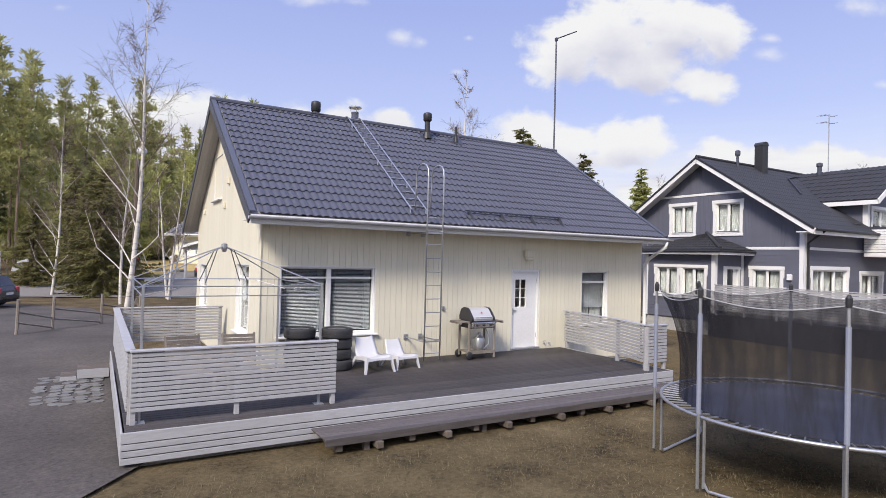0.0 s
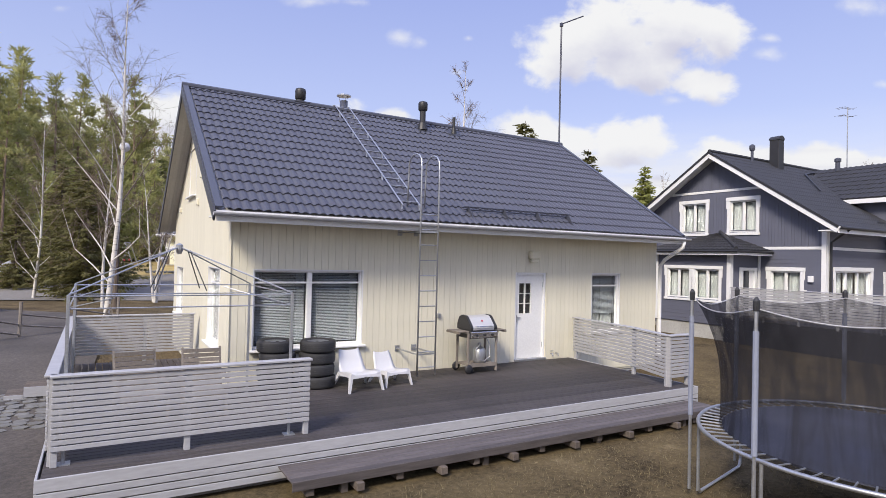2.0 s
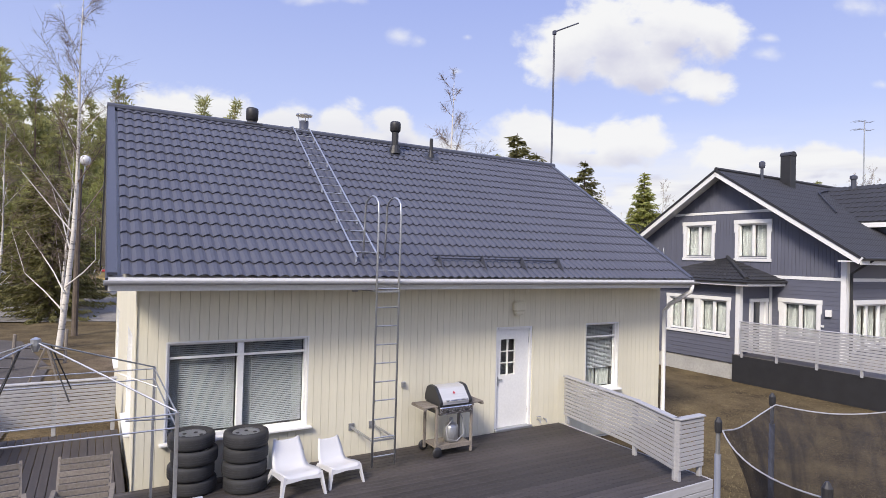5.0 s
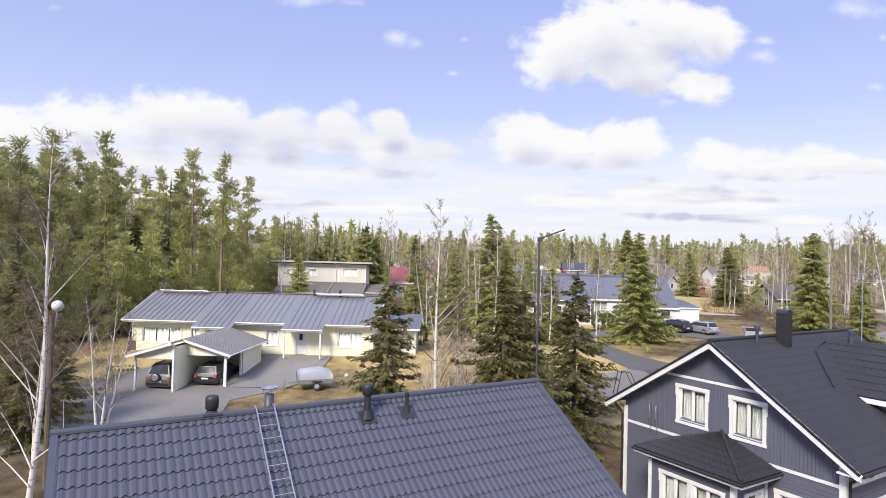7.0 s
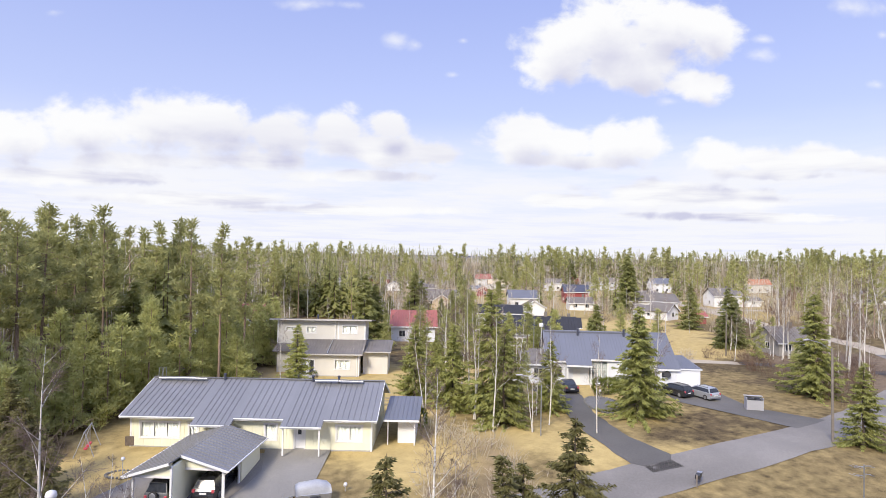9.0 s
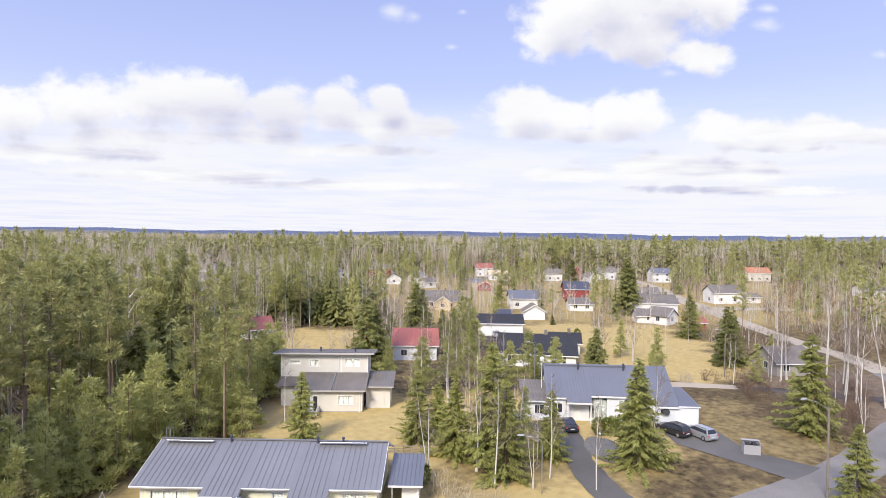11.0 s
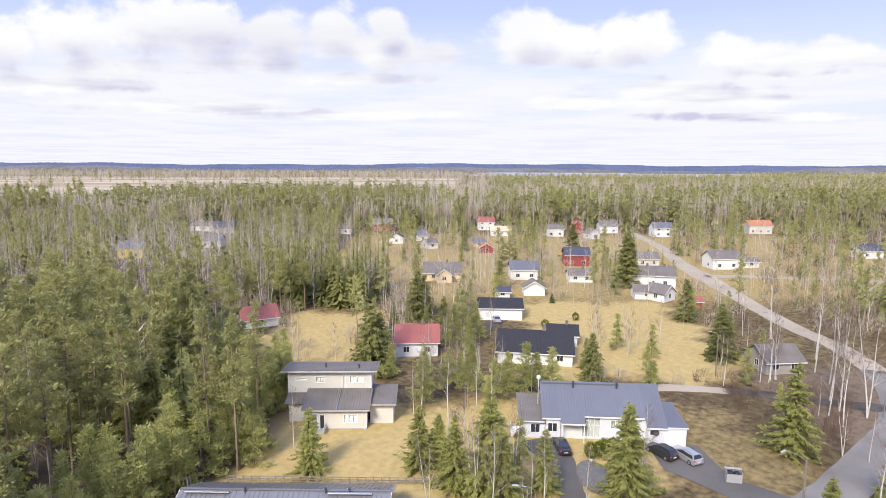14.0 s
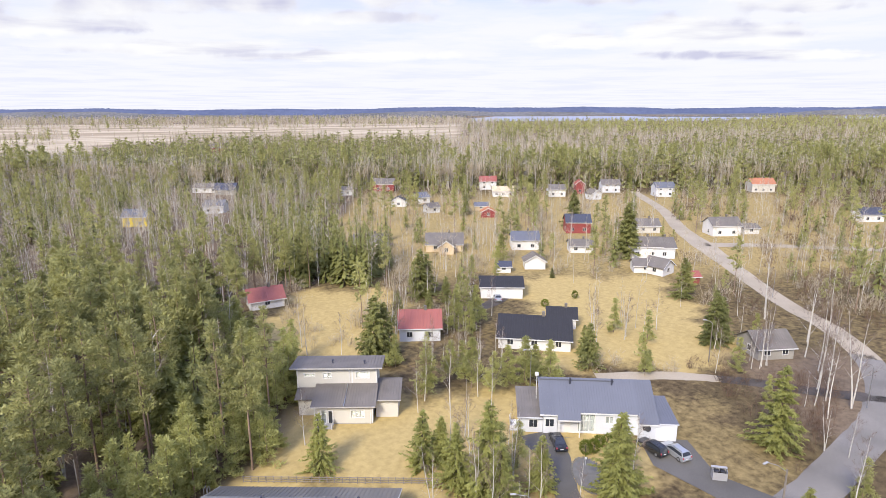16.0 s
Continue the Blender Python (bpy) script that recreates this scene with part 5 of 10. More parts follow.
    ribbed_roof([(X0 + 0.02, yb, zb), (e, yb, zb), (X0 + 0.01, apex + 0.04, zt), (X0 + 0.02, apex + 0.04, zt)], BLACK_TILE, hs, "bay_roof", 0.2, 0.10, 0.02, rows=7)
    part("hip_cap", Mb().tube([(e + 0.05, ya + 0.05, zb + 0.06), (X0, apex, zt + 0.05)], 0.07, 7), BLACK_TILE, hs)
    part("bay_fascia", Mb().box(e, e + 0.03, ya, yb, zb - 0.20, zb - 0.07), WHITE, hs)
    part("bay_fascia", Mb().box(e + 0.03, X0, ya, ya + 0.03, zb - 0.20, zb - 0.07), WHITE, hs)
    part("bay_soffit", Mb().box(e + 0.03, X0, ya + 0.03, yb, zb - 0.12, zb - 0.09), WHITE, hs)
    part("gutter", Mb().tube([(e - 0.05, yb, zb - 0.06), (e - 0.05, ya - 0.04, zb - 0.06), (X0 - 0.02, ya - 0.04, zb - 0.06)], 0.05, 8), BLACK, hs, "black gutter")
    # main roof with a cross gable
    RX0, RX1 = 20.34, 31.0
    for y0, s in ((YE, 1), (2 * YR - YE, -1)):
        q = [(RX0, y0, ZE), (RX1, y0, ZE), (RX1, YR, ZR), (RX0, YR, ZR)]
        ribbed_roof(q if s > 0 else [q[1], q[0], q[3], q[2]], BLACK_TILE, hs, "roof_slope", 0.22, 0.12, 0.011, 0.09, "dark tiled roof slope", rows=15, lap=0.010)
        part("bargeboard", Mb().bar((RX0 - 0.012, y0 - 0.02 * s, ZE - 0.13), (RX0 - 0.012, YR, ZR - 0.13), 0.035, 0.24), WHITE, hs, "white gable board")
        part("bargeboard", Mb().bar((RX0 - 0.035, y0 - 0.02 * s, ZE - 0.03), (RX0 - 0.035, YR, ZR - 0.03), 0.03, 0.09), BLACK, hs)
        part("soffit", Mb().slab([(RX0, y0, ZE - 0.12), (RX0, YR, ZR - 0.12), (X0 + 0.02, YR, ZR - 0.12), (X0 + 0.02, y0, ZE - 0.12)], 0.02), WHITE, hs)
    part("ridge_cap", Mb().tube([(RX0, YR, ZR + 0.02), (RX1, YR, ZR + 0.02)], 0.08, 8), BLACK_TILE, hs)
    part("eaves_board", Mb().box(RX0, RX1, YE + 0.01, Y0, ZE - 0.16, ZE - 0.12).box(RX0, RX1, YE - 0.02, YE + 0.01, ZE - 0.24, ZE - 0.06), WHITE, hs)
    part("gutter", Mb().tube([(RX0, YE - 0.08, ZE - 0.05), (RX1, YE - 0.08, ZE - 0.05)], 0.06, 8), BLACK, hs, "black gutter")
    part("downpipe", Mb().tube([(20.95, YE - 0.08, ZE - 0.1), (20.98, 0.4, ZE - 0.35), (21.06, 0.68, ZE - 0.55), (21.06, 0.68, 0.1)], 0.045, 8), BLACK, hs, "black downpipe")
    part("downpipe", Mb().tube([(20.8, 10.0, ZE - 0.1), (20.86, 9.62, ZE - 0.5), (20.86, 9.62, 3.2), (20.86, 9.62, 0.2)], 0.045, 8), BLACK, hs, "black downpipe")
    CX0, CX1, CE, CR = 25.25, 30.3, 5.75, 7.48
    cw = Mb()
    for x in (CX0 + 0.25, CX1 - 0.4):
        part("cross_gable_side", Mb().box(x, x + 0.15, 0.80, 4.2, 4.3, CE - 0.05), BLUE_BOARD, hs)
    wall_with_holes(cw, "x", 0.62, 0.18, CX0 + 0.25, CX1 - 0.25, 3.6, CE - 0.05, [(25.95, 29.6, 3.7, 5.4)])
    part("cross_gable_top", Mb().prism([(CX0 + 0.25, CE - 0.05), (CX1 - 0.25, CE - 0.05), ((CX0 + CX1) / 2, CR - 0.2)], "y", 0.62, 0.8), BLUE_BOARD, hs)
    part("cross_gable", cw, BLUE_BOARD, hs, "blue-grey cross gable over a balcony")
    window(hs, pose(25.95, 0.62, 3.7), 1.75, 1.7, 2, None, 0.1, 0.12, False, 0, True)
    window(hs, pose(27.85, 0.62, 3.7), 1.75, 1.7, 2, None, 0.1, 0.12, False, 0, True)
    part("corner_board", Mb().box(CX0 + 0.22, CX0 + 0.245, 0.58, 0.78, 4.2, CE - 0.05).box(CX0 + 0.245, CX0 + 0.42, 0.58, 0.61, 4.2, CE - 0.05), WHITE, hs)
    mx = (CX0 + CX1) / 2
    for x0, s in ((CX0 - 0.15, 1), (CX1 + 0.15, -1)):
        q = [(x0, 4.9, CE), (x0, 0.05, CE), (mx, 0.05, CR), (mx, 4.9, CR)]
        ribbed_roof(q if s > 0 else [q[1], q[0], q[3], q[2]], BLACK_TILE, hs, "roof_slope", 0.22, 0.12, 0.022, 0.08, rows=8)
        part("bargeboard", Mb().bar((x0 - 0.02 * s, 0.04, CE - 0.12), (mx, 0.04, CR - 0.12), 0.03, 0.22), WHITE, hs)
        part("eaves_board", Mb().box(min(x0 - 0.02, x0 + 0.02), max(x0 - 0.02, x0 + 0.02), 0.06, 4.0, CE - 0.22, CE - 0.04), WHITE, hs)
    bal = new("balcony")
    bal.parent, bal["label"] = hs, "white slatted balcony under the cross gable"
    part("floor", Mb().box(25.2, 30.4, -0.75, 0.60, 3.35, 3.52, 0.01), WHITE, bal)
    for k in range(9):
        part("slat", Mb().box(25.2, 30.4, -0.77, -0.745, 3.55 + 0.105 * k, 3.64 + 0.105 * k), WHITE, bal)
        part("slat", Mb().box(25.19, 25.215, -0.74, 0.58, 3.55 + 0.105 * k, 3.64 + 0.105 * k), WHITE, bal)
    for x in (25.25, 27.8, 30.3):
        part("post", Mb().box(x, x + 0.1, -0.72, -0.62, 0.3, 4.55, 0.005), WHITE, bal)
    # roof furniture
    ch = new("chimney")
    ch.parent, ch["label"] = hs, "dark sheet-clad chimney with a rounded cap"
    part("shaft", Mb().box(24.38, 24.80, 4.50, 4.92, 7.1, 8.55, 0.01), BLACK, ch)
    part("cap", Mb().prism([(24.36 + 0.23 - 0.23 * math.cos(math.pi * j / 8), 8.55 + 0.19 * math.sin(math.pi * j / 8)) for j in range(9)], "y", 4.48, 4.94), BLACK, ch)
    part("flashing", Mb().slab([(24.1, 4.15, 6.98), (25.05, 4.15, 6.98), (25.05, 5.1, 7.60), (24.1, 5.1, 7.60)], 0.03), GALV, ch)
    vt = new("roof_vent")
    vt.parent = hs
    part("pipe", Mb().lathe([(0.06, 7.2), (0.06, 7.95)], 10, Matrix.Translation((22.95, 4.85, 0))), DARK_STEEL, vt)
    part("cowl", Mb().lathe([(0.10, 7.92), (0.12, 8.0), (0.12, 8.14), (0.04, 8.2)], 10, Matrix.Translation((22.95, 4.85, 0))), DARK_STEEL, vt)
    part("roof_vent", Mb().lathe([(0.10, 7.3), (0.10, 7.75), (0.14, 7.76), (0.14, 7.9), (0.02, 7.95)], 10, Matrix.Translation((27.6, 3.6, 0))), DARK_STEEL, hs)
    rr = Mb()
    for x in (20.6, 20.85):
        rr.tube([(x, 8.9, ZE + 0.9), (x - 0.02, 9.2, ZE + 1.35), (x, 9.7, ZE + 1.35), (x, 9.95, ZE + 0.3)], 0.018, 6)
    part("ladder_rail", rr, BLACK, hs, "black ladder hoops at the back eave")
    for y in (0.55, 0.75):
        part("snow_guard", Mb().tube([(24.2, y, ZE + 0.36), (25.1, y, ZE + 0.36)], 0.02, 6), BLACK, hs)
    part("roof_stay", Mb().tube([(26.0, 4.20, 7.10), (25.1, 3.45, 6.62), (24.23, 2.66, 6.08)], 0.03, 6), BLACK, hs, "black stay bar lying down the roof")
    part("valley_strip", Mb().tube([(26.0, 4.20, 7.08), (26.9, 4.45, 7.26), (28.2, 4.7, 7.43)], 0.03, 6), BLACK, hs)
    for y in (7.72, 8.02):
        part("ladder_hoop", Mb().tube([(20.72, y, 3.5), (20.72, y, 4.45), (20.66, y - 0.05, 4.62), (20.58, y - 0.09, 4.62), (20.52, y - 0.12, 4.45), (20.5, y - 0.12, 4.1)], 0.016, 6), GALV, hs)
    an = new("antenna")
    an.parent, an["label"] = hs, "television antenna on a thin mast"
    part("mast", Mb().tube([(28.0, 3.4, 7.2), (28.0, 3.4, 10.3)], 0.022, 6), GALV, an)
    for k, z in enumerate((10.25, 9.9)):
        part("aerial", Mb().tube([(27.55, 3.55, z), (28.35, 3.3, z)], 0.014, 5).tube([(27.6, 3.3, z), (27.65, 3.8, z)], 0.01, 4).tube([(27.8, 3.25, z), (27.85, 3.75, z)], 0.01, 4)
             .tube([(28.2, 3.1, z), (28.25, 3.55, z)], 0.01, 4), GALV, an)
    part("wall_box", Mb().box(X0 - 0.10, X0, 1.18, 1.36, 2.32, 2.55, 0.01), WHITE, hs)
    part("wall_box", Mb().box(X0 - 0.05, X0, 1.42, 1.52, 1.95, 2.02, 0.005), WHITE, hs)
    # terrace
    tr = thing("terrace", pose(0, 0, 0), "grey timber terrace, a black skirt for the shade beneath", "terrace")
    part("floor", Mb().box(18.75, 20.90, -4.6, 3.26, 0.80, 0.90), TIMBER, tr)
    part("floor", Mb().box(20.90, 30.4, -4.6, 0.74, 0.80, 0.90), TIMBER, tr)
    # Black sheet put in for the shade of the open space underneath.
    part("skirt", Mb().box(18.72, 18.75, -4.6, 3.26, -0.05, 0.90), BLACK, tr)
    slat_fence((18.66, 2.95), (18.66, -4.6), (0.0, 0.16, 0.32, 0.48, 0.64, 0.8, 1.0), 1.06, 2.04, 11, "white slatted terrace fence next door", base=0.85, mat=FENCE_WHITE)


build_neighbour()

# ---------------------------------------------------------------- houses of the village


def simple_window(parent, m, w, h, bars=2):
    """A white framed window with a dark pane on a far house; m: lower left corner, x along the wall, y out of it."""
    top = new("window")
    top.parent, top.matrix_basis = parent, m
    f = 0.09
    fr = Mb().box(-f, 0, -0.02, 0.05, -f, h + f).box(w, w + f, -0.02, 0.05, -f, h + f).box(0, w, -0.02, 0.05, -f, 0).box(0, w, -0.02, 0.05, h, h + f)
    for k in range(1, bars):
        fr.box(w * k / bars - 0.03, w * k / bars + 0.03, -0.02, 0.04, 0, h)
    part("frame", fr, WHITE, top)
    part("pane", Mb().box(0, w, -0.02, 0.012, 0, h), DARK_PANE, top)
    return top


def cottage(s, u, turn, w, d, eave, rise, wall, roof, label, windows=2, over=0.45, chimney=True, along=True, door=False, ribs=0.5, side=1, dz=0.0, storeys=1, seen=9.0):
    """A gabled house; s, u: the middle of the wall that faces the camera; ridge along that wall unless along is False."""
    h = thing("house", spot(s, u, turn, dz), label, "house", "village houses")
    HOUSE_SPOTS.append((s, u + d / 2, max(w, d) / 2 + 2.5))
    HOUSE_SPOTS.append((s, u - 4, w / 2))
    a = w / 2
    top = eave + rise * (1 - 0.12)
    if along:
        part("wall", Mb().prism([(0.0, -0.5), (d, -0.5), (d, eave), (d / 2, top), (0.0, eave)], "x", -a, a), wall, h)
    else:
        part("wall", Mb().prism([(-a, -0.5), (a, -0.5), (a, eave), (0, top), (-a, eave)], "y", 0.0, d), wall, h)
    k = rise / ((d if along else w) / 2)
    if along:
        e = -over * k
        ribbed_roof([(-a - over, -over, eave + e), (a + over, -over, eave + e), (a + over, d / 2, eave + rise), (-a - over, d / 2, eave + rise)], roof, h, "roof_slope", ribs, 0.06, 0.05, 0.14)
        ribbed_roof([(a + over, d + over, eave + e), (-a - over, d + over, eave + e), (-a - over, d / 2, eave + rise), (a + over, d / 2, eave + rise)], roof, h, "roof_slope", ribs, 0.06, 0.05, 0.14)
        part("fascia", Mb().box(-a - over, a + over, -over - 0.03, -over, eave + e - 0.22, eave + e - 0.02), WHITE, h)
    else:
        e = -over * k
        for sg in (1, -1):
            q = [(-sg * (a + over), d + over, eave + e), (-sg * (a + over), -over, eave + e), (0, -over, eave + rise), (0, d + over, eave + rise)]
            ribbed_roof(q if sg > 0 else [q[1], q[0], q[3], q[2]], roof, h, "roof_slope", ribs, 0.06, 0.05, 0.14)
            part("bargeboard", Mb().bar((-sg * (a + over), -over - 0.02, eave + e - 0.14), (0, -over - 0.02, eave + rise - 0.14), 0.04, 0.22), WHITE, h)
    for fl in range(storeys):
        for i in range(windows):
            x = -a + w * (i + 0.5) / windows
            if door and fl == 0 and i == windows // 2:
                part("door", Mb().box(x - 0.5, x + 0.5, -0.05, 0, 0.1, 2.15, 0.01), WHITE, h)
                continue
            simple_window(h, pose(x + 0.55, 0, 0.95 + 2.7 * fl, 0, 0, 180), 1.1, 1.1)
    simple_window(h, pose(-a, d * 0.35, 0.95, 0, 0, 90), 1.0, 1.1)
    if chimney:
        part("chimney", Mb().box(a * 0.2, a * 0.2 + 0.6, d / 2 - 0.3, d / 2 + 0.3, eave + rise * 0.6, eave + rise + 0.8, 0.02), BROWN_ROOF, h)
    return h


def build_row_house():
    """Pale yellow row house with a grey seam roof and two porches."""
    h = thing("house", pose(3.95, 50.06, 1.68, 0, 0, -31.75), "pale yellow row house with a grey seamed metal roof", "house", "village houses")
    W, D, E, R = 21.3, 9.6, 2.72, 4.95
    HOUSE_SPOTS.extend([(-16, 57, 13), (-24, 57, 6), (-8, 57, 8)])
    holes = [(0.9, 4.3, 0.75, 2.1), (5.2, 6.0, 0.9, 2.05), (7.7, 8.6, 0.0, 2.1), (11.9, 12.9, 0.75, 2.1), (14.5, 15.4, 0.0, 2.1), (18.2, 20.4, 0.75, 2.1)]
    b = Mb()
    wall_with_holes(b, "x", 0.0, 0.2, 0, W, -0.4, E, holes)
    wall = part("wall", b, YELLOW_WALL, h)
    part("wall", Mb().box(0.2, W - 0.2, D - 0.2, D, -0.4, E), YELLOW_WALL, h)
    for x in (0, W - 0.2):
        part("wall", Mb().prism([(0.2, -0.4), (D, -0.4), (D, E), (D / 2 + 0.4, R - 0.12), (0.2, E + 0.08)], "x", x, x + 0.2), YELLOW_WALL, h)
    part("plinth", Mb().box(-0.02, W + 0.02, -0.02, D, -0.5, 0.0), CONCRETE, h)
    x = 0.0
    while x < W - 0.05:
        for z0, z1 in rect_minus(0.0, E, [(q[2], q[3]) for q in holes if q[0] < x + 0.28 and q[1] > x]):
            part("board", Mb().box(x, min(x + 0.285, W), -0.022, -0.001, z0, z1), YELLOW_WALL, wall)
        x += 0.3
    for a, c, z0, z1 in holes:
        if z0 > 0.1:
            window(h, pose(a, -0.022, z0), c - a, z1 - z0, 3 if c - a > 3 else (2 if c - a > 1.5 else 1), None, 0.08, 0.10, False, 0, True, 0.07, drape=0.5, cloth=PALE_CLOTH)
        else:
            d = new("door")
            d.parent, d.matrix_basis = h, pose(a, 0, z0)
            part("leaf", Mb().box(0.05, 0.85, 0.04, 0.09, 0.02, 2.05, 0.006), WHITE, d)
            part("frame", Mb().box(-0.08, 0.05, -0.04, 0.1, 0, 2.18).box(0.85, 0.98, -0.04, 0.1, 0, 2.18).box(0.05, 0.85, -0.04, 0.1, 2.05, 2.18), WHITE, d)
            part("pane", Mb().box(0.30, 0.60, 0.035, 0.045, 1.25, 1.8), DARK_PANE, d)
    for a in (-0.03, W - 0.12):
        part("corner_board", Mb().box(a, a + 0.15, -0.045, -0.022, -0.1, E), WHITE, h)
    yr = D / 2 + 0.4
    k = (R - 2.78) / (yr + 0.75)
    zz = lambda y: R - (yr - y) * k
    roof = new("roof")
    roof.parent = h
    seam = dict(pitch=0.52, rib=0.03, height_=0.05, t=0.10)
    for a, c, y in ((-0.6, 6.0, -0.75), (6.0, 9.4, -1.75), (9.4, 13.7, -0.75), (13.7, 17.2, -1.75), (17.2, W + 0.5, -0.75)):
        ribbed_roof([(a, y, zz(y)), (c, y, zz(y)), (c, yr, R), (a, yr, R)], SEAM_ROOF, roof, "roof_sheet", **seam)
        part("fascia", Mb().box(a, c, y - 0.03, y, zz(y) - 0.2, zz(y) - 0.03), WHITE, h)
        part("gutter", Mb().tube([(a, y - 0.08, zz(y) - 0.05), (c, y - 0.08, zz(y) - 0.05)], 0.06, 8), WHITE, h)
        part("eaves_board", Mb().slab([(a, y, zz(y) - 0.14), (c, y, zz(y) - 0.14), (c, 0.0, zz(0) - 0.14), (a, 0.0, zz(0) - 0.14)], 0.02), WHITE, h)
    ribbed_roof([(W + 0.5, D + 0.7, zz(-0.75)), (-0.6, D + 0.7, zz(-0.75)), (-0.6, yr, R), (W + 0.5, yr, R)], SEAM_ROOF, roof, "roof_sheet", **seam)
    part("ridge_cap", Mb().bar((-0.6, yr, R + 0.05), (W + 0.5, yr, R + 0.05), 0.3, 0.06), SEAM_ROOF, roof)
    for x in (-0.6, W + 0.5):
        part("bargeboard", Mb().bar((x, -0.75, zz(-0.75) - 0.1), (x, yr, R - 0.1), 0.04, 0.2).bar((x, D + 0.7, zz(-0.75) - 0.1), (x, yr, R - 0.1), 0.04, 0.2), WHITE, h)
    for x in (6.2, 9.2, 13.9, 17.0):
        part("porch_post", Mb().box(x - 0.06, x + 0.06, -1.62, -1.5, -0.1, zz(-1.5) - 0.12, 0.006), WHITE, h)
    for x in (6.4, 14.9, 17.4):
        part("roof_vent", Mb().lathe([(0.10, R - 0.3), (0.10, R + 0.35), (0.15, R + 0.36), (0.15, R + 0.5), (0.03, R + 0.55)], 10, Matrix.Translation((x, yr - 0.3, 0))), DARK_STEEL, h)
    for a, c in ((0.2, 4.8), (15.2, 19.8)):
        part("roof_walkway", Mb().box(a, c, yr - 0.75, yr - 0.35, R + 0.0, R + 0.05).tube([(a, yr - 0.75, R + 0.12), (c, yr - 0.75, R + 0.12)], 0.03, 5), GALV, h, "galvanised walkway along the ridge")
    part("ladder_hoops", Mb().tube([(-0.4, yr + 0.4, R), (-0.4, yr + 0.5, R + 0.8), (-0.4, yr + 1.0, R + 0.8), (-0.4, yr + 1.2, R - 0.4)], 0.03, 5).tube([(0.0, yr + 0.4, R), (0.0, yr + 0.5, R + 0.8), (0.0, yr + 1.0, R + 0.8), (0.0, yr + 1.2, R - 0.4)], 0.03, 5), GALV, h)
    # shed at the far end
    sh = thing("shed", pose(23.9, 39.6, 1.75, 0, 0, -31.75), "small pale shed with a blue-grey sheet roof", "shed")
    part("wall", Mb().box(0.9, 2.5, 0.6, 5.0, -0.4, 2.3), WHITE, sh)
    part("porch_post", Mb().box(0.0, 0.1, 0.0, 0.1, -0.3, 2.3).box(2.4, 2.5, 0.0, 0.1, -0.3, 2.3), WHITE, sh)
    ribbed_roof([(-0.3, -0.4, 2.3), (2.9, -0.4, 2.3), (2.9, 5.4, 3.1), (-0.3, 5.4, 3.1)], NAVY_ROOF, sh, "roof", 0.4, 0.05, 0.04, 0.1)
    part("fascia", Mb().box(-0.3, 2.9, -0.44, -0.41, 2.12, 2.3), WHITE, sh)
    # fence behind
    f = thing("fence", pose(3.95, 50.06, 1.9, 0, 0, -31.75), "dark low rail fence behind the row house", "fence")
    for k in range(26):
        part("post", Mb().box(0.5 + k * 1.0, 0.6 + k * 1.0, 14.6, 14.7, -0.2, 1.0), TIMBER, f)
    for z in (0.2, 0.55, 0.88):
        part("rail", Mb().box(0.5, 25.6, 14.56, 14.6, z, z + 0.1), TIMBER, f)


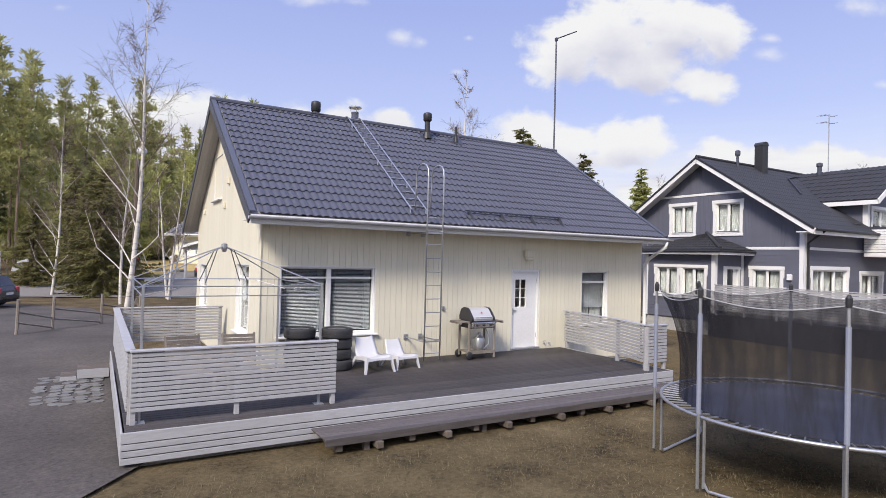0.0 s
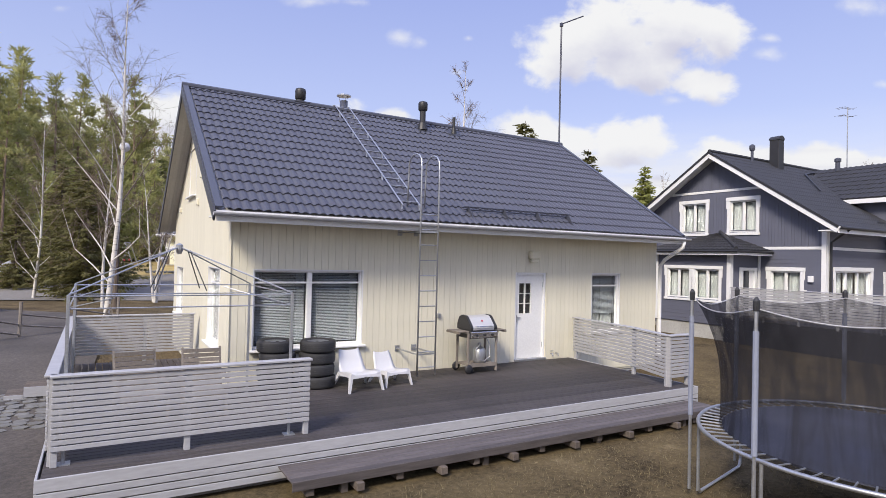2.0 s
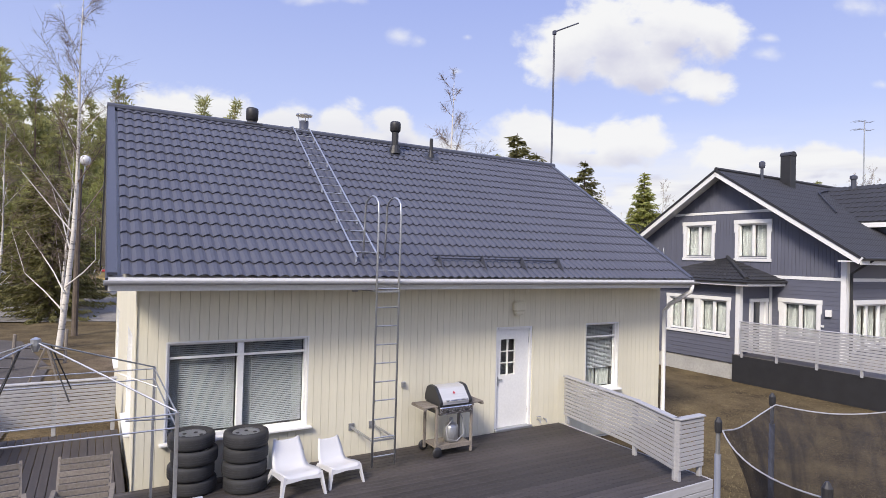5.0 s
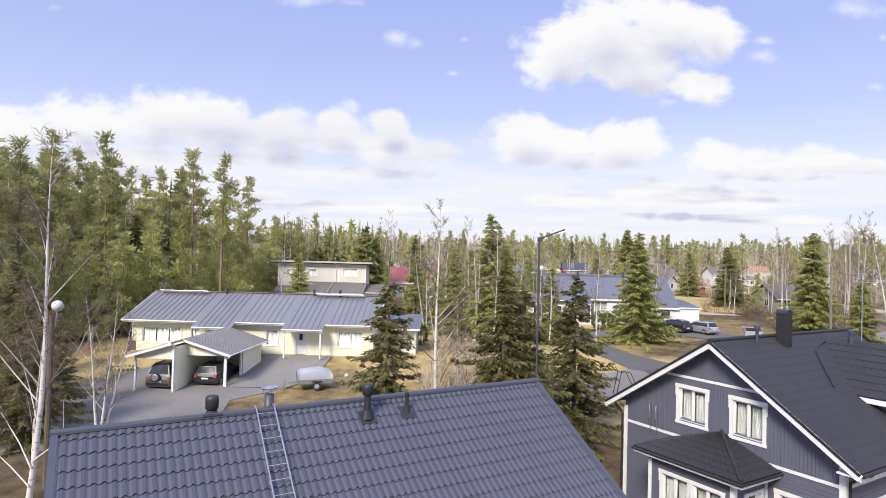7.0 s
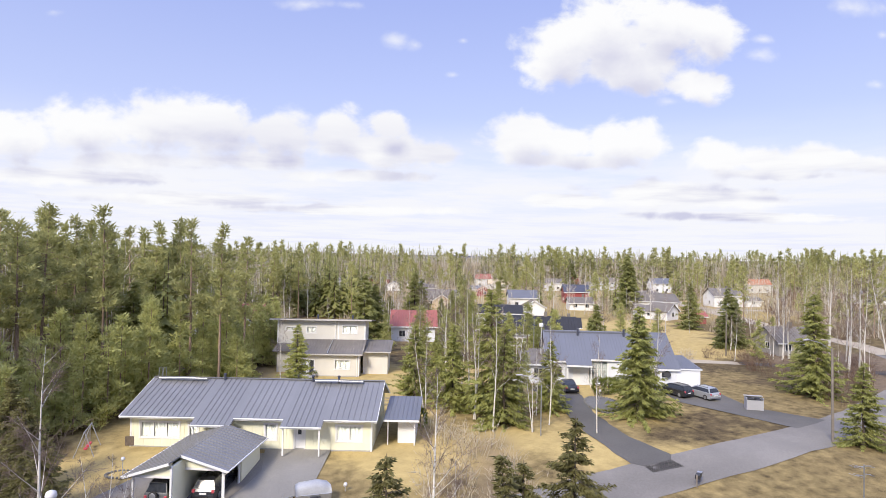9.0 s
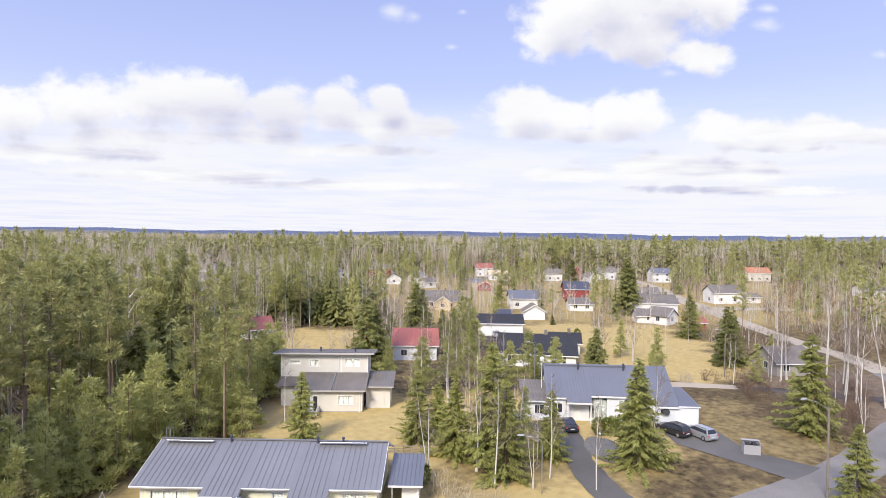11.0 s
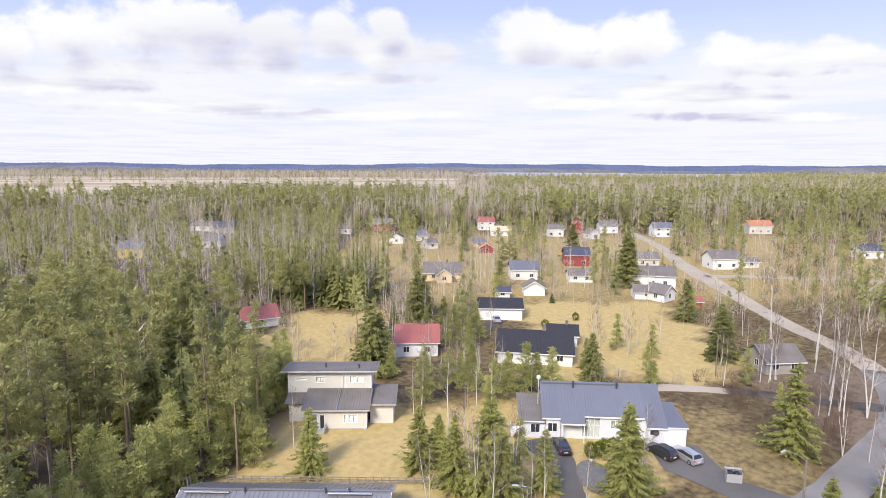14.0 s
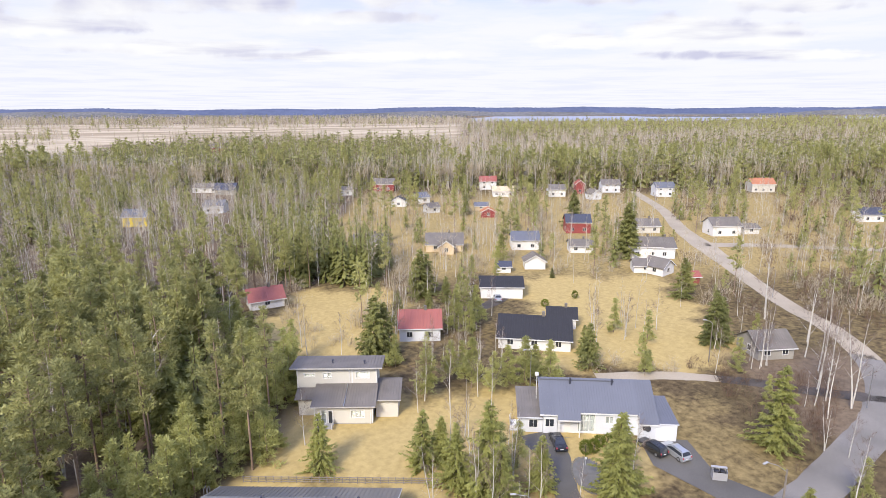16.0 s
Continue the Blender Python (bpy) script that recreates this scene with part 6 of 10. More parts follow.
def build_carport():
    """Double carport: two bays either side of a wall, the second set back."""
    c = thing("carport", pose(3.41, 37.78, 0.62, 0, 0, -34.0), "pale yellow double carport with a grey seamed roof", "carport")
    W, D, m, back = 5.8, 8.9, 2.8, 1.75
    HOUSE_SPOTS.append((-16, 47, 6))
    part("dividing_wall", Mb().box(m - 0.1, m + 0.1, 0.1, D, -0.3, 3.15), YELLOW_WALL, c)
    part("side_wall", Mb().box(0.0, 0.12, 5.4, D, -0.3, 2.4), YELLOW_WALL, c)
    part("side_wall", Mb().box(W - 0.12, W, 5.0, D, -0.3, 2.4), YELLOW_WALL, c)
    part("end_wall", Mb().box(0.12, m - 0.1, D - 0.12, D, -0.3, 2.4), YELLOW_WALL, c)
    part("end_wall", Mb().box(m + 0.1, W - 0.12, 6.7, 6.82, -0.3, 2.4), YELLOW_WALL, c)
    for x, y, h in ((0.05, 0.1, 2.45), (W - 0.1, back + 0.1, 2.45), (W - 0.1, back + 3.0, 2.45), (m, 0.03, 3.2)):
        part("post", Mb().box(x - 0.07, x + 0.07, y - 0.07, y + 0.07, -0.3, h, 0.006), WHITE, c)
        part("post_foot", Mb().box(x - 0.13, x + 0.13, y - 0.13, y + 0.13, -0.2, 0.1, 0.02), CONCRETE, c)
    part("beam", Mb().box(0, m - 0.08, 0.04, 0.16, 2.32, 2.5), WHITE, c)
    part("beam", Mb().box(m + 0.11, W, back + 0.04, back + 0.16, 2.32, 2.5), WHITE, c)
    part("beam", Mb().box(W - 0.13, W - 0.01, back + 0.17, D, 2.42, 2.52), WHITE, c)
    part("gable_board", Mb().prism([(0.0, 2.5), (m - 0.08, 2.5), (m - 0.08, 3.36), (0.0, 2.56)], "y", 0.06, 0.12), YELLOW_WALL, c)
    part("gable_board", Mb().prism([(m + 0.11, 2.5), (W, 2.5), (W, 2.58), (m + 0.11, 3.38)], "y", back + 0.06, back + 0.12), YELLOW_WALL, c)
    for x, sg, y0 in ((-0.5, 1, -0.35), (W + 0.45, -1, back - 0.4)):
        q = [(x, D + 0.4, 2.5), (x, y0, 2.5), (m, y0, 3.52), (m, D + 0.4, 3.52)]
        ribbed_roof(q if sg > 0 else [q[1], q[0], q[3], q[2]], SEAM_ROOF, c, "roof_slope", 0.5, 0.03, 0.05, 0.09)
        part("bargeboard", Mb().bar((x, y0 - 0.02, 2.42), (m, y0 - 0.02, 3.44), 0.035, 0.18), WHITE, c)
        part("gutter", Mb().tube([(x - 0.05 * sg, y0, 2.46), (x - 0.05 * sg, D + 0.4, 2.46)], 0.055, 8), WHITE, c)
    part("downpipe", Mb().tube([(W + 0.45, back - 0.3, 2.4), (W + 0.05, back - 0.05, 2.1), (W + 0.05, back - 0.05, 0.0)], 0.045, 7), WHITE, c)
    part("floor", Mb().box(m + 0.1, W + 0.5, back - 0.9, 5.0, -0.25, 0.03), PALE_YARD, c)


def build_flat_house():
    """Beige house with a set-back upper storey and mono-pitch roofs."""
    h = thing("house", pose(23.9, 71.5, 2.25, 0, 0, -29.5), "beige rendered house with stepped mono-pitch roofs", "house", "village houses")
    HOUSE_SPOTS.extend([(-14, 86, 11), (-6, 88, 5), (-14, 76, 8)])
    holes = [(2.0, 2.75, 0.1, 2.3), (3.1, 3.75, 0.1, 2.2), (6.6, 8.6, 1.0, 2.2)]
    lo = Mb()
    wall_with_holes(lo, "x", 0.0, 0.2, 1.0, 9.9, -0.4, 3.15, holes)
    part("lower_wall", lo, BEIGE_WALL, h)
    for x0 in (1.0, 9.7):
        part("side_wall", Mb().prism([(0.2, -0.4), (4.8, -0.4), (4.8, 4.25), (0.2, 3.2)], "x", x0, x0 + 0.2), BEIGE_WALL, h)
    part("side_wall", Mb().box(-2.0, 0.98, 2.6, 4.78, -0.4, 3.0), BEIGE_WALL, h)
    upper = [(-1.3, 0.3, 5.6, 6.1), (1.7, 3.0, 5.3, 6.2), (6.9, 9.0, 5.3, 6.4)]
    up = Mb()
    wall_with_holes(up, "x", 4.8, 0.2, -2.5, 10.2, -0.4, 7.05, upper)
    part("upper_wall", up, BEIGE_WALL, h)
    for x0 in (-2.5, 10.0):
        part("upper_side", Mb().prism([(5.0, -0.4), (9.6, -0.4), (9.6, 6.65), (5.0, 7.05)], "x", x0, x0 + 0.2), BEIGE_WALL, h)
    part("back_wall", Mb().box(-2.3, 10.0, 9.4, 9.6, -0.4, 6.6), BEIGE_WALL, h)
    part("plinth", Mb().box(0.98, 9.92, -0.03, -0.001, -0.5, 0.1), CONCRETE, h)
    part("annex", Mb().box(10.25, 13.7, 1.9, 6.8, -0.4, 3.2), BEIGE_WALL, h)
    for x0, x1, y, z0, z1 in ((0.96, 1.12, -0.03, 0.1, 3.1), (9.78, 9.95, -0.03, 0.1, 3.1), (-2.54, -2.36, 4.77, 3.3, 7.0), (6.2, 6.4, 4.77, 4.3, 7.0), (10.05, 10.23, 4.77, 4.3, 7.0)):
        part("corner_board", Mb().box(x0, x1, y, y + 0.025, z0, z1), WHITE, h)
    label = "weathered grey-brown sheet roof"
    ribbed_roof([(0.5, -0.6, 3.15), (10.45, -0.6, 3.15), (10.45, 4.78, 4.40), (0.5, 4.78, 4.40)], BROWN_ROOF, h, "roof_slope", 0.42, 0.05, 0.05, 0.14, label)
    part("valley_board", Mb().bar((5.6, -0.62, 3.26), (5.6, 4.7, 4.48), 0.12, 0.05), GALV, h, "pale metal strip up the lower roof")
    ribbed_roof([(-2.5, 2.0, 3.05), (0.45, 2.0, 3.05), (0.45, 4.78, 3.75), (-2.5, 4.78, 3.75)], BROWN_ROOF, h, "roof_slope", 0.42, 0.05, 0.05, 0.14)
    ribbed_roof([(11.2, 10.3, 6.75), (-3.5, 10.3, 6.75), (-3.5, 4.0, 7.40), (11.2, 4.0, 7.40)], BROWN_ROOF, h, "roof_slope", 0.5, 0.05, 0.05, 0.18)
    ribbed_roof([(10.0, 1.2, 3.25), (14.2, 1.2, 3.25), (14.2, 7.3, 4.1), (10.0, 7.3, 4.1)], BROWN_ROOF, h, "roof_slope", 0.42, 0.05, 0.05, 0.12)
    part("fascia", Mb().box(-3.5, 11.2, 3.94, 3.985, 7.18, 7.40).box(0.5, 10.45, -0.65, -0.61, 2.96, 3.14).box(10.0, 14.2, 1.15, 1.19, 3.08, 3.24), SOFFIT_GREY, h)
    for x, y, z in ((3.0, 6.5, 7.1), (8.2, 6.0, 7.1)):
        part("roof_vent", Mb().lathe([(0.12, z - 0.3), (0.12, z + 0.5), (0.18, z + 0.52), (0.16, z + 0.72)], 10, Matrix.Translation((x, y, 0))), DARK_STEEL, h)
    d = new("door")
    d.parent = h
    part("leaf", Mb().box(3.14, 3.71, 0.06, 0.11, 0.1, 2.15), DARK_PANE, d)
    part("frame", Mb().box(3.0, 3.13, -0.04, 0.1, 0.1, 2.3).box(3.72, 3.85, -0.04, 0.1, 0.1, 2.3).box(3.13, 3.72, -0.04, 0.1, 2.16, 2.3), WHITE, d)
    window(h, pose(2.0, 0, 0.1), 0.75, 2.2, 1, None, 0.08, 0.14, False, 0, True)
    window(h, pose(6.6, 0, 1.0), 2.0, 1.2, 3, None, 0.08, 0.1, False, 0, True, drape=0.5, cloth=PALE_CLOTH)
    for a, c, z0, z1 in upper:
        window(h, pose(a, 4.8, z0), c - a, z1 - z0, 2, None, 0.08, 0.1, False, 0, True, drape=0.5, cloth=PALE_CLOTH)
    part("garage_door", Mb().box(10.9, 12.9, 1.85, 1.898, -0.2, 2.2), BEIGE_WALL, h)
    rail = new("stair_rail")
    rail.parent, rail["label"] = h, "white rail of the door steps"
    part("steps", Mb().box(1.7, 3.9, -1.5, -0.04, -0.4, 0.05).box(1.7, 3.9, -2.1, -1.5, -0.4, -0.12), CONCRETE, rail)
    for x in (1.6, 3.9):
        part("board", Mb().box(x, x + 0.05, -2.1, -0.05, 0.2, 0.95), WHITE, rail)
    for x in (1.3, 9.6):
        part("downpipe", Mb().tube([(x, -0.65, 3.0), (x, -0.08, 2.7), (x, -0.08, -0.2)], 0.045, 6), WHITE, h)
    part("downpipe", Mb().tube([(5.9, 3.9, 7.15), (5.9, 4.7, 6.8), (5.9, 4.7, 4.4)], 0.045, 6), WHITE, h)


def build_pale_house():
    """Pale grey house with a blue-grey roof, a low wing and a garage."""
    h = thing("house", pose(50.41, 53.02, 2.15, 0, 0, -35.0), "pale grey house with a blue-grey sheet roof and garage", "house", "village houses")
    HOUSE_SPOTS.extend([(22, 84, 12), (33, 83, 6), (13, 84, 6), (20, 75, 6)])
    b = Mb().box(3.45, 5.5, 0.0, 0.398, -0.4, 3.1)
    holes = [(8.6, 11.1, 0.3, 3.2), (12.6, 13.8, 1.7, 2.9), (6.6, 7.5, 0.0, 2.1)]
    wall_with_holes(b, "x", 0.4, 0.2, 3.4, 19.7, -0.4, 3.5, holes)
    b.box(3.4, 3.6, 0.6, 9.6, -0.4, 3.5).box(19.5, 19.7, 0.6, 9.6, -0.4, 3.5).box(3.6, 19.5, 9.4, 9.6, -0.4, 3.5)
    for x in (3.4, 19.5):
        b.prism([(0.4, 3.5), (9.6, 3.5), (5.2, 6.45)], "x", x, x + 0.2)
    part("wall", b, GREYBLUE_WALL, h)
    part("wing", Mb().box(0.0, 3.4, 0.2, 7.5, -0.4, 2.7), GREYBLUE_WALL, h)
    part("garage", Mb().box(17.4, 19.7, -0.9, 0.398, -0.4, 2.70).box(19.7, 22.6, -0.9, 6.2, -0.4, 2.75), GREYBLUE_WALL, h)
    part("garage_door", Mb().box(19.6, 22.2, -0.96, -0.9, -0.2, 2.05, 0.01), WHITE, h, "white garage door")
    window(h, pose(8.6, 0.4, 0.3), 2.5, 2.9, 3, 1.8, 0.09, 0.1, False, 0, True)
    window(h, pose(12.6, 0.4, 1.7), 1.2, 1.2, 2, None, 0.08, 0.1, False, 0, True)
    part("door", Mb().box(6.6, 7.5, 0.45, 0.52, 0.0, 2.1, 0.01), WHITE, h)
    for x in (5.62, 8.65):
        part("porch_post", Mb().box(x, x + 0.12, -0.86, -0.74, -0.4, 2.8), WHITE, h)
    part("porch_floor", Mb().box(5.5, 8.85, -0.95, 0.398, -0.4, -0.02), PAVING, h)
    simple_window(h, pose(2.6, 0.2, 0.9, 0, 0, 180), 1.2, 1.2)
    simple_window(h, pose(5.0, 0.0, 1.2, 0, 0, 180), 1.2, 1.2)
    simple_window(h, pose(18.3, -0.9, 1.6, 0, 0, 180), 0.6, 0.7, 1)
    for a, c, y in ((2.9, 5.5, -0.3), (5.5, 8.85, -1.0), (8.85, 17.2, 0.1), (17.2, 20.0, -1.2)):
        zz = 6.7 - (5.2 - y) * 0.62
        ribbed_roof([(a, y, zz), (c, y, zz), (c, 5.2, 6.7), (a, 5.2, 6.7)], NAVY_ROOF, h, "roof_slope", 0.4, 0.03, 0.03, 0.12)
        part("fascia", Mb().box(a, c, y - 0.04, y - 0.005, zz - 0.24, zz - 0.02), WHITE, h)
    part("ridge_cap", Mb().box(3.1, 14.4, 4.7, 4.82, 6.42, 6.62), NAVY_ROOF, h)
    ribbed_roof([(20.0, 10.2, 3.6), (2.9, 10.2, 3.6), (2.9, 5.2, 6.7), (20.0, 5.2, 6.7)], NAVY_ROOF, h, "roof_slope", 0.4, 0.03, 0.03, 0.12)
    ribbed_roof([(-0.4, -0.3, 2.75), (3.35, -0.3, 2.75), (3.35, 8.0, 3.6), (-0.4, 8.0, 3.6)], BROWN_ROOF, h, "roof_slope", 0.4, 0.04, 0.04, 0.12)
    ribbed_roof([(19.75, -1.0, 2.8), (22.8, -1.0, 2.8), (22.8, 6.6, 3.4), (19.75, 6.6, 3.4)], NAVY_ROOF, h, "roof_slope", 0.4, 0.03, 0.03, 0.12)
    part("fascia", Mb().box(19.75, 22.8, -1.04, -1.01, 2.62, 2.80).box(-0.4, 3.3, -0.34, -0.31, 2.55, 2.75), GREYBLUE_WALL, h)
    for x, y in ((7.6, 4.2), (13.9, 4.2)):
        part("chimney", Mb().box(x, x + 0.25, y, y + 0.25, 5.9, 7.1, 0.02), DARK_STEEL, h)
    part("satellite_dish", Mb().lathe([(0.45, 0.12), (0.35, 0.06), (0.02, 0.0)], 14, Matrix.Translation((18.4, -1.0, 2.0)) @ Matrix.Rotation(radians(70), 4, "X")), BLACK, h, "dark satellite dish on the garage wall")
    # Globe on a pole, standing in for a street lamp by the house.
    part("roof_globe", Mb().lathe([(0.05, 3.0), (0.05, 7.1), (0.26, 7.15), (0.32, 7.4), (0.26, 7.65), (0.03, 7.72)], 12, Matrix.Translation((2.7, 4.6, 0))), WHITE, h)
    part("porch_rail", Mb().box(-1.4, -1.35, 0.4, 3.6, 0.3, 0.95).box(-1.35, 0.0, 0.4, 0.45, 0.3, 0.95).box(-1.4, 0.0, 0.4, 3.6, -0.3, 0.1), WHITE, h, "white rail of a side porch")


build_row_house()
build_carport()
build_flat_house()
build_pale_house()

cottage(-4.2, 113.0, 2, 8.4, 7.5, 3.2, 2.5, GREYBLUE_WALL, RED_ROOF, "pale house with a faded red sheet roof")
cottage(18.6, 108.6, -9, 14.2, 11.5, 2.6, 2.7, WHITE, BLACK_TILE, "white low house with a long black roof", 3)
cottage(26.2, 119.6, -9, 6.0, 5.6, 2.6, 1.5, WHITE, BLACK_TILE, "white house wing with a hipped black roof", 1)
cottage(15.2, 140.0, -2, 10.4, 8.0, 3.2, 1.6, WHITE, BLACK_TILE, "white garage with a low black roof", 0, chimney=False)
cottage(-41.4, 133, 28, 8.0, 6.5, 2.4, 2.2, WHITE, RED_ROOF, "white cottage with a faded pink-red roof", 1)
cottage(64.0, 104.0, 6, 7.2, 7.0, 2.6, 2.2, GREY_WALL, BROWN_ROOF, "old grey weathered wooden cottage", 2)
cottage(51.5, 216.5, -3, 9.0, 8.0, 4.4, 2.4, MAROON_WALL, DARK_STEEL, "dark red two-storey house with a black roof", 2, storeys=1)
cottage(45.7, 186.0, -2, 7.5, 6.0, 2.5, 1.6, WHITE, BROWN_ROOF, "small white house with a grey roof", 2)
cottage(28.0, 190.0, 0, 9.0, 8.0, 3.6, 2.2, WHITE, NAVY_ROOF, "white house with a blue-grey roof", 2)
cottage(27.6, 166.5, 0, 6.0, 5.0, 2.6, 1.8, WHITE, BROWN_ROOF, "small white gabled outbuilding", 0, along=False, chimney=False)
cottage(104.6, 210.5, 3, 10.5, 8.0, 4.2, 2.4, WHITE, BROWN_ROOF, "white house with a grey-brown roof and dark windows", 2)
cottage(115.5, 214.0, 3, 6.0, 6.0, 2.4, 1.2, WHITE, BROWN_ROOF, "low white annex with a grey roof", 1, chimney=False)
cottage(64.2, 179.0, -4, 10.0, 8.0, 4.0, 2.2, WHITE, BROWN_ROOF, "white house with a grey sheet roof", 2)
cottage(70.0, 178.5, -4, 6.5, 9.0, 3.8, 2.2, GREYBLUE_WALL, BROWN_ROOF, "pale house wing with a grey roof", 1)
cottage(58.8, 162.5, -4, 6.5, 5.0, 2.3, 1.5, WHITE, BROWN_ROOF, "small white shed with a grey roof", 1, chimney=False)
cottage(64.5, 160.5, 40, 6.0, 6.0, 2.6, 2.0, WHITE, BROWN_ROOF, "white gabled garage with a grey roof", 1, along=False, chimney=False)
cottage(78.0, 216.5, 0, 8.5, 7.5, 3.0, 2.0, BEIGE_WALL, BROWN_ROOF, "beige house with a brown-grey roof", 2)
cottage(26.5, 340.0, 0, 9.5, 8.0, 5.0, 2.6, WHITE, RED_ROOF, "white two-storey house with a red roof", 2, storeys=2)
cottage(32.5, 311.0, 0, 11.0, 9.0, 3.2, 2.0, WHITE, STRAW_WALL, "white house with a pale brown roof", 3)
cottage(-124.4, 232.0, 4, 9.5, 8.0, 4.2, 2.4, YOLK_WALL, NAVY_ROOF, "bright yellow house with a grey roof", 2)
cottage(-104.0, 262.0, 4, 9.0, 8.0, 3.6, 2.2, GREYBLUE_WALL, NAVY_ROOF, "pale blue-grey house among trees", 2)
cottage(118.3, 309.0, 0, 10.0, 8.0, 5.0, 2.6, GREYBLUE_WALL, NAVY_ROOF, "pale blue house with a blue-grey roof", 2, storeys=2)
cottage(178.9, 325.0, -3, 12.5, 9.0, 4.8, 2.8, BEIGE_WALL, ORANGE_ROOF, "beige house with an orange-brown roof", 3)
cottage(177.2, 237.0, 0, 9.0, 7.0, 3.4, 2.2, WHITE, DARK_STEEL, "white house with a black roof", 2)
cottage(192.0, 226.0, 0, 9.0, 7.0, 3.2, 2.0, WHITE, DARK_STEEL, "white house with a black roof", 2)
cottage(-23.8, 190.0, 3, 11.0, 8.0, 2.6, 2.4, STRAW_WALL, BROWN_ROOF, "straw-coloured house with a brown roof", 2)
cottage(0.9, 188.0, 0, 12.0, 9.0, 2.8, 2.8, STRAW_WALL, BROWN_ROOF, "timber house with a brown roof and a log porch", 2)
cottage(1.5, 184.5, 0, 5.0, 4.0, 2.8, 1.8, STRAW_WALL, BROWN_ROOF, "log porch with a gabled roof", 1, along=False, chimney=False)
cottage(-21.2, 279.0, 0, 7.5, 6.0, 2.8, 2.0, WHITE, DARK_STEEL, "small white house with a black roof", 1, along=False)
cottage(-34.1, 334.0, 0, 12.0, 9.0, 4.4, 2.6, MAROON_WALL, BROWN_ROOF, "red-brown house with a brown roof", 2)
cottage(-9.0, 290.0, 30, 6.0, 8.0, 3.2, 2.0, WHITE, NAVY_ROOF, "white house turned to the street", 1)
cottage(-3.5, 262.0, 30, 5.5, 6.0, 2.8, 1.6, WHITE, BROWN_ROOF, "white outbuilding by the street", 1)
cottage(61.2, 310.0, 0, 9.0, 8.0, 4.2, 2.2, WHITE, BROWN_ROOF, "white house with a grey-brown roof", 2)
cottage(94.3, 326.0, 0, 10.0, 8.0, 4.6, 2.4, GREYBLUE_WALL, BROWN_ROOF, "pale grey two-storey house", 2, storeys=2)
cottage(79.5, 300.0, 20, 6.0, 6.0, 3.2, 2.0, GREYBLUE_WALL, BROWN_ROOF, "small grey gabled wooden house", 1, along=False)
cottage(76.0, 322.0, 0, 5.0, 5.0, 5.5, 2.0, MAROON_WALL, RED_ROOF, "narrow red wooden tower house", 1, along=False, chimney=False)
cottage(-52.0, 318.0, 8, 7.0, 6.0, 3.0, 1.6, WHITE, BROWN_ROOF, "white outbuilding among birches", 1)
cottage(-135.0, 330.0, 0, 14.0, 9.0, 3.0, 2.0, WHITE, BROWN_ROOF, "long white house among birches", 3)
cottage(-120.0, 320.0, 0, 11.0, 9.0, 3.4, 3.0, GREY_WALL, DARK_STEEL, "grey house with a dark roof and veranda", 2)
cottage(-245.0, 640.0, 0, 20.0, 12.0, 6.0, 4.0, MAROON_WALL, BROWN_ROOF, "far farmhouse among fields", 3)
cottage(-275.0, 640.0, 0, 26.0, 12.0, 5.0, 3.0, GREY_WALL, BROWN_ROOF, "far grey barn among fields", 2)
cottage(68.0, 152.0, 10, 4.0, 3.0, 2.2, 1.0, RED_ROOF, RED_ROOF, "small red wooden shed by the road", 0, chimney=False)
cottage(18.0, 163.0, 0, 4.0, 3.0, 2.2, 1.0, WHITE, DARK_STEEL, "small dark garden shed", 1, chimney=False)
cottage(18.0, 268.0, 0, 6.0, 4.0, 2.4, 1.4, STRAW_WALL, NAVY_ROOF, "small wooden shed with a green-grey roof", 1, chimney=False)
cottage(20.0, 250.0, 0, 6.0, 5.0, 2.6, 1.6, MAROON_WALL, ORANGE_ROOF, "small red-brown cottage among birches", 1, along=False, chimney=False)

# ---------------------------------------------------------------- things on and round the deck


def net_material():
    """Fine netting, thicker where it hangs in folds."""
    m = material("fine_black_netting", (0.030, 0.030, 0.036), 0.9, 0.0, 60, 2, 0.2, 0.0, specular=0.0)
    nt = m.node_tree
    hang = node(nt, "ShaderNodeVectorMath", (0, node(nt, "ShaderNodeTexCoord").outputs["Object"]), (1, (3.0, 3.0, 0.5)), operation="MULTIPLY").outputs[0]
    fold = node(nt, "ShaderNodeTexNoise", ("Vector", hang), ("Scale", 1.6), ("Detail", 3.0), ("Roughness", 0.6), ("Distortion", 0.6)).outputs["Fac"]
    nt.links.new(remap(nt, fold, 0.36, 0.72, 0.44, 0.82, True), nt.nodes["Principled BSDF"].inputs["Alpha"])
    return m


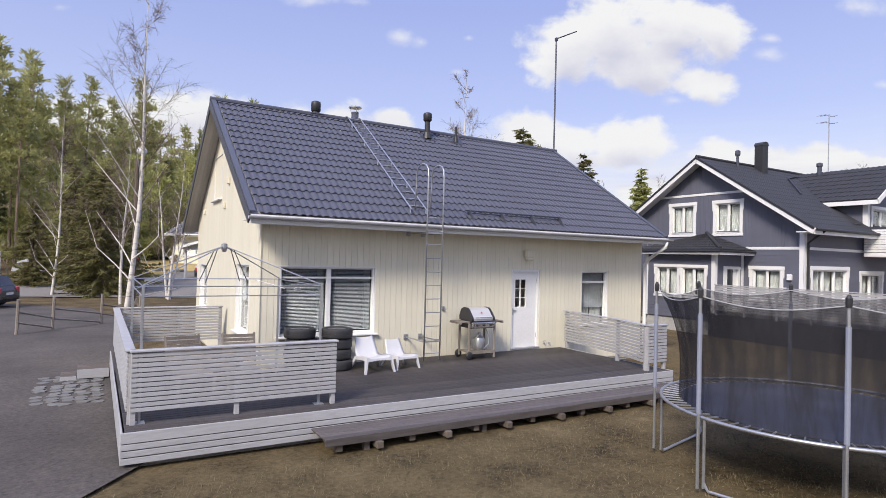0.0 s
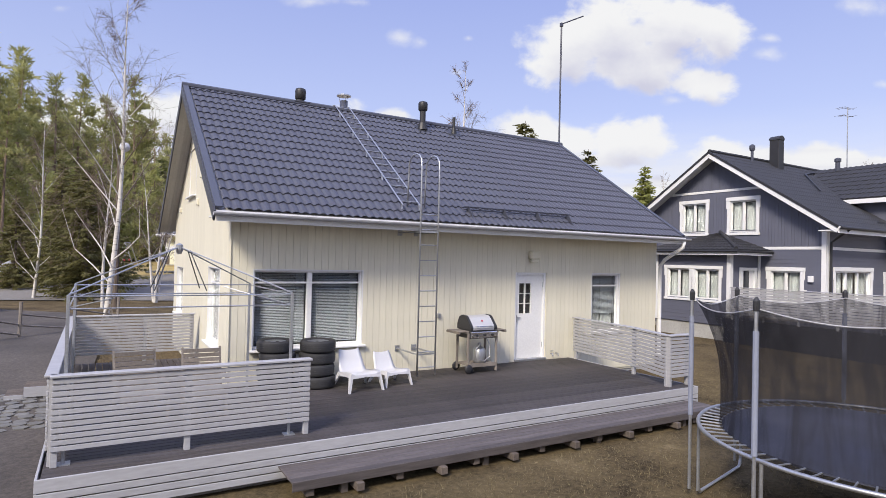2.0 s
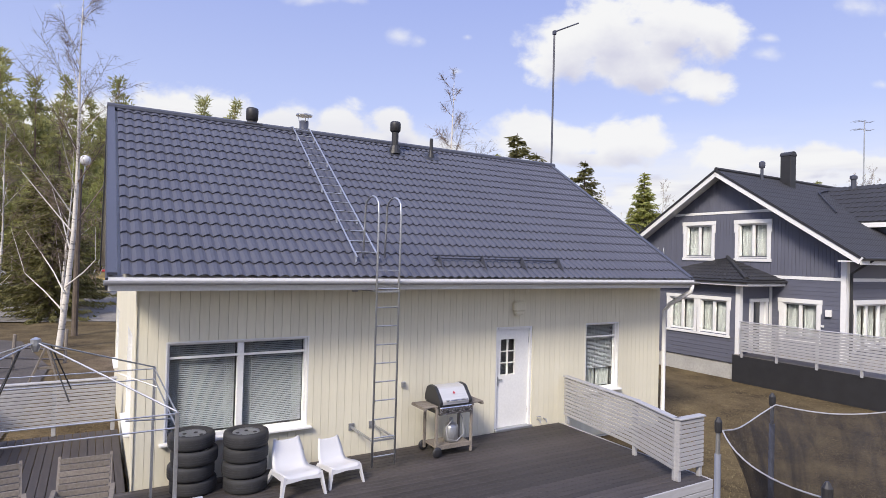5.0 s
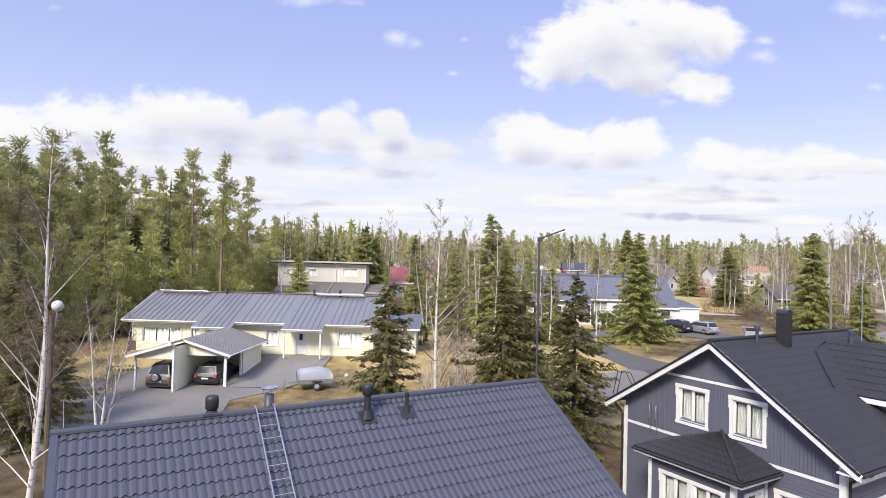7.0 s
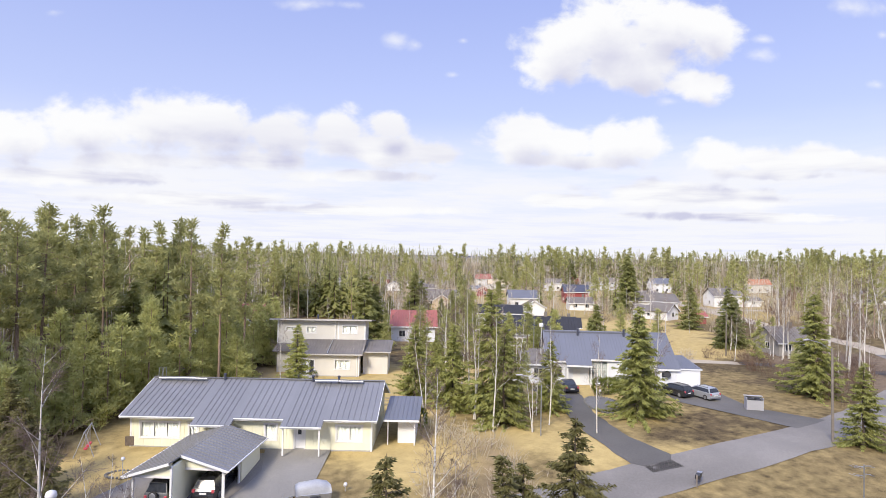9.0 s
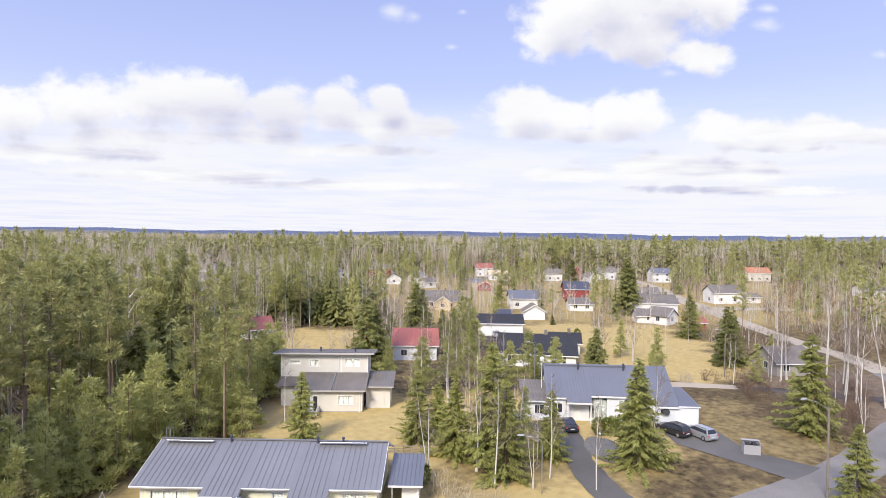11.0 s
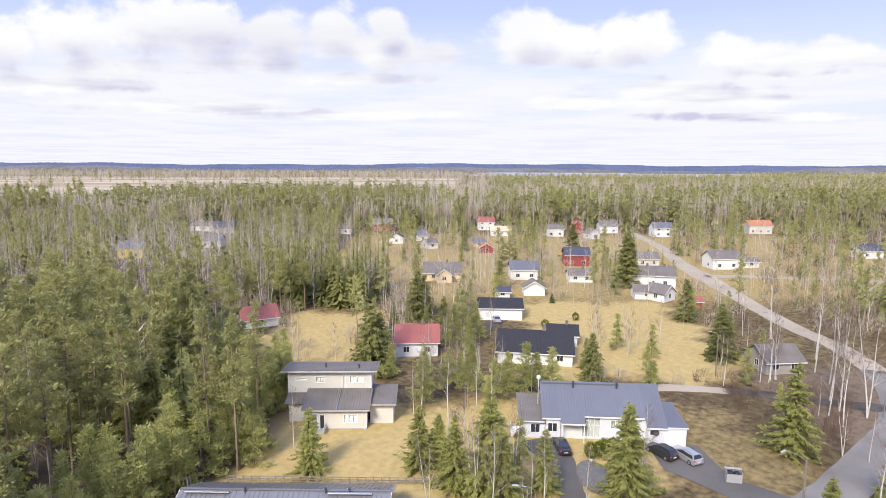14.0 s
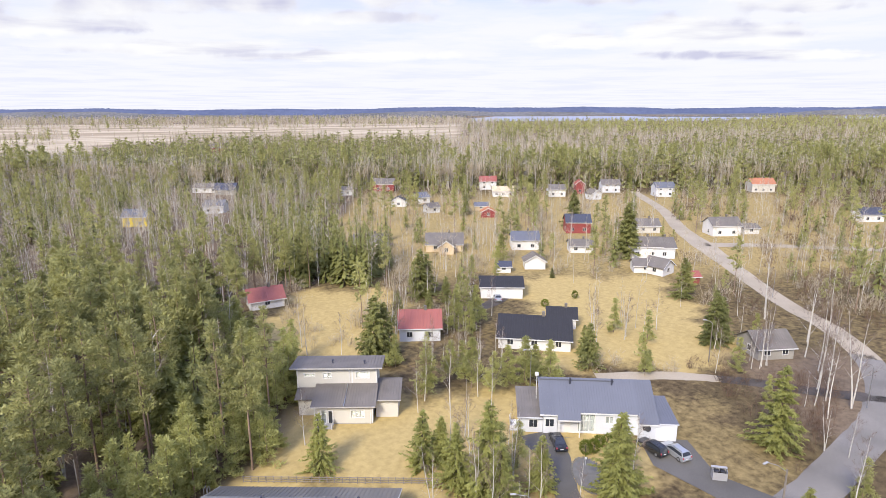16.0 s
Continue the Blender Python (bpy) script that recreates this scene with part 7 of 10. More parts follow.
def build_trampoline():
    tr = thing("trampoline", pose(6.02, -7.15, 0), "round trampoline with a black safety net and grey sleeved poles", "trampoline")
    R, Z, n = 1.93, 0.92, 64
    ring = [(R * math.cos(2 * math.pi * k / n), R * math.sin(2 * math.pi * k / n), Z) for k in range(n + 1)]
    part("ring", Mb().tube(ring, 0.024, 8, False), GALV, tr, smooth=True)
    jm = Mb()
    rm = 1.66
    jm.add([(rm * math.cos(2 * math.pi * k / n), rm * math.sin(2 * math.pi * k / n), Z - 0.005) for k in range(n)] + [(rm * math.cos(2 * math.pi * k / n), rm * math.sin(2 * math.pi * k / n), Z - 0.025) for k in range(n)],
           [tuple(range(n)), tuple(range(n, 2 * n))[::-1]] + [(k, (k + 1) % n, n + (k + 1) % n, n + k)[::-1] for k in range(n)])
    part("jumping_mat", jm, MAT_BLACK, tr, "blue-black jumping mat")
    spring = Mb().tube([(1.66, 0, Z - 0.012), (1.925, 0, Z - 0.004)], 0.010, 5).mesh("spring")
    for k in range(72):
        part("spring", spring, GALV, tr).rotation_euler = (0, 0, 2 * math.pi * k / 72)
    angles = [radians(36 + 45 * k) for k in range(8)]
    RP = 2.02
    for k, a in enumerate(angles):
        c, s = math.cos(a), math.sin(a)
        pole = new("pole")
        pole.parent = tr
        part("tube", Mb().tube([(RP * c, RP * s, 0.06), (RP * c, RP * s, 2.44)], 0.020, 8), GALV, pole)
        part("sleeve", Mb().tube([(RP * c, RP * s, 0.98), (RP * c, RP * s, 2.22)], [0.029, 0.029], 10), PAD, pole, "pale blue-grey foam sleeve")
        part("end_cap", Mb().lathe([(0.030, 2.42), (0.034, 2.46), (0.034, 2.52), (0.012, 2.56)], 10, Matrix.Translation((RP * c, RP * s, 0))), BLACK, pole)
        part("leg", Mb().tube([((R - 0.01) * c, (R - 0.01) * s, Z), ((R - 0.01) * c, (R - 0.01) * s, 0.05)], 0.020, 8), GALV, tr)
    for k in range(0, 8, 2):
        a, b = angles[k + 1], angles[(k + 2) % 8]
        pts = [((R - 0.01) * math.cos(a), (R - 0.01) * math.sin(a), 0.12)] + [((R - 0.01) * math.cos(a) * (1 - f) + (R - 0.01) * math.cos(b) * f, (R - 0.01) * math.sin(a) * (1 - f) + (R - 0.01) * math.sin(b) * f, 0.025) for f in (0.04, 0.5, 0.96)]
        pts.append(((R - 0.01) * math.cos(b), (R - 0.01) * math.sin(b), 0.12))
        part("foot_bar", Mb().tube(pts, 0.020, 8), GALV, tr)
    # net: sags between the poles at its top, stands inside the springs at its foot
    cols, rows, verts, faces = 96, 10, [], []
    for j in range(rows + 1):
        t = j / rows
        for k in range(cols):
            a = 2 * math.pi * k / cols + angles[0]
            w = abs(math.sin(4 * (a - angles[0])))
            top = 2.44 - 0.10 * w
            r = 1.68 + (RP - 0.03 - 1.68 - 0.10 * w) * t ** 2.4 - 0.03 * math.sin(t * 3.1) + 0.012 * math.sin(9 * a + 5 * t)
            verts.append((r * math.cos(a), r * math.sin(a), Z + (top - Z) * t))
    for j in range(rows):
        faces += [(j * cols + k, j * cols + (k + 1) % cols, (j + 1) * cols + (k + 1) % cols, (j + 1) * cols + k) for k in range(cols)]
    part("net", Mb().add(verts, faces), net_material(), tr, "black safety net sagging between the poles", True)
    hem = [Vector(verts[rows * cols + k % cols]) for k in range(cols + 1)]
    part("net_hem", Mb().tube(hem, 0.007, 5, False), FENCE_WHITE, tr, "pale edging rope of the net")


def build_gazebo():
    g = thing("gazebo_frame", pose(-0.64, -1.25, DZ), "bare grey metal frame of a garden pavilion", "gazebo")
    a, h, top = 1.26, 1.88, 2.46
    for x in (-a, a):
        for y in (-a, a):
            part("post", Mb().box(x - 0.018, x + 0.018, y - 0.018, y + 0.018, 0.0, h, 0.004), GALV, g)
            part("foot", Mb().box(x - 0.07, x + 0.07, y - 0.07, y + 0.07, 0.0, 0.012), GALV, g)
            part("rafter", Mb().tube([(x, y, h), (0, 0, top)], 0.010, 6), GALV, g)
            part("brace", Mb().tube([(x * 0.10, y * 0.10, top - 0.05), (x * 0.26, y * 0.26, h - 0.02)], 0.008, 5), BLACK, g)
    for z in (h - 0.02, h - 0.16):
        for s in (-a, a):
            part("rail", Mb().tube([(-a, s, z), (a, s, z)], 0.009, 6), GALV, g)
            part("rail", Mb().tube([(s, -a, z), (s, a, z)], 0.009, 6), GALV, g)
    for z in (h - 0.18,):
        for sx in (-1, 1):
            for sy in (-1, 1):
                part("corner_brace", Mb().tube([(sx * a, sy * (a - 0.45), z), (sx * (a - 0.45), sy * a, z + 0.14)], 0.007, 5), GALV, g)
    part("hub", Mb().lathe([(0.03, top - 0.10), (0.05, top - 0.04), (0.05, top + 0.03), (0.01, top + 0.05)], 10), GALV, g)


def easy_chair():
    """Low one-piece white plastic garden chair; faces -y."""
    c = thing("plastic_chair", pose(0, 0, 0), "low white moulded plastic garden chair by the wall", "chair", "white plastic chairs")
    n = 9
    sh = Mb()
    prof = [(-0.42, 0.33), (-0.38, 0.365), (-0.18, 0.345), (0.06, 0.30), (0.20, 0.295), (0.27, 0.36), (0.36, 0.56), (0.43, 0.71), (0.445, 0.735)]
    wid = [0.30, 0.33, 0.335, 0.33, 0.31, 0.30, 0.275, 0.24, 0.22]
    for off in (0.0, -0.022):
        for (y, z), w in zip(prof, wid):
            for j in range(n):
                f = j / (n - 1) * 2 - 1
                lift = 0.022 * f * f + (0.02 if abs(f) > 0.9 else 0)
                sh.v.append((f * w, y, z + lift + off))
    m = len(prof)
    for o in (0, m * n):
        for i in range(m - 1):
            for j in range(n - 1):
                q = (o + i * n + j, o + i * n + j + 1, o + (i + 1) * n + j + 1, o + (i + 1) * n + j)
                sh.f.append(q if o == 0 else q[::-1])
    rim = [j for j in range(n)] + [i * n + n - 1 for i in range(1, m)] + [(m - 1) * n + j for j in range(n - 2, -1, -1)] + [i * n for i in range(m - 2, 0, -1)]
    for p, q in zip(rim, rim[1:] + rim[:1]):
        sh.f.append((p, p + m * n, q + m * n, q))
    part("seat_shell", sh, PLASTIC, c, smooth=True)
    for sx in (-1, 1):
        for y0, y1, z0 in ((-0.36, -0.45, 0.385), (0.16, 0.37, 0.33)):
            part("leg", Mb().add([(sx * 0.335, y0 - 0.06, z0), (sx * 0.335, y0 + 0.07, z0), (sx * 0.285, y0 + 0.065, z0 - 0.01), (sx * 0.285, y0 - 0.055, z0 - 0.01),
                                  (sx * 0.405, y1 - 0.028, 0), (sx * 0.405, y1 + 0.028, 0), (sx * 0.365, y1 + 0.028, 0), (sx * 0.365, y1 - 0.028, 0)],
                                 [(0, 1, 2, 3), (7, 6, 5, 4), (0, 4, 5, 1), (1, 5, 6, 2), (2, 6, 7, 3), (3, 7, 4, 0)]), PLASTIC, c)
        part("side_skirt", Mb().add([(sx * 0.335, -0.41, 0.39), (sx * 0.335, 0.22, 0.32), (sx * 0.342, 0.22, 0.25), (sx * 0.342, -0.04, 0.275), (sx * 0.342, -0.41, 0.30)], [(0, 1, 2, 3, 4)]), PLASTIC, c)
    part("front_skirt", Mb().add([(-0.30, -0.425, 0.345), (0.30, -0.425, 0.345), (0.31, -0.435, 0.28), (0.0, -0.432, 0.30), (-0.31, -0.435, 0.28)], [(0, 1, 2, 3, 4)]), PLASTIC, c)
    return c


def build_grill():
    g = thing("gas_grill", pose(5.42, 0.16, DZ), "gas grill with a steel lid and timber side shelves", "grill")
    part("body", Mb().box(-0.33, 0.33, -0.25, 0.25, 0.72, 0.90, 0.02), BLACK, g)
    arc = [(-0.26, 0.90), (-0.265, 0.95), (-0.25, 0.985), (-0.09, 1.155), (-0.04, 1.18), (0.10, 1.19), (0.20, 1.14), (0.26, 1.0), (0.26, 0.90)]
    part("lid", Mb().prism(arc[::-1], "x", -0.27, 0.27), LID_STEEL, g, "brushed steel grill lid")
    for x in (-0.33, 0.275):
        part("lid_end", Mb().prism([(p * 1.04, (q - 0.9) * 1.03 + 0.9) for p, q in arc][::-1], "x", x, x + 0.055), BLACK, g)
    part("lid_handle", Mb().tube([(-0.22, -0.30, 0.98), (0.22, -0.30, 0.98)], 0.012, 8).tube([(-0.2, -0.25, 0.98), (-0.2, -0.30, 0.98)], 0.01, 6).tube([(0.2, -0.25, 0.98), (0.2, -0.30, 0.98)], 0.01, 6), BRIGHT_STEEL, g)
    part("badge", Mb().lathe([(0.022, 0.0), (0.022, 0.006)], 12, Matrix.Translation((0.0, -0.185, 1.085)) @ Matrix.Rotation(radians(52), 4, "X")), RED_PAINT, g)
    part("control_panel", Mb().box(-0.33, 0.33, -0.30, -0.255, 0.74, 0.87, 0.012), BRIGHT_STEEL, g)
    for x in (-0.2, 0.0, 0.2):
        part("knob", Mb().lathe([(0.030, 0.0), (0.028, 0.025), (0.012, 0.03)], 12, Matrix.Translation((x, -0.30, 0.805)) @ Matrix.Rotation(radians(90), 4, "X")), BLACK, g)
    for sx in (-1, 1):
        for k in range(4):
            x0, x1 = sorted((sx * 0.34, sx * 0.62))
            part("shelf_slat", Mb().box(x0, x1, -0.22 + 0.115 * k, -0.12 + 0.115 * k, 0.865, 0.885, 0.003), TIMBER, g)
        part("shelf_rail", Mb().box(min(sx * 0.36, sx * 0.40), max(sx * 0.36, sx * 0.40), -0.24, 0.26, 0.83, 0.864).box(min(sx * 0.57, sx * 0.61), max(sx * 0.57, sx * 0.61), -0.24, 0.26, 0.83, 0.864), TIMBER, g)
        for y in (-0.22, 0.20):
            part("leg", Mb().box(sx * 0.36 - 0.022, sx * 0.36 + 0.022, y - 0.022, y + 0.022, 0.02 if sx > 0 else 0.06, 0.83, 0.004), TIMBER, g)
    part("lower_shelf", Mb().box(-0.36, 0.36, -0.22, 0.22, 0.155, 0.18).box(-0.36, 0.36, -0.25, -0.222, 0.13, 0.20), TIMBER, g)
    for y in (-0.26, 0.24):
        part("wheel", Mb().lathe([(0.02, -0.02), (0.085, -0.022), (0.095, 0.0), (0.085, 0.022), (0.02, 0.02)], 16, Matrix.Translation((-0.36, y, 0.095)) @ Matrix.Rotation(radians(90), 4, "X")), BLACK, g, smooth=True)
    part("gas_bottle", Mb().lathe([(0.12, 0.18), (0.135, 0.22), (0.135, 0.44), (0.10, 0.50), (0.04, 0.52), (0.04, 0.58), (0.02, 0.60)], 18, Matrix.Translation((0.06, -0.02, 0))), GALV, g, "grey gas bottle on the grill's shelf", True)
    part("hose", Mb().tube([(0.06, -0.05, 0.58), (-0.02, -0.18, 0.60), (-0.18, -0.24, 0.50), (-0.16, -0.26, 0.30), (0.05, -0.24, 0.24), (0.2, -0.22, 0.34), (0.22, -0.15, 0.6), (0.16, -0.1, 0.74)], 0.010, 6), FENCE_WHITE, g, smooth=True)


def tyre_stack(x, y, count, turn):
    stack = thing("tyre_stack", pose(x, y, DZ), "stack of black car tyres on steel rims on the deck", "tyres", "stacked car tyres")
    for k in range(count):
        t = new("tyre")
        t.parent, t.matrix_basis = stack, pose(0.02 * math.sin(3 * k + x * 7), 0.02 * math.cos(2 * k + x * 5), 0.215 * k, 0, 0, turn + 40 * k)
        prof = [(0.20, 0.03), (0.23, 0.012), (0.29, 0.005), (0.312, 0.022), (0.320, 0.05), (0.320, 0.165), (0.312, 0.193), (0.29, 0.210), (0.23, 0.203), (0.20, 0.185)]
        n = 28
        tm = Mb()
        verts = [(r * math.cos(2 * math.pi * j / n), r * math.sin(2 * math.pi * j / n), z) for r, z in prof for j in range(n)]
        m = len(prof)
        tm.add(verts, [(i * n + j, i * n + (j + 1) % n, ((i + 1) % m) * n + (j + 1) % n, ((i + 1) % m) * n + j) for i in range(m) for j in range(n)])
        part("rubber", tm, RUBBER, t, smooth=True)
        for z in (0.075, 0.108, 0.140):
            part("tread_groove", Mb().tube([(0.3185 * math.cos(2 * math.pi * j / n), 0.3185 * math.sin(2 * math.pi * j / n), z) for j in range(n + 1)], 0.0055, 4, False), BLACK, t)
        rim = Mb().lathe([(0.20, 0.06), (0.20, 0.16), (0.195, 0.185), (0.17, 0.165), (0.09, 0.150), (0.03, 0.155)], 20)
        part("rim", rim, GALV, t, smooth=True)
        # Raised black discs stand in for the shaded openings between spokes.
        for j in range(5):
            a = 2 * math.pi * j / 5
            part("dark_gap_disc", Mb().lathe([(0.028, 0.158), (0.028, 0.166)], 8, Matrix.Translation((0.13 * math.cos(a), 0.13 * math.sin(a), 0))), BLACK, t)


def garden_lounger(x, y, turn):
    """Weathered slatted garden chair with a raised back; its foot points to -y."""
    c = thing("garden_chair", pose(x, y, DZ, 0, 0, turn), "weathered grey slatted wooden garden chair", "chair", "wooden garden chairs")
    for sx in (-0.28, 0.28):
        part("side_rail", Mb().bar((sx, -0.62, 0.30), (sx, 0.30, 0.26), 0.03, 0.05), TIMBER, c)
        part("back_rail", Mb().bar((sx, 0.24, 0.26), (sx, 0.52, 0.86), 0.03, 0.05), TIMBER, c)
        for yy in (-0.55, 0.25):
            part("leg", Mb().box(sx - 0.02, sx + 0.02, yy - 0.025, yy + 0.025, 0, 0.29), TIMBER, c)
        part("armrest", Mb().bar((sx * 1.12, -0.35, 0.50), (sx * 1.12, 0.36, 0.50), 0.05, 0.025), TIMBER, c)
    for k in range(9):
        part("seat_slat", Mb().box(-0.27, 0.27, -0.62 + 0.098 * k, -0.545 + 0.098 * k, 0.325 - 0.004 * k, 0.345 - 0.004 * k), TIMBER, c)
    for k in range(8):
        f = 0.08 + 0.115 * k
        part("back_slat", Mb().bar((-0.27, 0.225 + 0.28 * f, 0.285 + 0.60 * f), (0.27, 0.225 + 0.28 * f, 0.285 + 0.60 * f), 0.02, 0.058), TIMBER, c)


def build_patio():
    """Irregular flat stones beside the deck."""
    p = thing("stone_paving", pose(0, 0, 0), "patch of irregular pale paving stones by the deck", "paving")
    rnd = random.Random(7)
    for i in range(5):
        for j in range(13):
            x, y = -3.32 + 0.235 * i + rnd.uniform(-0.05, 0.05), 1.05 + 0.235 * j + rnd.uniform(-0.05, 0.05)
            if x < -3.1 and j % 4 == 0:
                continue
            n = rnd.randint(5, 7)
            a0 = rnd.uniform(0, 6)
            poly = [(x + rnd.uniform(0.095, 0.135) * math.cos(a0 + 2 * math.pi * k / n), y + rnd.uniform(0.09, 0.13) * math.sin(a0 + 2 * math.pi * k / n)) for k in range(n)]
            part("stone", Mb().prism(poly, "z", -0.03, 0.045 + rnd.uniform(-0.01, 0.012)), PAVING, p)


def build_gate():
    g = thing("rail_fence", pose(0, 0, 0), "low weathered rail fence with leaning rails by the road", "fence")
    posts = [(-4.6, 11.6), (-3.7, 12.7), (-2.25, 14.0), (-0.9, 15.1)]
    for x, y in posts:
        part("post", Mb().tube([(x, y, -0.1), (x + 0.03, y, 1.15)], 0.05, 7), TIMBER, g)
    for (a, b), (c, d) in zip(posts, posts[1:]):
        part("rail", Mb().tube([(a, b, 0.75), (c, d, 0.42)], 0.03, 6), TIMBER, g)
        part("rail", Mb().tube([(a, b, 0.40), (c, d, 0.10)], 0.03, 6), TIMBER, g)
    tr = thing("timber_trestle", pose(-1.32, 11.25, 0), "grey timber trestle leaning over beside the fence", "trestle")
    part("leg", Mb().bar((-0.35, 0, -0.05), (0.10, 0.1, 1.15), 0.08, 0.05), TIMBER, tr)
    part("leg", Mb().bar((0.42, 0.1, -0.05), (0.08, 0.1, 1.15), 0.08, 0.05), TIMBER, tr)
    part("cross_rail", Mb().bar((-0.1, 0.06, 0.5), (0.3, 0.1, 0.5), 0.05, 0.08), TIMBER, tr)


build_trampoline()
build_gazebo()
first = easy_chair()
first.matrix_basis = pose(2.50, -0.30, DZ, 0, 0, 4) @ Matrix.Scale(0.86, 4)
copy_thing(first, pose(3.20, -0.20, DZ, 0, 0, 7) @ Matrix.Scale(0.86, 4))
build_grill()
tyre_stack(1.18, 0.30, 4, 10)
tyre_stack(1.88, 0.10, 4, 30)
garden_lounger(-1.05, -0.62, 6)
garden_lounger(-0.18, -0.66, -4)
build_patio()
build_gate()
hose = thing("garden_hose", pose(5.0, -8.3, 0), "dark coiled garden hose lying in the grass", "hose")
part("tube", Mb().tube([(0.25 * math.cos(0.5 * k) + 0.05 * k, 0.2 * math.sin(0.5 * k), 0.02) for k in range(14)], 0.018, 6), BLACK, hose, smooth=True)

# ---------------------------------------------------------------- cars, lamps and clutter of the street


def car(m, paint, label, kind="wagon", group="parked cars"):
    """A parked car: nose to +x."""
    c = thing("car", m, label, "car", group)
    L = {"wagon": 4.6, "suv": 4.3, "sedan": 4.5}[kind]
    H = {"wagon": 1.48, "suv": 1.75, "sedan": 1.44}[kind]
    z0, belt, a = 0.22, {"wagon": 0.92, "suv": 1.05, "sedan": 0.90}[kind], L / 2
    low = [(-a, 0.42), (-a + 0.08, z0), (a - 0.15, z0), (a, 0.40), (a - 0.02, 0.66), (a - 0.25, 0.78), (a * 0.42, belt - 0.02), (-a + 0.12, belt), (-a + 0.01, 0.75)]
    rear = {"wagon": -a + 0.14, "suv": -a + 0.10, "sedan": -a + 0.85}[kind]
    roof = [(rear, belt - 0.02), (rear + (0.30 if kind != "sedan" else 0.55), H - 0.06), (rear + 0.9, H), (a * 0.02, H - 0.02), (a * 0.16, H - 0.10), (a * 0.52, belt - 0.04)]

    def loft(prof, w0, w1, za, zb):
        mb, n = Mb(), len(prof)
        verts = []
        for s in (-1, 1):
            for x, z in prof:
                f = min(1, max(0, (z - za) / (zb - za)))
                verts.append((x, s * (w0 + (w1 - w0) * f), z))
        return mb.add(verts, [tuple(range(n)), tuple(range(n, 2 * n))[::-1]] + [(i, n + i, n + (i + 1) % n, (i + 1) % n) for i in range(n)])
    body = loft(low, 0.86, 0.84, z0, belt)
    part("body", recalc(body.mesh("body")), paint, c)
    cab = loft(roof, 0.80, 0.60, belt, H)
    part("cabin", recalc(cab.mesh("cabin")), paint, c)
    win = [(x * 0.985 + 0.0, z) for x, z in [(rear + 0.14, belt + 0.03), (rear + 0.36 if kind != "sedan" else rear + 0.5, H - 0.14), (a * 0.02, H - 0.12), (a * 0.44, belt + 0.03)]]
    for s in (-1, 1):
        wm = Mb()
        verts = []
        for x, z in win:
            f = (z - belt) / (H - belt)
            verts.append((x, s * (0.80 - 0.20 * f + 0.006), z))
        part("side_window", recalc(wm.add(verts, [(0, 1, 2, 3)]).mesh("side_window")), DARK_PANE, c)
    wy = lambda z: 0.80 - 0.20 * (z - belt) / (H - belt) - 0.07
    for (xa, za), (xb, zb), nm in ((roof[5], roof[4], "windscreen"), (roof[0], roof[1], "rear_window")):
        d = 0.012 if nm == "windscreen" else -0.012
        p, q = (xa + (xb - xa) * 0.10 + d, za + (zb - za) * 0.10 + 0.01), (xa + (xb - xa) * 0.95 + d, za + (zb - za) * 0.95 + 0.01)
        part(nm, Mb().add([(p[0], -wy(p[1]), p[1]), (p[0], wy(p[1]), p[1]), (q[0], wy(q[1]), q[1]), (q[0], -wy(q[1]), q[1])], [(0, 1, 2, 3)]), DARK_PANE, c)
    for x in (-a + 0.82, a - 0.85):
        for s in (-1, 1):
            w = new("wheel")
            w.parent, w.matrix_basis = c, Matrix.Translation((x, s * 0.76, 0.32)) @ Matrix.Rotation(radians(90), 4, "X")
            part("tyre", Mb().lathe([(0.20, -0.11), (0.30, -0.11), (0.32, -0.07), (0.32, 0.07), (0.30, 0.11), (0.20, 0.11)], 18), RUBBER, w)
            part("rim", Mb().lathe([(0.20, -0.115), (0.17, -0.10), (0.03, -0.09), (0.03, 0.09), (0.17, 0.10), (0.20, 0.115)], 14), GALV, w)
    for s in (-1, 1):
        part("headlight", Mb().box(a - 0.20, a - 0.02, s * 0.66 - 0.14, s * 0.66 + 0.14, 0.60, 0.72, 0.03), BRIGHT_STEEL, c)
        part("tail_light", Mb().box(-a - 0.01, -a + 0.10, s * 0.72 - 0.10, s * 0.72 + 0.10, 0.66, 0.90, 0.02), RED_PAINT, c)
    part("bumper", Mb().box(-a - 0.03, -a + 0.14, -0.80, 0.80, 0.34, 0.52, 0.04), BLACK if kind == "suv" else paint, c)
    part("bumper", Mb().box(a - 0.16, a + 0.03, -0.78, 0.78, 0.32, 0.48, 0.04), BLACK if kind == "suv" else paint, c)
    part("number_plate", Mb().box(-a - 0.04, -a - 0.012, -0.26, 0.26, 0.56, 0.67), WHITE, c)
    if kind == "suv":
        sp = new("spare_wheel")
        sp.parent, sp.matrix_basis = c, Matrix.Translation((-a - 0.10, 0.1, 0.92)) @ Matrix.Rotation(radians(90), 4, "Y")
        part("tyre", Mb().lathe([(0.05, -0.09), (0.30, -0.09), (0.33, -0.05), (0.33, 0.05), (0.30, 0.09), (0.05, 0.09)], 18), RUBBER, sp)
        part("cover", Mb().lathe([(0.24, -0.10), (0.20, -0.115), (0.02, -0.115)], 16), GALV, sp)
    if kind != "sedan":
        for s in (-1, 1):
            part("roof_rail", Mb().bar((rear + 0.5, s * 0.56, H + 0.02), (a * 0.0, s * 0.56, H + 0.02), 0.03, 0.04), BLACK, c)
    return c


def on_plan(s, u, turn, dz=0.03):
    return spot(s, u, turn, dz)


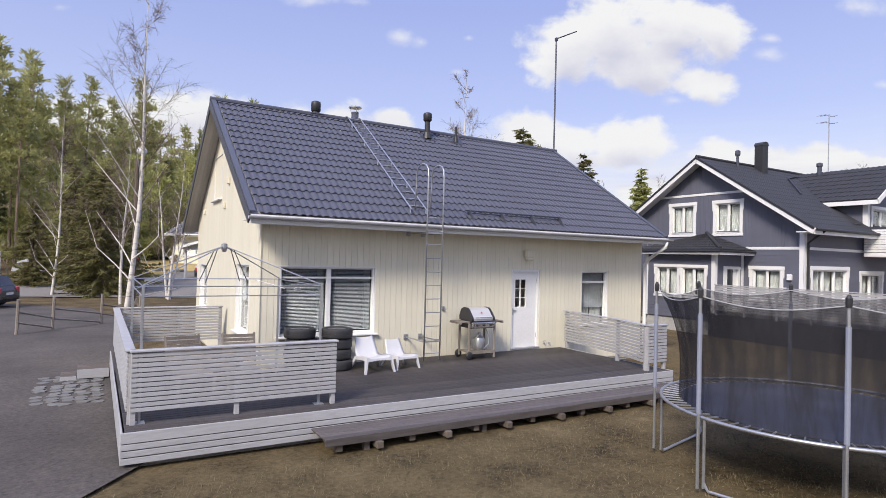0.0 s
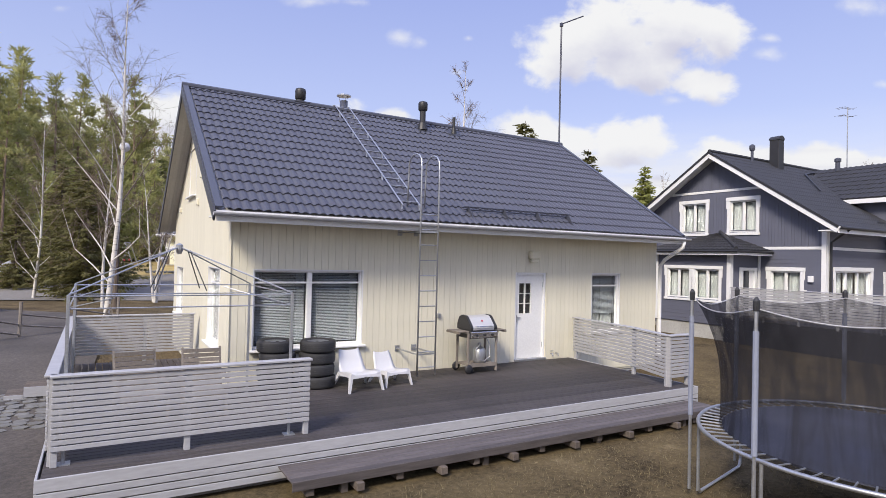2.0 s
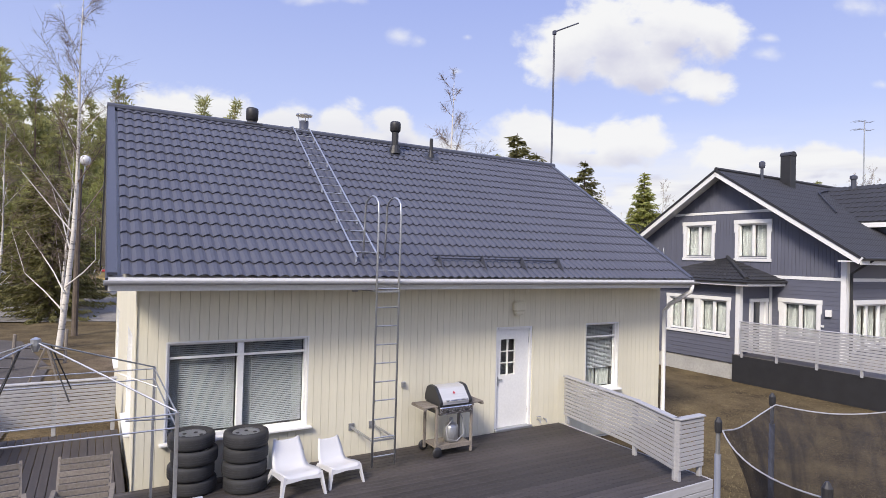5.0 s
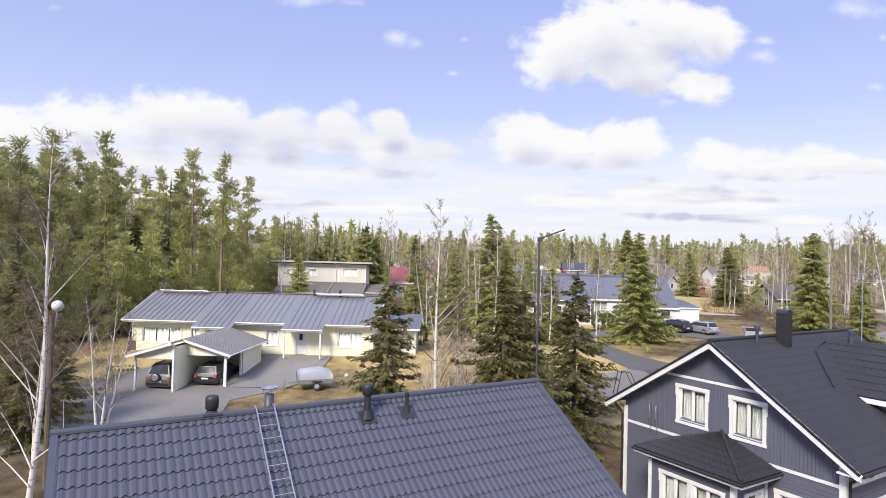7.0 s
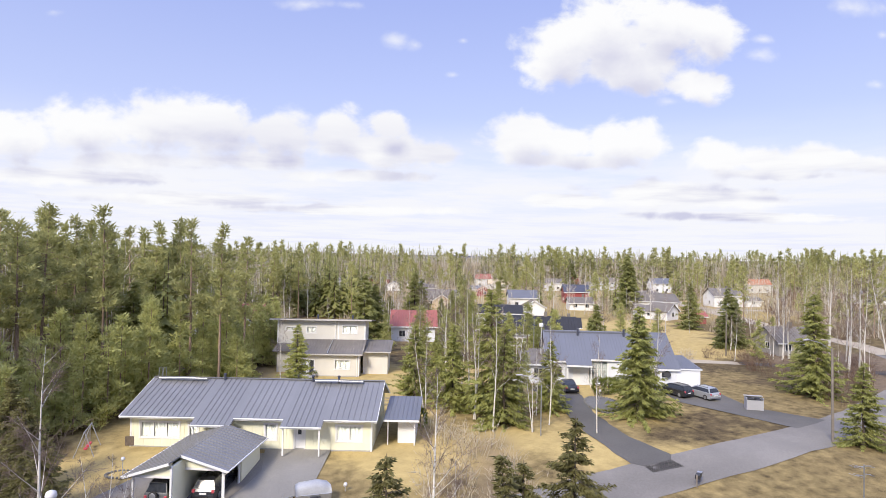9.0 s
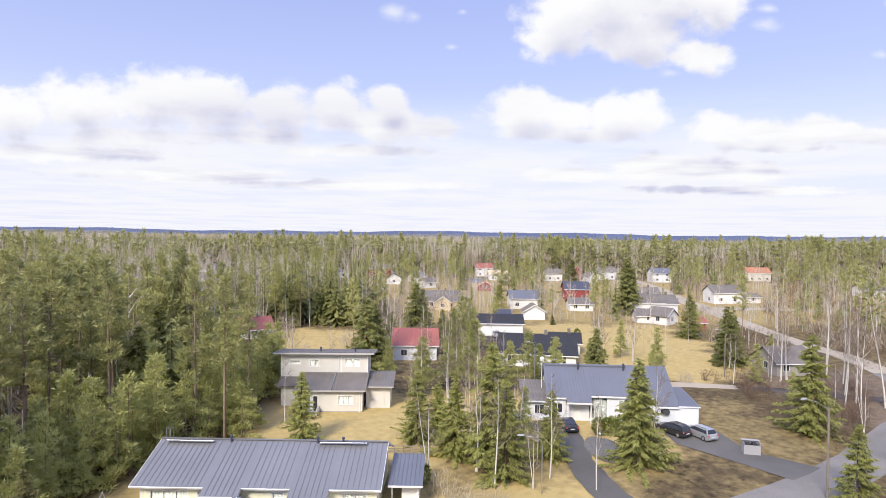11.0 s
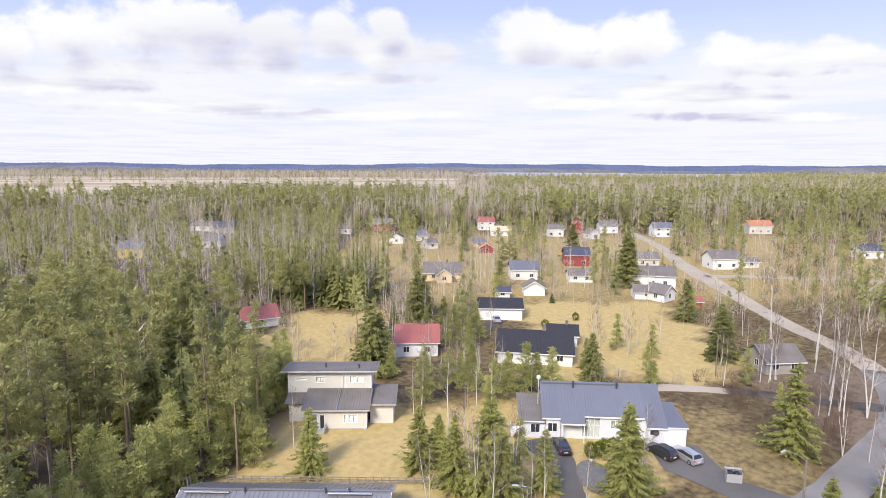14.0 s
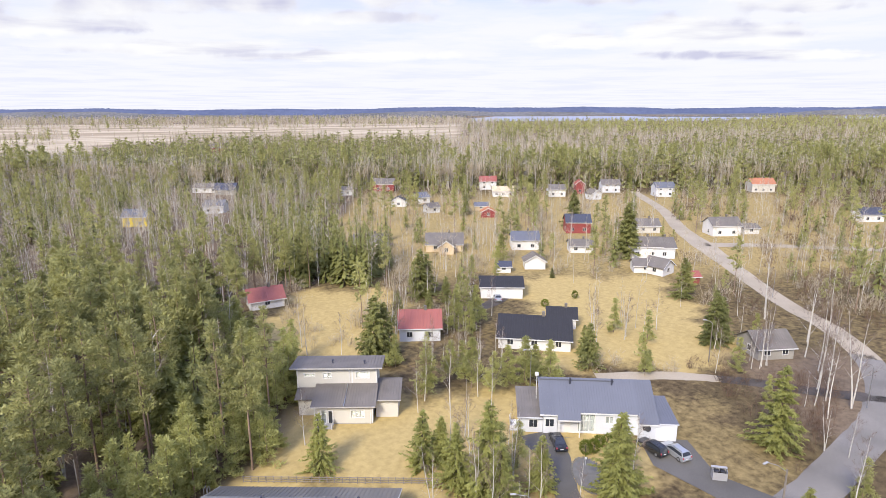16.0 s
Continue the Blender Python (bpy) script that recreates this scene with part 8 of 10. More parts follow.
car(pose(6.07, 39.12, 0.64, 0, 0, 56), CAR_GREY, "grey off-road car with a spare wheel in the carport", "suv")
car(pose(9.21, 38.69, 0.70, 0, 0, 56), CAR_DARK, "dark estate car in the carport", "wagon")
car(on_plan(30.3, 74.6, 118), CAR_DARK, "black estate car parked before the garage", "wagon")
car(on_plan(33.2, 73.6, 112), CAR_SILVER, "silver estate car parked before the garage", "wagon")
car(on_plan(17.2, 76.0, 94), CAR_DARK, "dark car parked by the pale house", "sedan")
car(pose(-8.0, 22.8, 0.06, 0, 0, 158), CAR_DARK, "dark blue car standing by the road", "wagon")
car(on_plan(14.0, 139.0, 95), CAR_SILVER, "pale car before a white garage", "sedan")


def build_trailer():
    t = thing("car_trailer", pose(14.9, 32.9, 0.78, 0, 0, -14), "small car trailer under a pale grey tarpaulin hood", "trailer")
    part("box", Mb().box(-1.35, 1.15, -0.68, 0.68, 0.42, 0.78, 0.02), GALV, t)
    n = 8
    verts = []
    for x, h, w in ((-1.38, 0.50, 0.66), (-1.1, 0.66, 0.64), (0.2, 0.78, 0.62), (0.9, 0.60, 0.58), (1.18, 0.28, 0.62)):
        for k in range(n + 1):
            a = math.pi * k / n
            verts.append((x, -w * math.cos(a), 0.78 + h * math.sin(a) ** 0.6))
    part("hood", Mb().add(verts, [(i * (n + 1) + k, i * (n + 1) + k + 1, (i + 1) * (n + 1) + k + 1, (i + 1) * (n + 1) + k) for i in range(4) for k in range(n)] + [tuple(range(n + 1)), tuple(range(4 * (n + 1), 5 * (n + 1)))[::-1]]),
         TARP, t, "pale grey tarpaulin hood", True)
    for s in (-1, 1):
        w = new("wheel")
        w.parent, w.matrix_basis = t, Matrix.Translation((0.0, s * 0.80, 0.30)) @ Matrix.Rotation(radians(90), 4, "X")
        part("tyre", Mb().lathe([(0.16, -0.08), (0.28, -0.08), (0.30, 0), (0.28, 0.08), (0.16, 0.08)], 16), RUBBER, w)
        part("rim", Mb().lathe([(0.16, -0.085), (0.03, -0.06), (0.03, 0.06), (0.16, 0.085)], 12), FENCE_WHITE, w)
        part("mudguard", Mb().box(-0.36, 0.36, s * 0.80 - 0.11, s * 0.80 + 0.11, 0.62, 0.66, 0.01), BLACK, t)
    part("drawbar", Mb().bar((-1.35, 0.3, 0.42), (-2.4, 0, 0.40), 0.06, 0.06).bar((-1.35, -0.3, 0.42), (-2.4, 0, 0.40), 0.06, 0.06), GALV, t)
    part("jockey_wheel", Mb().tube([(-2.2, 0.08, 0.75), (-2.2, 0.08, 0.12)], 0.025, 6).lathe([(0.09, -0.03), (0.09, 0.03)], 12, Matrix.Translation((-2.2, 0.08, 0.09)) @ Matrix.Rotation(radians(90), 4, "X")), GALV, t)


def street_lamp(m, h, arm, label, wooden=False):
    """A lamp post with a curved arm along +x and a shoebox head."""
    l = thing("street_lamp", m, label, "street lamp", "street lamps")
    part("post", Mb().tube([(0, 0, -0.3), (0, 0, h - (0.0 if wooden else 0.8))], [0.11, 0.085] if wooden else [0.07, 0.05], 9), TIMBER if wooden else GALV, l)
    z = h - (0.2 if wooden else 0.8)
    part("arm", Mb().tube([(0, 0, z), (0.05 * arm, 0, z + 0.45), (0.3 * arm, 0, z + 0.75), (arm, 0, z + 0.95)], 0.03, 7), GALV, l, smooth=True)
    part("head", Mb().box(arm - 0.12, arm + 0.55, -0.12, 0.12, z + 0.90, z + 1.04, 0.04), FENCE_WHITE, l, "pale lamp head")
    return l


def globe_lamp(m, h, label):
    l = thing("globe_lamp", m, label, "lamp", "garden lamps")
    part("post", Mb().tube([(0, 0, -0.2), (0, 0, h)], 0.03, 7), FENCE_WHITE, l)
    part("globe", Mb().lathe([(0.04, h), (0.13, h + 0.05), (0.16, h + 0.16), (0.12, h + 0.28), (0.02, h + 0.32)], 14), PLASTIC, l, smooth=True)


def build_swing():
    s = thing("swing_set", on_plan(-29.2, 51.6, 20), "white and red children's swing set on the lawn", "swing")
    for y in (-1.5, 1.5):
        for dx in (-0.75, 0.75):
            part("leg", Mb().tube([(dx, y, 0), (0, y * 0.93, 2.1)], 0.035, 6), FENCE_WHITE, s)
    part("beam", Mb().tube([(0, -1.6, 2.1), (0, 1.6, 2.1)], 0.04, 7), FENCE_WHITE, s)
    for y in (-0.7, 0.1, 0.8):
        for d in (-0.18, 0.18):
            part("chain", Mb().tube([(0, y + d, 2.1), (0, y + d, 0.55)], 0.012, 4), GALV, s)
        part("seat", Mb().box(-0.14, 0.14, y - 0.2, y + 0.2, 0.45, 0.62, 0.03), RED_PAINT, s)
    b = thing("sandbox", on_plan(-26.0, 53.5, 10), "small dark wooden play bench with a red seat", "play bench")
    part("board", Mb().box(-0.8, 0.8, -0.5, -0.45, 0.0, 0.8), SPRUCE_BARK, b)
    part("seat", Mb().box(-0.8, 0.8, -0.45, 0.2, 0.35, 0.42), RED_PAINT, b)


def build_goal():
    g = thing("football_goal", pose(-9.6, 40.5, 0.55, 0, 0, -20), "small grey football goal with a net frame", "goal")
    for x in (-1.4, 1.4):
        part("post", Mb().tube([(x, 0, 0), (x, 0, 1.9)], 0.04, 7), GALV, g)
        part("stay", Mb().tube([(x, 0, 1.9), (x, 1.2, 0.05)], 0.025, 6), GALV, g)
    part("crossbar", Mb().tube([(-1.4, 0, 1.9), (1.4, 0, 1.9)], 0.04, 7), GALV, g)
    part("ground_bar", Mb().tube([(-1.4, 1.2, 0.04), (1.4, 1.2, 0.04)], 0.025, 6), GALV, g)
    b = thing("covered_boat", pose(-6.3, 45.5, 0.72, 0, 0, -28), "boat under a pale silver tarpaulin at the lawn's edge", "boat")
    verts, n = [], 8
    for x, w, h in ((-1.9, 0.6, 0.55), (-1.0, 0.85, 0.95), (0.2, 0.9, 1.15), (1.3, 0.75, 0.8), (2.0, 0.25, 0.5)):
        for k in range(n + 1):
            a = math.pi * k / n
            verts.append((x + 0.06 * math.sin(k * 2.1), -w * math.cos(a), 0.25 + h * math.sin(a) ** 0.7 + 0.05 * math.sin(k * 3 + x)))
    part("tarpaulin", Mb().add(verts, [(i * (n + 1) + k, i * (n + 1) + k + 1, (i + 1) * (n + 1) + k + 1, (i + 1) * (n + 1) + k) for i in range(4) for k in range(n)] + [tuple(range(n + 1)), tuple(range(4 * (n + 1), 5 * (n + 1)))[::-1]]), TARP, b)
    part("hull", Mb().prism([(-1.85, 0.32), (-1.7, -0.05), (1.6, -0.05), (2.0, 0.35)], "y", -0.62, 0.62), REED, b)


def build_clutter():
    m = thing("letter_boxes", pose(42.2, 21.0, 0.75, 0, 0, 25), "pair of dark letter boxes on a post rack", "letter box")
    for x in (-0.6, 0.6):
        part("post", Mb().box(x - 0.04, x + 0.04, -0.04, 0.04, -0.2, 1.25), TIMBER, m)
    part("rail", Mb().box(-0.7, 0.7, -0.05, 0.05, 0.8, 0.88), TIMBER, m)
    for x in (-0.42, 0.0, 0.42):
        part("box", Mb().box(x - 0.19, x + 0.19, -0.2, 0.16, 0.88, 1.2, 0.02), BLACK if x < 0.3 else GALV, m)
    b = thing("bin_shelter", on_plan(36.9, 68.2, -12), "white slatted bin shelter by the driveway", "bin shelter")
    for x in (-0.9, 0.85):
        part("side", Mb().box(x, x + 0.05, -0.5, 0.5, 0, 1.35), FENCE_WHITE, b)
    part("back", Mb().box(-0.85, 0.85, 0.45, 0.5, 0, 1.35), FENCE_WHITE, b)
    part("front", Mb().box(-0.85, 0.85, -0.5, -0.46, 0, 1.1), FENCE_WHITE, b)
    for x in (-0.7, 0.05):
        part("bin", Mb().box(x, x + 0.62, -0.4, 0.3, 0.05, 1.25, 0.04), BLACK, b)
    part("roof", Mb().box(-1.0, 1.0, 0.2, 0.62, 1.42, 1.48), FENCE_WHITE, b)
    w = thing("well_cover", on_plan(38.2, 47.5, 12), "small wooden well cover with a dark gabled roof", "well")
    part("wall", Mb().box(-0.5, 0.5, -0.5, 0.5, -0.2, 0.8), WHITE, w)
    part("roof", Mb().prism([(-0.8, 0.75), (0.8, 0.75), (0, 1.35)], "y", -0.75, 0.75), BLACK_TILE, w)
    pole = thing("utility_pole", at_ground(*place(38.4, 57.0)), "leaning wooden utility pole with a lamp arm", "utility pole", "street lamps")
    part("pole", Mb().tube([(0, 0, -0.3), (0.35, 0.25, 8.9)], [0.13, 0.10], 9), TIMBER, pole)
    part("arm", Mb().tube([(0.35, 0.25, 8.6), (-0.4, 0.9, 9.3), (-1.3, 1.6, 9.6)], 0.03, 6), GALV, pole)
    part("head", Mb().box(-2.0, -1.2, 1.5, 1.75, 9.52, 9.68, 0.04), FENCE_WHITE, pole)
    rk = thing("stone_bed", on_plan(20.0, 69.0, 0), "oval bed of pale stones with a clipped tree", "flower bed")
    rnd = random.Random(3)
    part("gravel", Mb().lathe([(2.1, -0.1), (2.0, 0.07), (0.05, 0.12)], 20, Matrix.Diagonal((1.0, 1.9, 1.0, 1.0))), PAVING, rk)
    for k in range(46):
        a = 2 * math.pi * k / 46
        x, y, r = 2.1 * math.cos(a), 3.95 * math.sin(a), rnd.uniform(0.10, 0.17)
        part("stone", Mb().lathe([(r * 0.8, -0.05), (r, 0.05), (r * 0.6, 0.14), (0.02, 0.16)], 6, Matrix.Translation((x, y, 0.02)) @ Matrix.Rotation(rnd.uniform(0, 3), 4, "Z")), PAVING, rk)
    bed = thing("stone_bed", on_plan(-24.2, 47.6, 0), "round flower bed ringed with stones", "flower bed")
    for k in range(22):
        a = 2 * math.pi * k / 22
        r = rnd.uniform(0.09, 0.14)
        part("stone", Mb().lathe([(r * 0.8, -0.05), (r, 0.04), (r * 0.6, 0.12), (0.02, 0.14)], 6, Matrix.Translation((1.1 * math.cos(a), 0.8 * math.sin(a), 0.02))), PAVING, bed)


build_trailer()
lamp_ = thing("street_lamp", spot(-16.22, 26.7, 0), "dark wooden pole with a white globe lamp", "street lamp", "street lamps")
part("post", Mb().tube([(0, 0, -0.4), (0, 0, 7.5)], [0.13, 0.10], 9), SPRUCE_BARK, lamp_)
part("arm", Mb().tube([(0.0, 0, 6.6), (0.12, 0.05, 7.0), (0.18, 0.08, 7.70)], 0.03, 6), GALV, lamp_)
part("globe", Mb().lathe([(0.06, 7.68), (0.19, 7.76), (0.24, 7.92), (0.19, 8.09), (0.03, 8.16)], 14, Matrix.Translation((0.18, 0.08, 0))), PLASTIC, lamp_, smooth=True)
street_lamp(spot(10.6, 57.5, 180), 5.6, 1.9, "grey street lamp with a curved arm")
street_lamp(spot(15.2, 90.5, 200), 8.2, 1.0, "grey street lamp behind a house")
street_lamp(spot(68.8, 86.0, 150), 7.5, 1.4, "grey street lamp at the bend")
street_lamp(spot(50.8, 103.0, 160), 7.5, 1.2, "wooden street lamp post by the track", True)
street_lamp(spot(83.0, 140.0, 170), 7.5, 1.4, "grey street lamp by the road")
globe_lamp(spot(-24.2, 47.9, 0), 1.0, "short white garden lamp with a globe")
globe_lamp(spot(20.0, 71.0, 0), 1.0, "short white garden lamp with a globe")
globe_lamp(spot(-6.2, 45.6, 0), 0.35, "small white garden lamp in the grass")
build_swing()
build_goal()
build_clutter()

# ---------------------------------------------------------------- trees


def sprays(rng, centres, dirs, length, width, droop=0.0, level=0.0):
    """Thin pointed leaves of needles: a triangle at every centre, along dirs; level turns their flats upwards."""
    n = len(centres)
    d = dirs / (np.linalg.norm(dirs, axis=1, keepdims=True) + 1e-9)
    side = np.cross(d, rng.normal(size=(n, 3)) + np.array((0, 0, level)))
    side /= np.linalg.norm(side, axis=1, keepdims=True) + 1e-9
    L = (length * rng.uniform(0.7, 1.3, (n, 1)))
    W = (width * rng.uniform(0.7, 1.3, (n, 1))) * 0.5
    tip = centres + d * L
    tip[:, 2:] -= droop * L
    verts = np.concatenate([centres - side * W, centres + side * W, tip], 0)
    i = np.arange(n)
    return verts, np.stack([i, i + n, i + 2 * n], -1)


def cone_tube(pts, radii, n=5):
    """Triangles of a tapered trunk or limb."""
    pts = np.asarray(pts, float)
    ang = np.arange(n) * 2 * np.pi / n
    verts, tris = [], []
    for i, p in enumerate(pts):
        d = pts[min(i + 1, len(pts) - 1)] - pts[max(i - 1, 0)]
        d = d / (np.linalg.norm(d) + 1e-9)
        a = np.cross(d, (0.3, 0.9, 0.1) if abs(d[2]) > 0.6 else (0, 0, 1))
        a /= np.linalg.norm(a) + 1e-9
        b = np.cross(d, a)
        verts.append(p + radii[i] * (np.cos(ang)[:, None] * a + np.sin(ang)[:, None] * b))
    for i in range(len(pts) - 1):
        for j in range(n):
            p, q, r, s = i * n + j, i * n + (j + 1) % n, (i + 1) * n + (j + 1) % n, (i + 1) * n + j
            tris += [(p, q, r), (p, r, s)]
    return np.concatenate(verts), np.array(tris)


def join(parts):
    vs, ts, k = [], [], 0
    for v, t in parts:
        vs.append(v)
        ts.append(t + k)
        k += len(v)
    return np.concatenate(vs), np.concatenate(ts)


def spruce_arrays(rng, h, detail, wide=0.27):
    """A spruce of height h: whorls of drooping boughs hung with sprays. detail scales the number of sprays, wide is the reach of the lowest boughs over the height."""
    trunk = cone_tube([(0, 0, -0.3), (rng.normal(0, 0.05), rng.normal(0, 0.05), h * 0.5), (0, 0, h * 0.985)], [h * 0.016, h * 0.010, 0.012], 6)
    cs, ds, out = [], [], []
    whorls = int(h * 3.4)
    lean = rng.uniform(0.78, 1.22, 12)
    for i in range(whorls):
        ring = 0.80 + 0.30 * (i % 3 == 0)
        for j in range(7 if i < whorls * 0.8 else 5):
            t = (i + rng.uniform(0, 0.6)) / whorls
            z = h * (0.03 + 0.95 * t)
            a = rng.uniform(0, 2 * np.pi)
            r = h * wide * (1 - t) ** 0.90 * ring * rng.uniform(0.70, 1.12) * lean[int(a / 2 / np.pi * 12) % 12] + 0.08
            end = np.array((r * np.cos(a), r * np.sin(a), -r * rng.uniform(0.15, 0.42) * (1 - 0.7 * t) + r * 0.6 * max(0, t - 0.6)))
            m = max(3, int(r * 7.0 * detail + 3 * detail ** 0.5))
            f = np.sort(rng.uniform(0.15, 1.0, m))[:, None]
            base = np.array((0, 0, z)) + end * f + np.array((0, 0, 1)) * (-0.10 * r * np.sin(f * np.pi)) + rng.normal(0, 0.09, (m, 3)) * (1, 1, 0.6)
            side = np.cross(end, (0, 0, 1.0))
            d = end / (r + 1e-6) * 0.8 + side / (r + 1e-6) * rng.normal(0, 0.75, (m, 1)) + rng.normal(0, 0.12, (m, 3)) + np.array((0, 0, -0.22))
            cs.append(base)
            ds.append(d)
            if detail >= 2 and r > 0.5:
                out.append(cone_tube([(0, 0, z), tuple(np.array((0, 0, z)) + end * 0.8)], [0.018, 0.006], 3))
    c, d = np.concatenate(cs), np.concatenate(ds)
    size = 0.26 if detail >= 4.0 else 0.34 if detail >= 2.0 else 0.52
    return join([trunk] + out), sprays(rng, c, d, size, size * 0.46, 0.10, 1.2)


def tier_spruce(rng, h, wide=0.16, tiers=15, boughs=9):
    """A far spruce: tiers of drooping boughs, each a bent pair of leaves."""
    V, T = [], []
    for i in range(tiers):
        t = i / tiers
        for j in range(boughs if t < 0.6 else boughs - 3):
            a = rng.uniform(0, 6.283)
            r = h * wide * (1 - t) ** 0.85 * rng.uniform(0.65, 1.15) + 0.15
            z = h * (0.06 + 0.93 * (t + rng.uniform(-0.03, 0.03)))
            c, s = np.cos(a), np.sin(a)
            w = r * rng.uniform(0.16, 0.28)
            k = len(V)
            V += [(0, 0, z + 0.25 * r), (c * r * 0.6 - s * w, s * r * 0.6 + c * w, z - 0.12 * r), (c * r * 0.6 + s * w, s * r * 0.6 - c * w, z - 0.12 * r), (c * r, s * r, z - rng.uniform(0.15, 0.40) * r)]
            T += [(k, k + 1, k + 3), (k, k + 3, k + 2)]
    V.append((0, 0, h))
    k = len(V)
    V += [(0.14, 0, h * 0.90), (-0.10, 0.12, h * 0.90), (-0.1, -0.12, h * 0.9)]
    T += [(k - 1, k, k + 1), (k - 1, k + 1, k + 2), (k - 1, k + 2, k)]
    return cone_tube([(0, 0, -0.3), (0, 0, h * 0.9)], [h * 0.012, 0.03], 3), (np.array(V, float), np.array(T))


def pine_arrays(rng, h, detail, low=0.42, wide=0.104, cone=False):
    """A pine: bare lower trunk, crown of upturned tufts of needles on crooked limbs. detail 1: near, 0.5: in the wood, 0.2: far."""
    bend = rng.normal(0, 0.02 * h, 2)
    P = lambda t: np.array((bend[0] * t * t, bend[1] * t * t, h * t))
    trunk = cone_tube([P(0) - (0, 0, 0.3), P(0.3), P(0.65), P(0.97)], [h * 0.0095, h * 0.0075, h * 0.005, 0.02], 5 if detail >= 1 else 4)
    cs, ds, out = [], [], []
    limbs = int((20 + h * 0.75) * (2.5 if detail > 1 else 1.75 if cone else 1.2) * (1.0 if detail >= 0.5 else 0.75))
    for i in range(limbs):
        t = low + (0.99 - low) * (i + rng.uniform()) / limbs
        a = rng.uniform(0, 2 * np.pi)
        k = (t - low) / (1 - low)
        r = h * wide * (0.60 + 0.75 * np.sin(np.pi * min(1, k * 0.85 + 0.25))) * (1 - k ** 2 * 0.82) * rng.uniform(0.55, 1.15)
        if cone:
            r = h * wide * (1.04 - k) ** 0.95 * rng.uniform(0.6, 1.2) + 0.12
        end = np.array((r * np.cos(a), r * np.sin(a), r * rng.uniform(-0.10, 0.50)))
        tufts = max(2, int(r * (3.3 if detail >= 0.5 and not cone else 2.7 if detail >= 0.5 else 1.2) + 0.6))
        for q in range(tufts):
            c0 = P(t) + end * (0.35 + 0.65 * (q + rng.uniform(0.2, 1)) / tufts) + rng.normal(0, 0.12 * r, 3) * (1, 1, 0.6)
            n = 15 if detail >= 1 else 11 if detail >= 0.5 else 6
            off = rng.normal(0, 1, (n, 3)) * (0.19, 0.19, 0.11)
            cs.append(c0 + off)
            ds.append(off * 2.2 + rng.normal(0, 0.30, (n, 3)) + (0, 0, 0.45) + end / (r + 0.1) * 0.25)
        if detail >= 1 and not cone:
            out.append(cone_tube([tuple(P(t)), tuple(P(t) + end * 0.55 - (0, 0, 0.05 * r)), tuple(P(t) + end * 0.95)], [0.035, 0.022, 0.008], 3))
    c, d = np.concatenate(cs), np.concatenate(ds)
    size = 0.37 if detail >= 1 else 0.50 if detail >= 0.5 else 0.85
    return join([trunk] + out), sprays(rng, c, d, size, size * (0.40 if detail >= 1 else 0.38), 0.0, 0.8)


